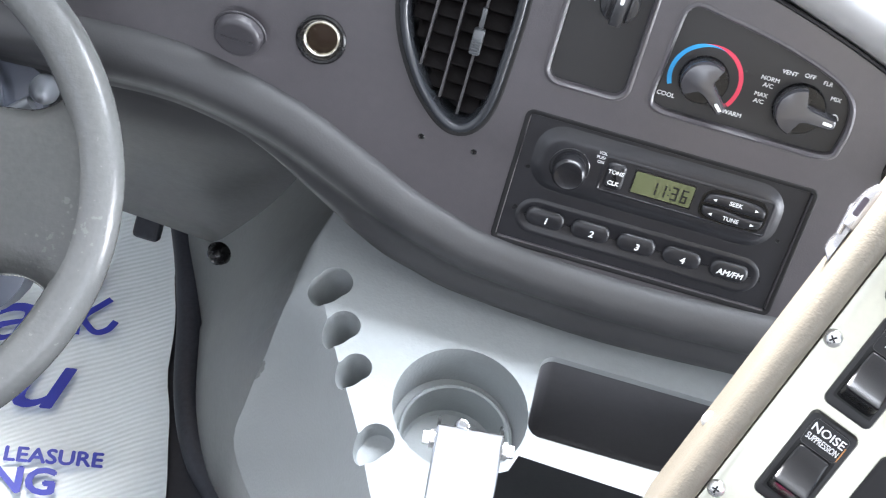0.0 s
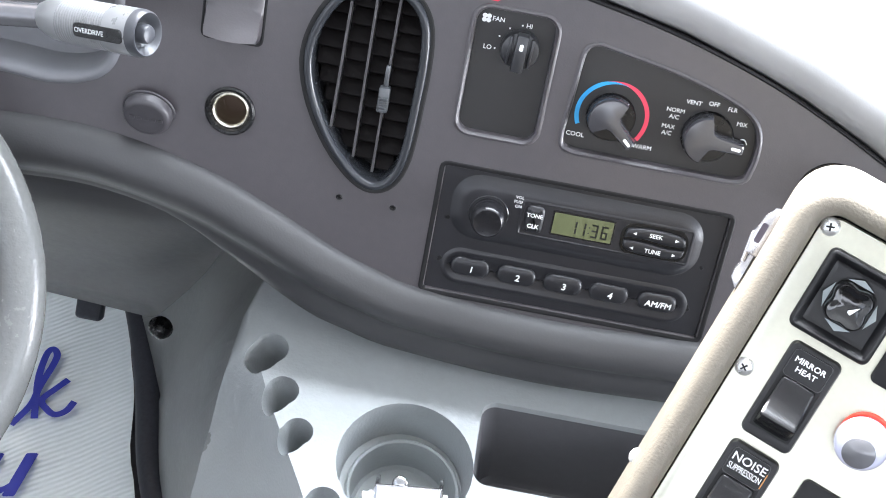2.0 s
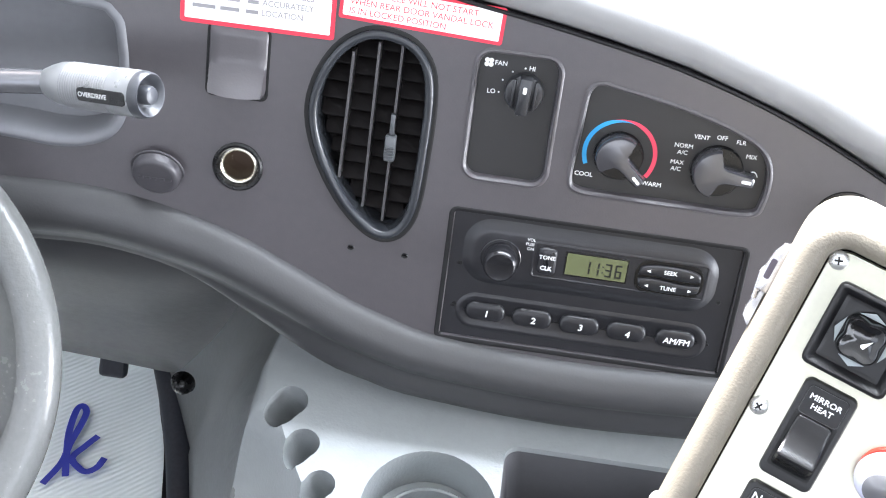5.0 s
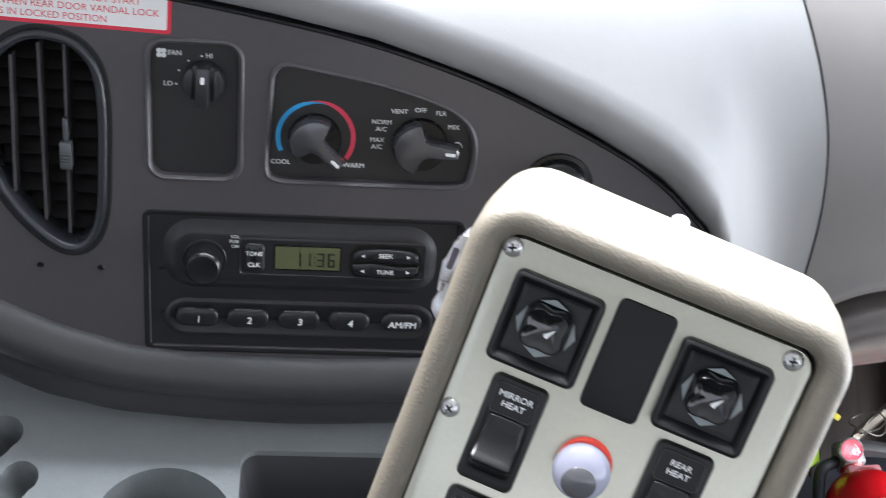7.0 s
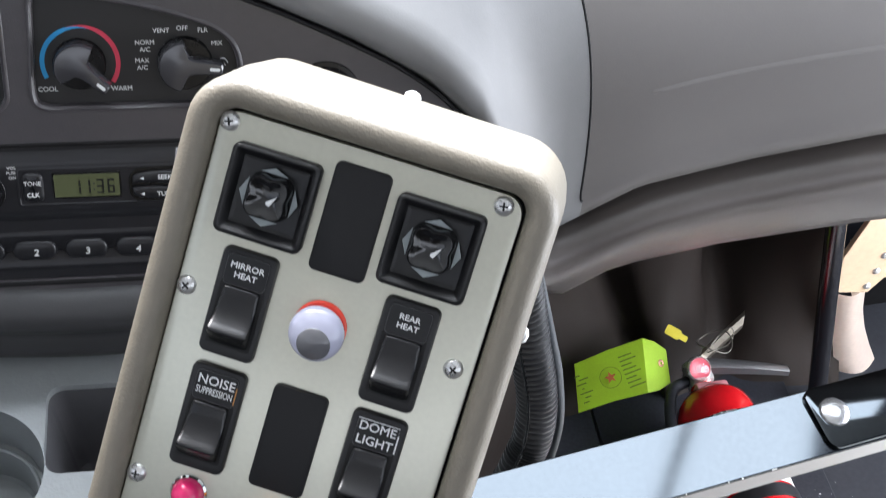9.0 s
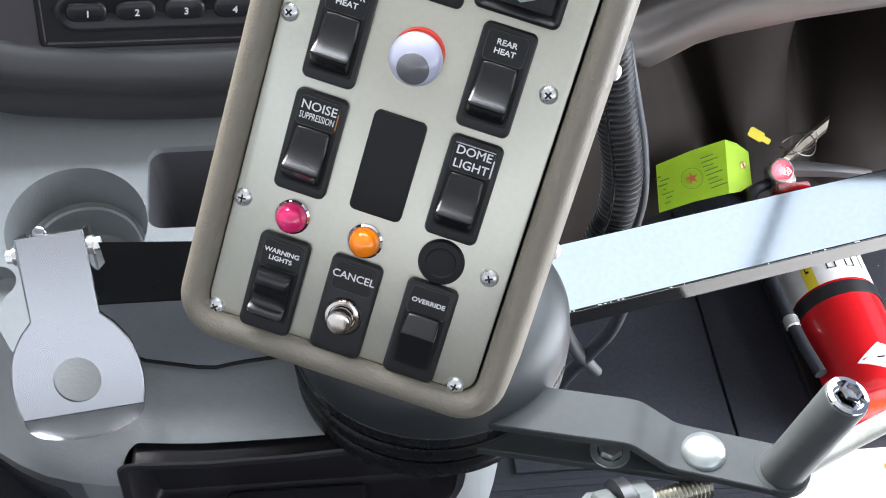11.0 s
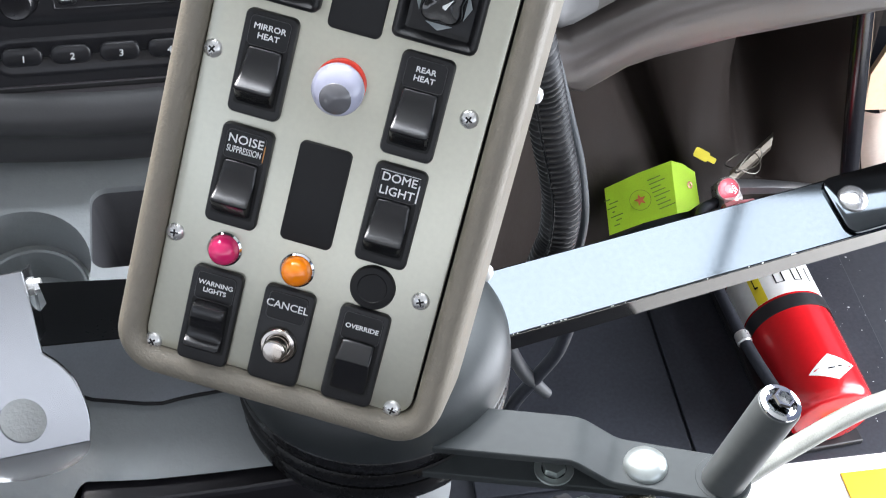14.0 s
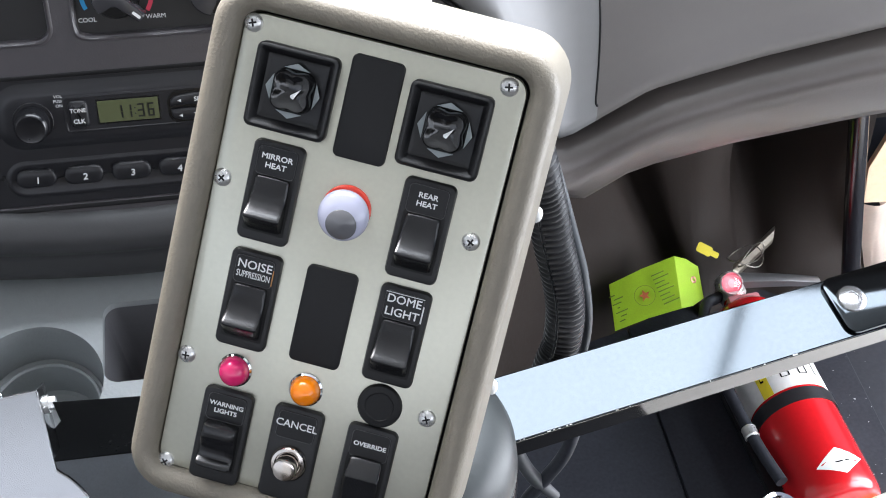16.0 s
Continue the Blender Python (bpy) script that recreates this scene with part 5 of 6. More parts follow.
lathe(bm, [(0.0955, 0.053), (0.0964, 0.0535), (0.0962, 0.058), (0.0945, 0.07), (0.089, 0.081), (0.078, 0.09), (0.055, 0.0965), (0.0, 0.099)], None, 72)
part("dome", bm, mat("grey_green_paint", (0.022, 0.026, 0.027), 0.42, grain=0.0005, grain_scale=300, spec=0.4), swivel, "grey painted disc", smooth=40)

# ---- flat straps and the handle post ----
def strap(bm, line, w, t):
    """A flat bar along points, lying flat."""
    rows = []
    for i, p in enumerate(line):
        p = Vector(p)
        a, b = Vector(line[max(i - 1, 0)]), Vector(line[min(i + 1, len(line) - 1)])
        d = (b - a)
        side = Vector((-d.y, d.x, 0)).normalized() * w / 2
        up = d.cross(side).normalized() * t / 2
        if up.z < 0:
            up = -up
        rows.append([p - side + up, p + side + up, p + side - up, p - side - up, p - side + up])
    grid(bm, rows)
    for r in (rows[0], rows[-1]):
        bm.faces.new([bm.verts.new(q) for q in r[:4]])
    bmesh.ops.remove_doubles(bm, verts=bm.verts, dist=0.00001)
    bmesh.ops.recalc_face_normals(bm, faces=bm.faces)
    bmesh.ops.bevel(bm, geom=[e for e in bm.edges if e.calc_face_angle(0) > 0.9], offset=0.0008, segments=1, affect="EDGES")
    return bm


link = thing("handle_link", Matrix.Translation((0.38, -0.35, 0.8366)), "grey painted steel straps with a handle post", "door linkage")
inv = Matrix.Translation((-0.38, 0.35, -0.84))
ZINC = mat("green_grey_zinc", (0.42, 0.46, 0.45), 0.32, metal=0.8, vary=0.1)
line = [(0.14, -0.283, 0.872), (0.218, -0.303, 0.872), (0.276, -0.3175, 0.872), (0.281, -0.319, 0.8717), (0.285, -0.3205, 0.8705), (0.289, -0.322, 0.868), (0.301, -0.3265, 0.8605), (0.305, -0.328, 0.858), (0.309, -0.3295, 0.857), (0.314, -0.3312, 0.8565), (0.374, -0.352, 0.8565)]
bm = bmesh.new()
strap(bm, line, 0.0365, 0.0065)
part("upper_strap", bm, GREY_STEEL, link, "bent upper strap", smooth=35, matrix=inv)
bm = bmesh.new()
lathe(bm, [(0, -0.0034), (0.0182, -0.0034), (0.0188, -0.0026), (0.0188, 0.0024), (0.0182, 0.0034), (0, 0.0034)], Matrix.Translation((0.3755, -0.3525, 0.8566)), 36)
part("strap_end", bm, GREY_STEEL, link, "rounded end of the strap", smooth=35, matrix=inv)
bm = bmesh.new()
strap(bm, [(0.13, -0.2855, 0.8475), (0.2, -0.303, 0.8475), (0.27, -0.3202, 0.8475), (0.332, -0.336, 0.8475)], 0.034, 0.0065)
part("lower_strap", bm, GREY_STEEL, link, "straight lower strap", smooth=35, matrix=inv)
bm = bmesh.new()
lathe(bm, [(0.0148, 0), (0.0144, 0.0018), (0.012, 0.0045), (0.0075, 0.0066), (0, 0.0074)], Matrix.Translation((0.327, -0.336, 0.8597)), 36)
part("round_bolt", bm, ZINC, link, "domed zinc bolt head", smooth=50, matrix=inv)
bm = bmesh.new()
lathe(bm, [(0.0135, 0), (0.013, 0.001), (0.0085, 0.001)], Matrix.Translation((0.268, -0.325, 0.8507)), 28)
cyl(bm, 0.0082, 0.0078, 0.006, Matrix.Translation((0.268, -0.325, 0.8512)), 6)
part("small_bolt", bm, ZINC, link, "zinc bolt on a washer", smooth=30, matrix=inv)
POST = Matrix.Translation((0.3752, -0.3535, 0.858)) @ Vector((0.0185, -0.0055, 0.088)).to_track_quat("Z", "X").to_matrix().to_4x4()
bm = bmesh.new()
lathe(bm, [(0, 0), (0.0145, 0), (0.0145, 0.0885), (0.0138, 0.09), (0.0105, 0.09), (0.01, 0.084)], POST, 40)
part("post", bm, mat("pale_grey_paint", (0.078, 0.084, 0.083), 0.38, spec=0.4, vary=0.12), link, "grey handle post", smooth=40, matrix=inv)
bm = bmesh.new()
lathe(bm, [(0.0134, 0.0895), (0.0134, 0.092), (0.0105, 0.0925), (0.0092, 0.0885), (0.002, 0.088)], POST, 36)
part("post_rim", bm, CHROME, link, "bright rim of the post", smooth=40, matrix=inv)
bm = bmesh.new()
lathe(bm, [(0.0078, 0.088), (0.0078, 0.0965), (0.0068, 0.0978), (0.0052, 0.0978), (0.0045, 0.093), (0, 0.093)], POST, 6)
part("post_nut", bm, CHROME, link, "six-sided nut in the open end", matrix=inv)
# threaded adjuster
TH = Matrix.Translation((0.223, -0.376, 0.845)) @ Vector((0.104, 0.0245, -0.004)).to_track_quat("Z", "X").to_matrix().to_4x4()
bm = bmesh.new()
prof = []
for k in range(36):
    prof += [(0.0068, k * 0.0031), (0.0078, k * 0.0031 + 0.0016)]
lathe(bm, [(0, 0)] + prof + [(0, 0.112)], TH, 20)
part("threaded_rod", bm, mat("brassy_zinc", (0.3, 0.29, 0.24), 0.35, metal=1.0), link, "threaded zinc rod", matrix=inv)
for h in (0.03, 0.055):
    bm = bmesh.new()
    lathe(bm, [(0.008, h), (0.0142, h), (0.0158, h + 0.0018), (0.0158, h + 0.0112), (0.0142, h + 0.013), (0.008, h + 0.013)], TH, 6)
    part("nut", bm, ZINC, link, "hexagon nut", matrix=inv)
bm = bmesh.new()
lathe(bm, [(0.008, 0.0445), (0.021, 0.0445), (0.021, 0.0525), (0.008, 0.0525)], TH, 32)
box(bm, (-0.018, -0.004, 0.0445), (0.018, 0.03, 0.0525), 0.001, m=TH)
part("eye_bracket", bm, DARK_STEEL, link, "black eye bracket", smooth=30, matrix=inv)
bm = bmesh.new()
tube(bm, spline([(0.40, -0.335, 0.83), (0.45, -0.31, 0.825), (0.52, -0.28, 0.82), (0.62, -0.25, 0.8)], 6), 0.0072, 16)
part("pull_rod", bm, mat("pale_rod", (0.2, 0.205, 0.18), 0.35, vary=0.3, vary_scale=40), link, "pale pull rod", smooth=60, matrix=inv)

bm = bmesh.new()
strap(bm, [(0.213, -0.393, 0.835), (0.236, -0.368, 0.835), (0.252, -0.352, 0.835), (0.278, -0.352, 0.835)], 0.011, 0.007)
part("white_lever", bm, mat("white_paint", (0.75, 0.76, 0.78), 0.4), link, "white painted lever", matrix=inv)
bm = bmesh.new()
strap(bm, [(0.204, -0.403, 0.8352), (0.216, -0.39, 0.8352)], 0.0118, 0.008)
part("yellow_end", bm, mat("yellow_paint", (0.85, 0.5, 0.02), 0.5), link, "yellow end of the lever", matrix=inv)

# ---- hinge plate and end of the chrome arm ----
bm = bmesh.new()
slab(bm, rrect(0.3, 0.057, 0.01, 5, 0.494, -0.0042), 0.0, 0.004, 0.0008)
part("end_plate", bm, BAR_CHROME, arm, "overlapping chrome end plate", smooth=35)
bm = bmesh.new()
lathe(bm, [(0.0135, 0), (0.013, 0.0015), (0.0115, 0.0028), (0.0055, 0.003), (0.005, 0.002), (0, 0.002)], at(0.3625, -0.0015, 0.004), 32)
part("bolt", bm, mat("dull_zinc", (0.4, 0.4, 0.4), 0.25, metal=0.85, vary=0.1, vary_scale=60), arm, "round steel bolt", smooth=40)
CHIP = mat("chipped_plating", (0.6, 0.6, 0.58), 0.5)
for k in range(16):
    x = 0.03 + random.random() ** 1.6 * 0.3
    sx = 0.0003 + random.random() ** 4 * 0.0014
    bm = bmesh.new()
    box(bm, (x - sx, -0.0341, -0.0003 - random.random() * 0.0003), (x + sx, -0.0336 + random.random() * 0.0004, 0.0001))
    part("plating_chip", bm, CHIP, arm)

# ---- chrome lever with a hole ----
LEV = Matrix.Translation((-0.0774, -0.255, 0.868)) @ Matrix.Rotation(radians(54), 4, "X") @ Matrix.Rotation(radians(6), 4, "Z")
lev = thing("door_lever", LEV, "bent chrome lever plate with a round hole", "lever")
half = [(0.0218, 0.0985), (0.0222, 0.07), (0.0225, 0.046), (0.0236, 0.042), (0.031, 0.034), (0.039, 0.02), (0.0425, 0.002), (0.042, -0.012), (0.0395, -0.023)]
edge = [tuple(p[:2]) for p in spline([(a, b, 0) for a, b in half], 4)]
loop = edge[::-1] + [(-x, y) for x, y in edge]
if area_sign(loop) < 0:
    loop = loop[::-1]
bm = bmesh.new()
hole = circle(0.0154, 36, 0.0, 0.0)
sheet(bm, offset(loop, 0.0012), [hole], 0.0015)
sheet(bm, loop, [hole], -0.0015)
rings(bm, [(loop, -0.0015), (loop, 0.0006), (offset(loop, 0.0004), 0.0012), (offset(loop, 0.0012), 0.0015)])
rings(bm, [(hole, -0.0015), (hole, 0.0015)])
bmesh.ops.remove_doubles(bm, verts=bm.verts, dist=0.00002)
bmesh.ops.recalc_face_normals(bm, faces=bm.faces)
LEVMAT = mat("polished_steel", (0.35, 0.36, 0.372), 0.24, metal=1.0, vary=0.05, vary_scale=12)
part("plate", bm, LEVMAT, lev, "polished plate with a round hole")
bm = bmesh.new()
rows = []
for k in range(9):
    a = k / 8
    wide = 0.0395 * (1 - 0.28 * a ** 2.4)
    rows.append([(wide * j / 6, -0.0228 - 0.011 * a - 0.0045 * a * (1 - (j / 6) ** 2), -0.0002 + 0.009 * a ** 1.3) for j in range(-6, 7)])
grid(bm, rows)
bmesh.ops.solidify(bm, geom=bm.faces[:], thickness=0.003)
part("lip", bm, LEVMAT, lev, "bent lower lip", smooth=40)
bm = bmesh.new()
lathe(bm, [(0, -0.0015), (0.005, -0.0015), (0.0052, 0.0), (0.005, 0.0016), (0.0032, 0.0028), (0, 0.0032)], at(-0.006, 0.0995, -0.002), 24)
part("top_rivet", bm, LEVMAT, lev, "domed rivet", smooth=50)
for s in (-1, 1):
    bm = bmesh.new()
    box(bm, (s * 0.0212 - 0.0014, 0.05, -0.028), (s * 0.0212 + 0.0014, 0.0975, 0.001), 0.001)
    part("side_flange", bm, LEVMAT, lev, smooth=35)
for s in (-1, 1):
    bm = bmesh.new()
    m = at(s * 0.0224, 0.086, -0.008) @ Matrix.Rotation(radians(90 * s), 4, "Y")
    cyl(bm, 0.0062, 0.0062, 0.0035, m, 20)
    cyl(bm, 0.0048, 0.0045, 0.008, m, 6)
    part("bolt", bm, STEEL, lev, smooth=30)
# black bracket plate behind it
BRACKET = mat("satin_black_bracket", (0.009, 0.0092, 0.01), 0.3, vary=0.25, vary_scale=12, spec=0.25)
bm = bmesh.new()
rows = [[(a, -0.212, 0.953 - 0.06 * (a + 0.054)), (a - 0.001 * w, -0.2, 0.92), (a - 0.02 * w, -0.187, 0.884), (a - 0.032 * w, -0.174, 0.848), (a - 0.034 * w, -0.171, 0.8405), (a - 0.034 * w, -0.172, 0.8375)] for a, w in ((-0.0545, 1), (-0.03, 0.5), (0.0, 0), (0.04, 0), (0.08, 0), (0.13, 0))]
grid(bm, rows)
bmesh.ops.solidify(bm, geom=bm.faces[:], thickness=0.003)
plate = tagged(part("bracket_plate", bm, BRACKET, smooth=50), "black painted steel bracket plate behind the lever", "bracket")
bm = bmesh.new()
rows = []
for k in range(19):
    x = -0.088 + 0.0121 * k
    front = interp(x, [(-0.088, -0.198), (-0.055, -0.207), (-0.0425, -0.2141), (0.0054, -0.2237), (0.0263, -0.2199), (0.13, -0.212)])
    rows.append([(x, -0.1715 + (front + 0.1715) * f, tray_z(-0.1715 + (front + 0.1715) * f) + 0.0035 + 0.007 * (1 - f) ** 3 + 0.0045 * f) for f in (0, 0.06, 0.12, 0.2, 0.3, 0.4, 0.5, 0.6, 0.7, 0.8, 0.9, 1.0)])
grid(bm, rows)
bmesh.ops.solidify(bm, geom=bm.faces[:], thickness=0.0022)
FRONT = [rows[k][-1] for k in range(len(rows))]
# flange of black gloss; the pale base imitates the sky it mirrors
part("bottom_flange", bm, mat("bracket_sky_sheen", (0.5, 0.53, 0.57), 0.4, metal=0.0, vary=0.1, vary_scale=25), plate, "lower flange on the cover, sky sheen painted as pale colour", smooth=50)
bm = bmesh.new()
tube(bm, [(x, y - 0.0006, z - 0.001) for x, y, z in FRONT], 0.0014, 8)
part("flange_edge", bm, BLACK_MATT, plate, "black front edge", smooth=60)

# ---- corrugated cable sleeve ----
bm = bmesh.new()
pts = spline([(0.297, -0.03, 1.0), (0.309, -0.03, 0.95), (0.317, -0.03, 0.915), (0.3255, -0.03, 0.874), (0.3345, -0.03, 0.836), (0.3405, -0.03, 0.8), (0.341, -0.03, 0.76), (0.335, -0.032, 0.735), (0.325, -0.034, 0.69), (0.318, -0.034, 0.64)], 25)
tube(bm, pts, [(0.0145, 0.0145, 0.0172, 0.0172)[k % 4] for k in range(len(pts))], 18)
sleeve = thing("cable_sleeve", Matrix.Translation((0.3, -0.075, 0.9)), "black corrugated cable sleeve down from the switch box", "cable sleeve")
sinv0 = Matrix.Translation((-0.3, 0.075, -0.9))
part("corrugated_tube", bm, mat("corrugated_black", (0.02, 0.02, 0.022), 0.36), sleeve, smooth=25, matrix=sinv0)
bm = bmesh.new()
tube(bm, [p + Vector((-0.01, -0.0132, 0.004)) for p in pts[::6]], 0.0015, 8)
part("slit", bm, BLACK, sleeve, "dark lengthwise slit", smooth=60, matrix=sinv0)
bm = bmesh.new()
tube(bm, spline([(0.312, -0.012, 0.975), (0.326, -0.01, 0.94), (0.347, -0.01, 0.865), (0.361, -0.01, 0.81), (0.369, -0.01, 0.745), (0.36, -0.012, 0.66)], 8), 0.0048, 10)
tagged(part("cable", bm, mat("grey_cable", (0.05, 0.057, 0.064), 0.45), smooth=60), "grey cable beside the corrugated sleeve", "cable")
for line, r, m, label in (([(0.278, -0.09, 0.72), (0.289, -0.1, 0.698), (0.302, -0.1, 0.666), (0.318, -0.1, 0.64), (0.3285, -0.1, 0.6255)], [0.0055, 0.0066, 0.005], mat("dull_grey_cable", (0.06, 0.063, 0.068), 0.45), "grey-tipped cable under the chrome arm"),
                          ([(0.345, -0.09, 0.73), (0.334, -0.1, 0.69), (0.3165, -0.1, 0.652), (0.298, -0.1, 0.615), (0.292, -0.1, 0.572), (0.288, -0.1, 0.52)], [0.0062, 0.0062, 0.0062], RUBBER, "black cable crossing under the chrome arm"),
                          ([(0.285, -0.1, 0.72), (0.2855, -0.1, 0.68), (0.288, -0.1, 0.64), (0.2845, -0.1, 0.6), (0.28, -0.1, 0.54)], [0.0045, 0.0045, 0.0045], RUBBER, "thin black cable hanging under the chrome arm")):
    bm = bmesh.new()
    path = spline(line, 8)
    tube(bm, path, [float(np.interp(i / (len(path) - 1), [0, 0.6, 1], r)) for i in range(len(path))], 12)
    tagged(part("cable", bm, m, smooth=60), label, "cable")


# ---- fire extinguisher lying in the footwell ----
EXT = Matrix.Translation((0.7235, 0.0, 0.332)) @ Matrix.Rotation(radians(4), 4, "Z") @ Matrix.Rotation(radians(-88), 4, "X") @ Matrix.Rotation(radians(180), 4, "Z")
ext = thing("fire_extinguisher", EXT, "red fire extinguisher lying on its bracket", "fire extinguisher")
bm = bmesh.new()
lathe(bm, [(0, 0.034), (0.042, 0.034), (0.0485, 0.038), (0.0513, 0.048), (0.0515, 0.06), (0.0515, 0.312), (0.0508, 0.325), (0.047, 0.34), (0.037, 0.353), (0.02, 0.362), (0.016, 0.375), (0, 0.375)], None, 64)
part("cylinder", bm, RED, ext, "glossy red cylinder", smooth=50)
LABEL = mat("paper_label", (0.72, 0.71, 0.69), 0.4)


def wrap(a0, a1, z0, z1, r, material, name, label=""):
    bm = bmesh.new()
    n = max(3, int(abs(a1 - a0) / 6))
    grid(bm, [[(-r * math.sin(radians(a0 + (a1 - a0) * k / n)), r * math.cos(radians(a0 + (a1 - a0) * k / n)), z) for k in range(n + 1)] for z in (z0, z1)])
    return part(name, bm, material, ext, label, smooth=60)


wrap(-100, 100, 0.188, 0.25, 0.0521, LABEL, "label", "white printed label")
wrap(-52, -36, 0.188, 0.25, 0.0525, mat("yellow_label", (0.75, 0.6, 0.03), 0.4), "yellow_panel", "yellow panel on the label")
for a0, a1, z0, z1 in ((-46.5, -45, 0.21, 0.228), (-46.5, -41.5, 0.2255, 0.228), (-46.5, -41.5, 0.21, 0.2125)):
    wrap(a0, a1, z0, z1, 0.0528, BLACK, "class_letter")
for a in (-18, 8, 34):
    wrap(a, a + 13, 0.205, 0.206, 0.0527, BLACK, "print_bar")
    wrap(a, a + 13, 0.226, 0.227, 0.0527, BLACK, "print_bar")
    wrap(a, a + 2, 0.205, 0.227, 0.0527, BLACK, "print_bar")
    wrap(a + 11, a + 13, 0.205, 0.227, 0.0527, BLACK, "print_bar")
bm = bmesh.new()
lathe(bm, [(0.052, 0.166), (0.0535, 0.166), (0.0535, 0.184), (0.052, 0.184)], None, 64)
part("strap_band", bm, DARK_STEEL, ext, "black clamp band", smooth=30)
bm = bmesh.new()
lathe(bm, [(0.052, 0.275), (0.0537, 0.275), (0.0537, 0.296), (0.052, 0.296)], None, 64)
part("steel_band", bm, STEEL, ext, "bright steel band", smooth=30)
bm = bmesh.new()
r = 0.0522
rows = []
for j in range(9):
    f = -1 + j / 4
    hw = 34 * (1 - abs(f))
    rows.append([(-r * math.sin(radians(2 + a * hw)), r * math.cos(radians(2 + a * hw)), 0.074 + 0.0185 * f + 0.002 * a * (1 - abs(f))) for a in (-1, -0.5, 0, 0.5, 1)])
grid(bm, rows)
part("diamond_label", bm, LABEL, ext, "white diamond label", smooth=60)
wrap(-6, 4, 0.0715, 0.0732, 0.0526, BLACK, "print_bar")
wrap(8, 14, 0.0725, 0.0742, 0.0526, BLACK, "print_bar")
bm = bmesh.new()
cyl(bm, 0.016, 0.014, 0.05, at(0, 0, 0.365))
box(bm, (-0.014, -0.012, 0.375), (0.014, 0.02, 0.41), 0.003)
part("valve", bm, STEEL, ext, "metal valve", smooth=40)
bm = bmesh.new()
GA = Matrix.Translation((0.005, 0.02, 0.392)) @ Matrix.Rotation(radians(-128), 4, "X")
lathe(bm, [(0, 0), (0.0165, 0), (0.0165, 0.008), (0.0145, 0.01), (0.0138, 0.0085)], GA, 32)
g = part("gauge", bm, STEEL, ext, "round pressure gauge", smooth=40)
bm = bmesh.new()
lathe(bm, [(0.014, 0.0085), (0, 0.0085)], GA, 32)
part("dial", bm, mat("red_dial", (0.42, 0.05, 0.08), 0.3, coat=0.3), g, "red and white dial")
bm = bmesh.new()
lathe(bm, [(0.0052, 0.0088), (0, 0.0092)], GA, 24)
part("dial_centre", bm, mat("pale_pink_print", (0.4, 0.24, 0.26), 0.4), g)
bm = bmesh.new()
lathe(bm, [(0.0138, 0.0095), (0.011, 0.0118), (0.006, 0.0132), (0, 0.0136)], GA, 32)
glass = bpy.data.materials.new("gauge_glass")
glass.use_nodes = True
gb = glass.node_tree.nodes["Principled BSDF"]
gb.inputs["Roughness"].default_value = 0.05
gb.inputs["Transmission Weight"].default_value = 1.0
gb.inputs["Base Color"].default_value = (0.95, 0.95, 0.95, 1)
part("gauge_lens", bm, glass, g, "clear domed lens", smooth=60).visible_shadow = False
# handles: one along the valve, one lifted
bm = bmesh.new()
rows = [[(-0.012 - 0.108 * f, 0.012 - 0.004 * f + 0.002 * math.sin(math.pi * f) + dy * (1 - 0.35 * f), 0.40 - 0.02 * f + dz * (1 - 0.4 * f)) for dy, dz in ((0.009, -0.009), (0.012, 0.0), (0.009, 0.009), (-0.004, 0.009), (-0.006, 0.0), (-0.004, -0.009), (0.009, -0.009))] for f in (0, 0.1, 0.2, 0.35, 0.5, 0.65, 0.8, 0.9, 1.0)]
rows.append([sum((Vector(p) for p in rows[-1][:-1]), Vector()) / 6 + Vector((-0.003, 0, 0))] * 7)
grid(bm, rows)
part("carry_handle", bm, mat("dull_cast_metal", (0.3, 0.3, 0.31), 0.35, metal=0.9), ext, "steel carry handle", smooth=40)
bm = bmesh.new()
rows = [[(-0.006 - 0.085 * f - dx * 0.5, 0.016 + dy, 0.41 + 0.06 * f + dx) for dy, dx in ((0.006, -0.012), (0.01, 0.0), (0.006, 0.012), (-0.002, 0.012), (-0.003, 0.0), (-0.002, -0.012), (0.006, -0.012))] for f in (0, 0.2, 0.5, 0.8, 0.95, 1.0)]
grid(bm, rows)
part("squeeze_lever", bm, mat("cream_steel", (0.36, 0.32, 0.26), 0.3, metal=0.8, vary=0.3, vary_scale=40), ext, "pale metal squeeze lever", smooth=40)
bm = bmesh.new()
for j in range(2):
    tube(bm, [(-0.03 - 0.024 * math.cos(a) - 0.008 * j, 0.03 + 0.006 * math.sin(2 * a), 0.425 + 0.018 * math.sin(a + j)) for a in [2 * math.pi * k / 24 for k in range(24)]], 0.0009, 6, True)
part("pin_ring", bm, mat("dark_wire", (0.15, 0.14, 0.12), 0.4, metal=0.8), ext, "thin wire ring", smooth=60)
bm = bmesh.new()
box(bm, (-0.02, 0.004, 0.345), (0.024, 0.036, 0.359), 0.004)
part("red_guard", bm, mat("faded_red", (0.5, 0.2, 0.22), 0.5), ext, "faded red plastic guard", smooth=40)
bm = bmesh.new()
tube(bm, spline([(0.016, 0.0, 0.39), (0.045, 0.005, 0.37), (0.068, 0.01, 0.3), (0.072, 0.018, 0.2), (0.069, 0.02, 0.13), (0.063, 0.022, 0.078)], 8), 0.0074, 16)
hose = part("hose", bm, RUBBER, ext, "black rubber hose", smooth=60)
bm = bmesh.new()
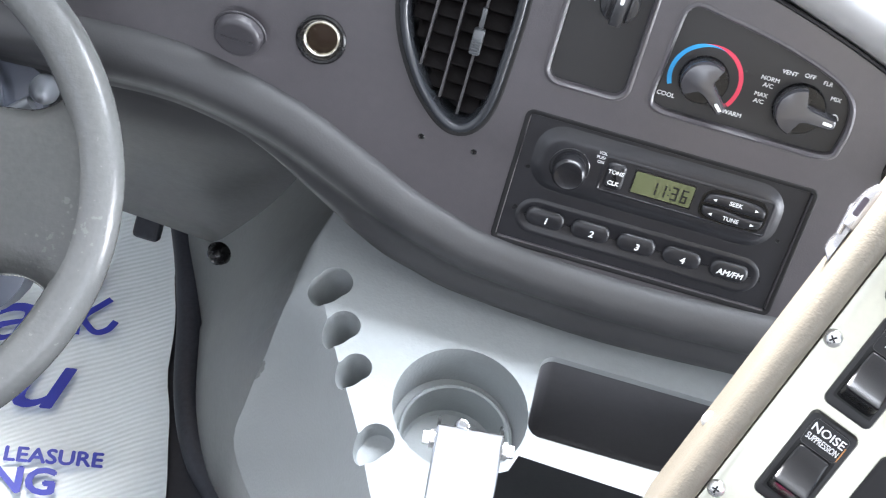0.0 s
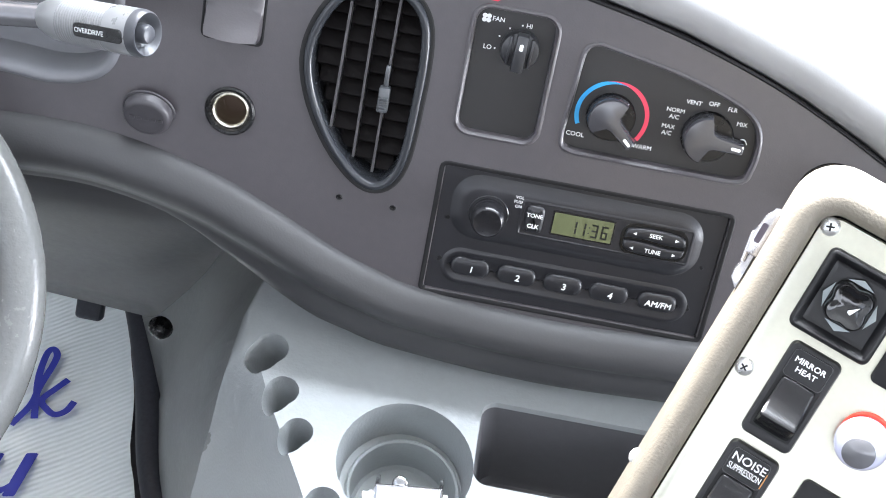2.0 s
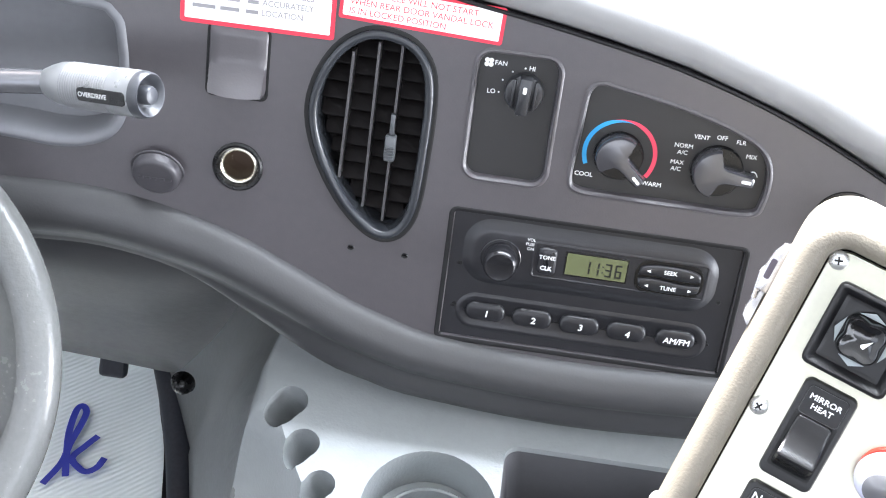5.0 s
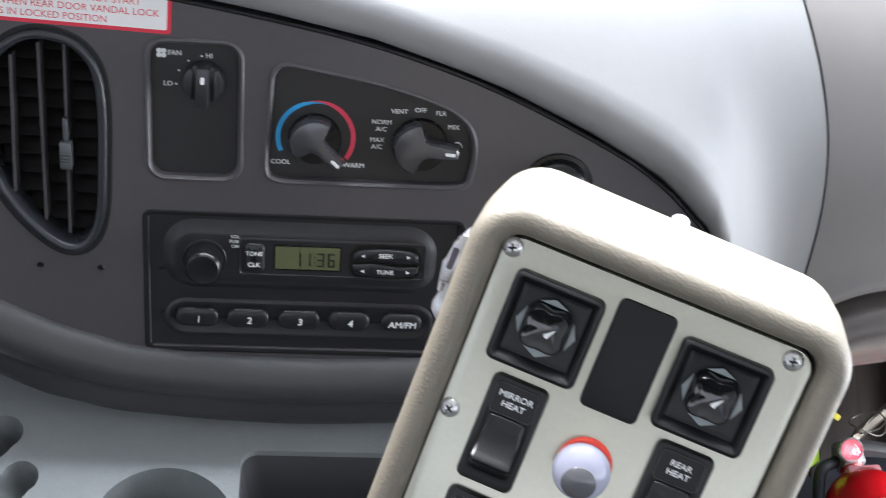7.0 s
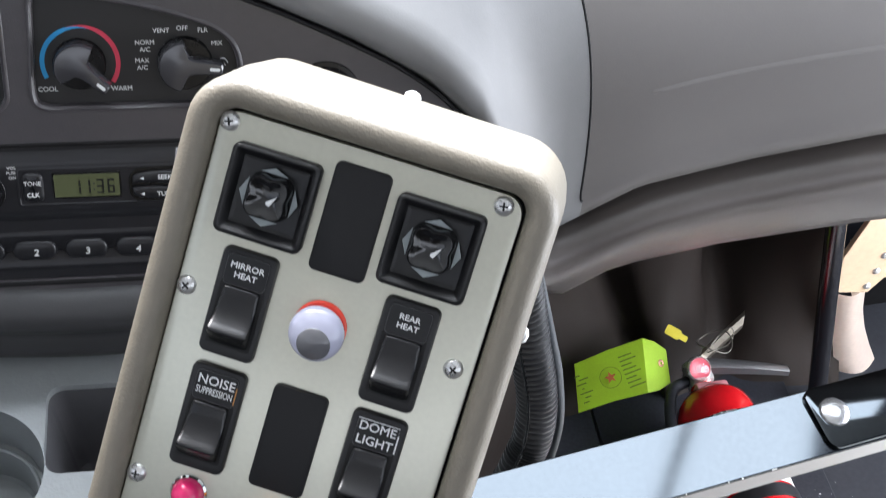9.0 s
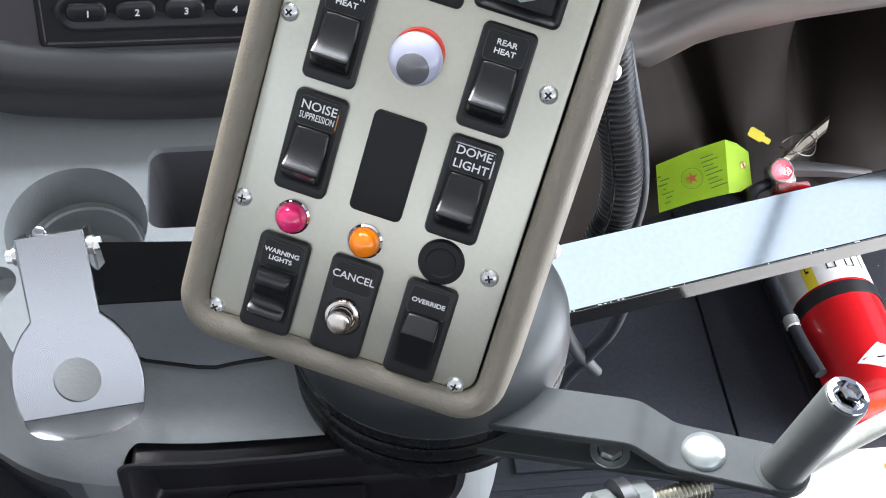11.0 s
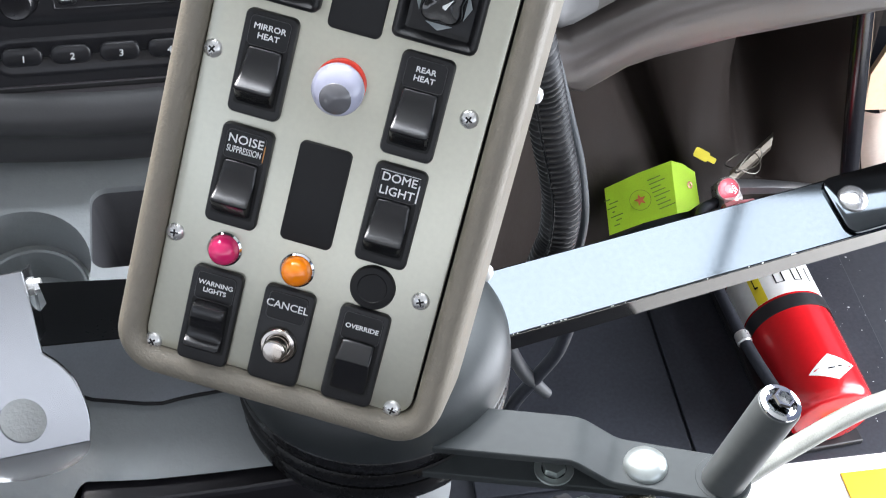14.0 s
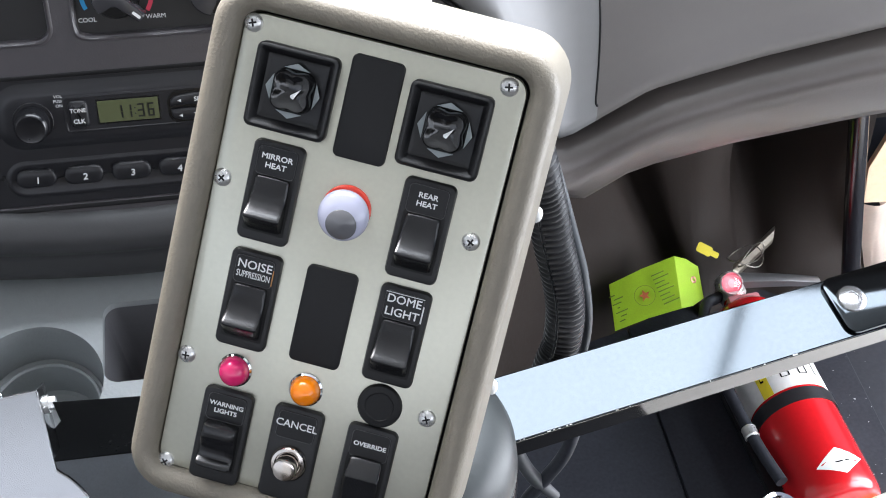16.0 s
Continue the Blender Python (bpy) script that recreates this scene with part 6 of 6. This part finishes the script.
lathe(bm, [(0.0082, 0), (0.0094, 0.002), (0.0087, 0.005), (0.0096, 0.008), (0.0087, 0.011), (0.0094, 0.014), (0.0082, 0.016)], at(0.0712, 0.0195, 0.146), 20)
part("ferrule", bm, STEEL, hose, "ribbed steel ferrule", smooth=40)
bm = bmesh.new()
box(bm, (-0.05, -0.062, 0.03), (0.05, -0.05, 0.33), 0.002)
part("bracket", bm, DARK_STEEL, ext, "black floor bracket")

# inspection tag, a folded card
TAG = mat("lime_card", (0.45, 0.68, 0.03), 0.55, vary=0.12, vary_scale=30)
tag = thing("inspection_tag", Matrix.Translation((0.6, 0.385, 0.36)), "lime green inspection tag tied to the extinguisher", "tag")
tinv = Matrix.Translation((-0.6, -0.385, -0.36))
bm = bmesh.new()
A0, A1, B0, B1_, C0, C1 = Vector((0.534, 0.417, 0.36)), Vector((0.531, 0.36, 0.33)), Vector((0.621, 0.423, 0.395)), Vector((0.618, 0.36, 0.36)), Vector((0.657, 0.428, 0.375)), Vector((0.657, 0.379, 0.345))
rows = []
for a, b in ((A0, A1), (A0.lerp(B0, 0.5) + Vector((0, 0, 0.003)), A1.lerp(B1_, 0.5) + Vector((0, 0, 0.003))), (B0, B1_), (B0.lerp(C0, 0.5), B1_.lerp(C1, 0.5)), (C0 + (C1 - C0) * 0.12, C1 - (C1 - C0) * 0.12)):
    rows.append([a.lerp(b, k / 4) for k in range(5)])
grid(bm, rows)
bmesh.ops.solidify(bm, geom=bm.faces[:], thickness=0.0006)
part("card", bm, TAG, tag, "folded lime green card", smooth=30, matrix=tinv)
nrm = (B0 - A0).cross(A1 - A0).normalized()
if nrm.z < 0:
    nrm = -nrm
ex = (B0 - A0).normalized()
ey = nrm.cross(ex)
TM = Matrix([[ex[i], ey[i], nrm[i], (A0.lerp(B1_, 0.5) + nrm * 0.0045)[i]] for i in range(3)] + [[0, 0, 0, 1]])
bm = arc((0, 0), 0.0135, 0.0142, 0, 360, 0)
part("emblem_ring", bm, mat("dark_green_print", (0.16, 0.28, 0.02), 0.6), tag, matrix=tinv @ TM)
star = [(0.0085 * (1 if k % 2 == 0 else 0.4) * math.sin(math.pi * k / 5), 0.0085 * (1 if k % 2 == 0 else 0.4) * math.cos(math.pi * k / 5)) for k in range(10)]
part("emblem_star", flat_poly(star, 0.0002), mat("red_brown_print", (0.4, 0.1, 0.03), 0.6), tag, "red-brown printed star", matrix=tinv @ TM)
for k in range(8):
    bm = bmesh.new()
    box(bm, (0.018, -0.022 + 0.006 * k, 0.0), (0.018 + 0.022 - 0.004 * (k % 3), -0.0206 + 0.006 * k, 0.0003))
    part("print_bar", bm, mat("dark_green_ink", (0.12, 0.2, 0.02), 0.6), tag, matrix=tinv @ TM)
for k in range(7):
    bm = bmesh.new()
    box(bm, (-0.044 + 0.0045 * (k % 2), -0.02 + 0.006 * k, 0.0), (-0.036 + 0.0045 * (k % 3), -0.0186 + 0.006 * k, 0.0003))
    part("print_bar", bm, bpy.data.materials["dark_green_ink"], tag, matrix=tinv @ TM)
bm = bmesh.new()
lathe(bm, [(0.005, 0.0006), (0.0035, 0.0012), (0.0024, 0.0008)], Matrix.Translation((0.645, 0.402, 0.368)) @ Matrix.Rotation(radians(35), 4, "X") @ Matrix.Rotation(radians(30), 4, "Y"), 20)
part("eyelet", bm, mat("copper_eyelet", (0.45, 0.22, 0.14), 0.4, metal=0.6), tag, "copper eyelet", matrix=tinv)
bm = bmesh.new()
slab(bm, rrect(0.021, 0.014, 0.003, 4, -0.004, 0), -0.0007, 0.0007, 0.0003)
slab(bm, rrect(0.012, 0.008, 0.002, 4, 0.011, 0), -0.0006, 0.0006, 0.0003)
tagged(part("plastic_seal", bm, mat("yellow_plastic", (0.55, 0.46, 0.02), 0.4), matrix=Matrix.Translation((0.672, 0.437, 0.385)) @ Matrix.Rotation(radians(35), 4, "X") @ Matrix.Rotation(radians(-33), 4, "Z")), "small yellow plastic seal on the extinguisher pin", "seal")

# ---- footwell and door side ----
FOOT = mat("brown_grey_trim", (0.033, 0.0235, 0.019), 0.75, grain=0.001, grain_scale=250, vary=0.2)
bm = bmesh.new()
line = spline([(a, b, 0) for a, b in ((0.3, 0.12), (0.35, 0.261), (0.42, 0.385), (0.49, 0.452), (0.545, 0.487), (0.575, 0.52), (0.593, 0.54), (0.612, 0.525), (0.635, 0.497), (0.668, 0.487), (0.694, 0.493), (0.716, 0.508), (0.735, 0.545), (0.75, 0.62), (0.77, 0.68), (0.792, 0.66), (0.815, 0.58), (0.845, 0.525), (0.885, 0.508), (0.93, 0.54))], 8)
rows = []
for p in line:
    row = []
    fold = max(0.0, 1 - abs(p[0] - 0.593) / 0.1)
    gap = max(0.0, 1 - abs(p[0] - 0.835) / 0.08)
    for k in range(15):
        z = 0.27 + 0.055 * k
        row.append((p[0] + (0.22 * gap * gap * (3 - 2 * gap) - 0.45 * fold * fold * (3 - 2 * fold)) * (z - 0.41), 0.5 + (p[1] - 0.5) * (1 - max(0.0, min(1.0, (p[0] - 0.66) / 0.09)) * (1 - max(0.1, min(1.0, (z - 0.28) / 0.16)))) + 0.06 * (z - 0.27) - 0.55 * max(0.0, 0.4 - z) + 0.006 * math.sin(9 * z + 14 * p[0]), z))
    rows.append(row)
grid(bm, rows)
bmesh.ops.solidify(bm, geom=bm.faces[:], thickness=0.004)
tagged(part("footwell_trim", bm, FOOT, smooth=60), "dark brown-grey folded lining of the footwell", "trim", "", "structure")
bm = bmesh.new()
tube(bm, [(0.8835, 0.4, 0.27), (0.8445, 0.4, 0.475), (0.8185, 0.4, 0.618), (0.748, 0.4, 1.0)], 0.0125, 24)
tagged(part("grab_pole", bm, mat("black_gloss_tube", (0.008, 0.008, 0.01), 0.2), smooth=60), "glossy black upright pole beside the door", "pole")
# folding door's edge: tan hinge plate with rivets over a pale curved post
door = thing("entrance_door", Matrix.Translation((0.94, 0.46, 0.46)), "tan painted riveted edge of the folding entrance door", "door")
HINGE = Matrix(((1, 0, 0, 0), (0, 0, -1, 0), (0, 1, 0, 0), (0, 0, 0, 1)))
bm = bmesh.new()
slab(bm, [(-0.038, 0.091), (0.1, 0.098), (0.1, 0.03), (0.012, -0.012), (-0.004, -0.037), (-0.049, -0.034), (-0.056, 0.027)], -0.004, 0.004, 0.001, HINGE)
part("plate", bm, mat("tan_paint", (0.62, 0.46, 0.31), 0.4, vary=0.12), door, "tan painted plate")
for x, z in ((0.001, 0.029), (-0.003, 0.002), (-0.008, -0.025)):
    bm = bmesh.new()
    lathe(bm, [(0.0055, 0), (0.005, 0.0016), (0.003, 0.003), (0, 0.0034)], HINGE @ at(x, z, 0.004), 18)
    part("rivet", bm, STEEL, door, "domed rivet", smooth=50)
bm = bmesh.new()
rows = []
for k in range(15):
    z = 0.425 - 0.0125 * k
    left = interp(-z, [(-0.425, 0.892), (-0.35, 0.906), (-0.286, 0.926), (-0.25, 0.955)])
    right = interp(-z, [(-0.425, 0.942), (-0.373, 0.952), (-0.337, 0.965), (-0.292, 0.987), (-0.25, 1.012)])
    rows.append([(left + (right - left) * j / 8, 0.455 + 0.02 * (j / 8) ** 2 - 0.01 * math.sin(j / 8 * math.pi), z) for j in range(9)] + [(right + 0.01, 0.56, z)])
grid(bm, rows)
bmesh.ops.solidify(bm, geom=bm.faces[:], thickness=0.006)
tagged(part("door_post_trim", bm, mat("cream_trim", (0.74, 0.63, 0.55), 0.45, vary=0.08), smooth=60), "cream curved door post trim", "trim", "", "structure")
bm = bmesh.new()
grid(bm, [[(1.0 + 0.03 * math.sin(k * 0.5), 0.58, 0.2 + 0.06 * k), (1.2, 0.6, 0.2 + 0.06 * k)] for k in range(9)])
bmesh.ops.solidify(bm, geom=bm.faces[:], thickness=0.01)
tagged(part("door_seal", bm, BLACK_MATT, smooth=60), "black rubber seal beside the door post", "trim", "", "structure")
# raised rubber mat and its seams
bm = bmesh.new()
box(bm, (0.30, 0.02, 0.2705), (0.566, 0.56, 0.275), 0.0015)
tagged(part("floor_mat", bm, RUBBER), "smooth black rubber mat beside the engine cover", "floor mat")
bm = bmesh.new()
box(bm, (0.569, 0.02, 0.2705), (0.85, 0.56, 0.2755), 0.0015)
tagged(part("floor_mat", bm, RUBBER), "smooth black rubber mat under the extinguisher", "floor mat")
bm = bmesh.new()
box(bm, (0.25, -0.5, 0.2705), (0.603, 0.015, 0.274), 0.001)
mat_r = tagged(part("ribbed_mat", bm, RUBBER), "black ribbed rubber mat by the step", "floor mat")
for k in range(30):
    bm = bmesh.new()
    box(bm, (0.252, -0.49 + 0.0168 * k, 0.2738), (0.601, -0.481 + 0.0168 * k, 0.2766), 0.001, 1)
    part("rib", bm, RUBBER, mat_r)
bm = bmesh.new()
box(bm, (0.605, -0.75, 0.2705), (1.3, 0.05, 0.2745), 0.001)
step = tagged(part("step_tread", bm, mat("white_step_plate", (0.82, 0.81, 0.78), 0.5)), "white step plate in bright daylight", "step")
bm = bmesh.new()
box(bm, (0.73, -0.055, 0.2745), (0.9, -0.002, 0.2765), 0.0005)
part("yellow_edge", bm, bpy.data.materials["yellow_paint"], step, "yellow-orange warning strip")
verts, quads = [], []
for k in range(60):
    x, y, r = 0.79 + 0.09 * random.random(), -0.02 + 0.4 * random.random(), 0.0004 + 0.0011 * random.random() ** 3
    a0 = random.random() * 3
    verts += [(x + r * math.cos(a0 + a) * (1.6 if a < 1 else 0.9), y + r * math.sin(a0 + a), 0.2763) for a in (0, 1.57, 3.14, 4.71)]
    quads.append(tuple(range(4 * k, 4 * k + 4)))
me = bpy.data.meshes.new("grit")
me.from_pydata(verts, [], quads)
me.materials.append(mat("grit_grey", (0.42, 0.42, 0.42), 0.7))
tagged(new("grit", me), "white flecks of grit scattered on the rubber floor", "grit", "", "stuff")

# ---- driver's side ----
paper = thing("paper_floor_mat", Matrix.Translation((-0.6, 0.2, 0.2715)), "white paper floor mat with blue lettering", "paper mat")
pinv = Matrix.Translation((0.6, -0.2, -0.2715))
PAPER = mat("white_paper", (0.74, 0.81, 0.82), 0.7, vary=0.04)
pn = PAPER.node_tree
wave = pn.nodes.new("ShaderNodeTexWave")
wave.inputs["Scale"].default_value = 45.0
wave.inputs["Distortion"].default_value = 0.6
wmap = pn.nodes.new("ShaderNodeMapping")
wmap.inputs["Rotation"].default_value = (0, 0, radians(48))
wtc = pn.nodes.new("ShaderNodeTexCoord")
wbump = pn.nodes.new("ShaderNodeBump")
wbump.inputs["Strength"].default_value = 0.28
wbump.inputs["Distance"].default_value = 0.002
pn.links.new(wtc.outputs["Object"], wmap.inputs["Vector"])
pn.links.new(wmap.outputs["Vector"], wave.inputs["Vector"])
pn.links.new(wave.outputs["Fac"], wbump.inputs["Height"])
pn.links.new(wbump.outputs["Normal"], pn.nodes["Principled BSDF"].inputs["Normal"])
bm = bmesh.new()
edge_r = [(-0.515, 0.62), (-0.5, 0.535), (-0.478, 0.46), (-0.455, 0.40), (-0.446, 0.365), (-0.432, 0.30), (-0.41, 0.25), (-0.395, 0.2), (-0.375, 0.14), (-0.35, 0.02), (-0.34, -0.15)]
rows = []
for k in range(31):
    f = k / 30
    y = 0.62 - 0.77 * f
    xr = float(np.interp(-y, [-p[1] for p in edge_r], [p[0] for p in edge_r]))
    rows.append([(-0.95 + (xr + 0.95) * j / 40, y, 0.2755 + 0.0025 * (1 + math.sin(3 * j / 4 + 9 * f)) * (0.3 + f) + 0.002 * math.sin(21 * f + j * 0.2)) for j in range(41)])
grid(bm, rows)
part("sheet", bm, PAPER, paper, "crumpled white ribbed paper", smooth=60, matrix=pinv)
INK = mat("blue_ink", (0.02, 0.035, 0.34), 0.6)
ZP = 0.2865
for word, size, x, y, turn, shear, bold in (("a", 0.14, -0.648, 0.318, 14, 0.35, 0.0012), ("u", 0.14, -0.578, 0.234, 14, 0.35, 0.0012), ("LEASURE", 0.029, -0.511, 0.134, 14, 0.0, 0.0009), ("NG", 0.05, -0.53, 0.092, 14, 0.0, 0.0018)):
    letters("lettering", word, size, (x + 0.6, y - 0.2, ZP - 0.2715), paper, INK, turn=turn, shear=shear, bold=bold)
# handwritten letter as two brush strokes
for line, lift in (([(-0.583, 0.302), (-0.571, 0.338), (-0.570, 0.371), (-0.566, 0.412), (-0.567, 0.429), (-0.575, 0.437), (-0.58, 0.426), (-0.577, 0.387), (-0.567, 0.347), (-0.559, 0.318)], 0.0), ([(-0.539, 0.39), (-0.549, 0.372), (-0.56, 0.349), (-0.548, 0.335), (-0.536, 0.33), (-0.525, 0.339), (-0.52, 0.356)], 0.0006)):
    p = spline([(a + 0.6, b - 0.2, ZP - 0.2715 + lift + 0.0004 * i / len(line)) for i, (a, b) in enumerate(line)], 8)
    verts, quads = [], []
    for i, q in enumerate(p):
        d = (p[min(i + 1, len(p) - 1)] - p[max(i - 1, 0)]).normalized()
        side = Vector((-d.y, d.x, 0)) * 0.0045
        verts += [q + side, q - side]
        if i:
            quads.append((2 * i - 2, 2 * i - 1, 2 * i + 1, 2 * i))
    me = bpy.data.meshes.new("brush_stroke")
    me.from_pydata(verts, [], quads)
    bm = bmesh.new()
    bm.from_mesh(me)
    part("brush_stroke", bm, INK, paper, "blue brush stroke")
# black edge trim between floor and engine cover
bm = bmesh.new()
tube(bm, spline([(-0.52, 0.6, 0.29), (-0.475, 0.5, 0.292), (-0.433, 0.39, 0.294), (-0.395, 0.27, 0.294), (-0.355, 0.19, 0.292), (-0.31, 0.14, 0.29), (-0.24, 0.06, 0.288), (-0.15, 0.0, 0.286)], 8), 0.018, 14)
tagged(part("edge_trim", bm, RUBBER, smooth=60), "black rubber edge trim along the engine cover", "trim", "", "structure")
# steering wheel
ctr = Vector((-0.556, -0.15, 0.962))
nrm = Vector((0.2, -0.7, 0.68)).normalized()
WM = Matrix.Translation(ctr) @ nrm.to_track_quat("Z", "Y").to_matrix().to_4x4()
wheel = thing("steering_wheel", WM, "worn grey leather steering wheel", "steering wheel")
LEATHER = mat("worn_grey_leather", (0.115, 0.117, 0.115), 0.25, grain=0.0008, grain_scale=300, bump=0.35, vary=0.1, vary_scale=9)
bm = bmesh.new()
tube(bm, [(0.1835 * math.cos(a), 0.1835 * math.sin(a), 0) for a in [2 * math.pi * k / 96 for k in range(96)]], 0.0172, 20, True)
part("rim", bm, LEATHER, wheel, "worn grey rim", smooth=60)
for side in (1, -1):
    bm = bmesh.new()
    rows = []
    for k in range(29):
        f = k / 28
        x = 0.04 + 0.141 * f
        flare = max(0.0, (x - 0.128) / 0.05)
        top = 0.054 + 0.004 * (1 - f) + 0.05 * min(1.0, flare) ** 2.2
        low = -0.06 - 0.004 * (1 - f) - 0.052 * min(1.0, flare) ** 2.2
        mid, half = (top + low) / 2, (top - low) / 2
        rows.append([(side * min(x, (0.186 ** 2 - min(0.18, mid + half * s) ** 2) ** 0.5), mid + half * s, -0.012 + (0.021 + 0.003 * f) * max(0.0, 1 - abs(s) ** 5) ** 0.5) for s in (-1, -0.985, -0.95, -0.88, -0.75, -0.5, -0.2, 0.2, 0.5, 0.75, 0.88, 0.95, 0.985, 1)])
    grid(bm, rows)
    bmesh.ops.solidify(bm, geom=bm.faces[:], thickness=0.006)
    part("spoke", bm, LEATHER, wheel, "grey padded spoke", smooth=60)
bm = bmesh.new()
lathe(bm, [(0.07, -0.03), (0.068, -0.005), (0.06, 0.009), (0.04, 0.016), (0, 0.018)], None, 48)
part("hub", bm, LEATHER, wheel, "grey centre pad", smooth=50)
# column shroud and its stalk behind the wheel
shroud = thing("steering_column", WM, "grey-blue steering column shroud with a stalk", "steering column")
bm = bmesh.new()
rings(bm, [(rrect(0.19, 0.15, 0.04, 6, 0, 0.01), -0.055), (rrect(0.215, 0.18, 0.045, 6, 0, 0.012), -0.062), (rrect(0.222, 0.19, 0.045, 6, 0, 0.014), -0.085), (rrect(0.226, 0.194, 0.045, 6, 0, 0.014), -0.088), (rrect(0.262, 0.236, 0.05, 6, 0, 0.014), -0.1), (rrect(0.268, 0.24, 0.05, 6, 0, 0.014), -0.16)], True, True)
part("shroud", bm, mat("blue_grey_shroud", (0.07, 0.078, 0.1), 0.35, grain=0.0005), shroud, smooth=50)
bm = bmesh.new()
tube(bm, spline([(0.06, 0.02, -0.07), (0.1, 0.045, -0.06), (0.128, 0.062, -0.05)], 5), 0.006, 14)
lathe(bm, [(0.0, -0.022), (0.0105, -0.022), (0.0112, -0.014), (0.004, 0.006), (0, 0.008)], Matrix.Translation((0.135, 0.068, -0.046)) @ Matrix.Rotation(radians(20), 4, "X"), 20)
part("stalk", bm, mat("silver_stalk", (0.2, 0.21, 0.23), 0.3, metal=0.4), shroud, "silver-tipped stalk", smooth=50)
# gear lever with its end knob
S0, S1, S2 = Vector((-0.6, -0.02, 1.105)), Vector((-0.3798, -0.0163, 1.1331)), Vector((-0.3034, -0.0456, 1.1544))
stalk = thing("gear_lever", Matrix.Translation(S1), "grey column gear lever with a ribbed knob", "gear lever")
sinv = Matrix.Translation(-S1)
bm = bmesh.new()
tube(bm, [S0, S0.lerp(S1, 0.5), S1], 0.0085, 16)
part("rod", bm, mat("dark_rod", (0.16, 0.16, 0.17), 0.25, metal=0.5), stalk, "dark metal rod", smooth=60, matrix=sinv)
KM = Matrix.Translation(S1) @ (S2 - S1).to_track_quat("Z", "Y").to_matrix().to_4x4() @ Matrix.Diagonal((0.87, 0.87, 1.13, 1.0))
bm = bmesh.new()
lathe(bm, [(0.009, -0.006), (0.0135, 0.002), (0.0165, 0.009), (0.0172, 0.016), (0.0172, 0.05), (0.0178, 0.052), (0.0178, 0.068)], KM, 48)
part("knob", bm, mat("grey_knob", (0.25, 0.255, 0.26), 0.28, metal=0.4, vary=0.04), stalk, "grey plastic knob", smooth=40, matrix=sinv)
bm = bmesh.new()
lathe(bm, [(0.0178, 0.0678), (0.0178, 0.0695), (0.0171, 0.0728), (0.0158, 0.0742), (0.0146, 0.0738), (0.011, 0.069), (0.0088, 0.0672), (0.006, 0.067)], KM, 48)
part("end_ring", bm, mat("dark_end_ring", (0.04, 0.042, 0.048), 0.38), stalk, "dark dished end ring", smooth=50, matrix=sinv)
bm = bmesh.new()
lathe(bm, [(0.0072, 0.0665), (0.0072, 0.0735), (0.006, 0.0752), (0.0035, 0.0758), (0, 0.0758)], KM, 32)
part("end_button", bm, mat("button_grey", (0.04, 0.042, 0.048), 0.35), stalk, "round end button", smooth=40, matrix=sinv)
bm = bmesh.new()
for k in range(20):
    lathe(bm, [(0.0172, 0.016 + 0.0018 * k), (0.0175, 0.0164 + 0.0018 * k), (0.0175, 0.017 + 0.0018 * k), (0.0172, 0.0174 + 0.0018 * k)], KM, 40)
part("ribs", bm, mat("dark_knob_ribs", (0.17, 0.172, 0.176), 0.35), stalk, "fine ribs", matrix=sinv)
# dark legend strip that faces the driver
to_eye = (Vector((-0.1, -0.75, 1.65)) - S1).normalized()
ax = (S2 - S1).normalized()
out = (to_eye - ax * to_eye.dot(ax)).normalized()
out = (out * 0.96 + Vector((0, -0.3, -0.45)).normalized() * 0.32).normalized()
out = (out - ax * out.dot(ax)).normalized()
LM = Matrix([[ax[i], out.cross(ax)[i], out[i], (S1 + ax * 0.05 + out * 0.0144)[i]] for i in range(3)] + [[0, 0, 0, 1]])
bm = bmesh.new()
slab(bm, rrect(0.04, 0.0092, 0.003, 4, 0.0055, 0), 0.0, 0.0016, 0.0004)
part("legend_strip", bm, BLACK, stalk, "dark legend strip", matrix=sinv @ LM)
letters("lettering", "OVERDRIVE", 0.0046, (0, 0, 0), stalk, bold=0.00006).matrix_basis = sinv @ LM @ at(-0.001, 0, 0.0018)

# pedal and a push clip under the knee panel
bm = bmesh.new()
box(bm, (-0.014, -0.012, -0.022), (0.014, 0.004, 0.03), 0.005, 3)
ped = tagged(part("brake_pedal", bm, RUBBER, matrix=Matrix.Translation((-0.434, 0.2, 0.648)) @ Matrix.Rotation(radians(-35), 4, "X")), "black rubber brake pedal under the knee panel", "pedal")
bm = bmesh.new()
box(bm, (-0.008, 0.0, -0.006), (0.008, 0.012, 0.26), 0.002)
part("pedal_arm", bm, DARK_STEEL, ped, "black pedal arm")
bm = bmesh.new()
lathe(bm, [(0.0, 0.0), (0.011, 0.0), (0.012, 0.003), (0.009, 0.01), (0.005, 0.014), (0, 0.015)], Matrix.Rotation(radians(70), 4, "X"), 20)
tagged(part("push_clip", bm, BLACK, smooth=50, matrix=Matrix.Translation((-0.344, 0.13, 0.70))), "black plastic push clip beside the knee panel", "clip")
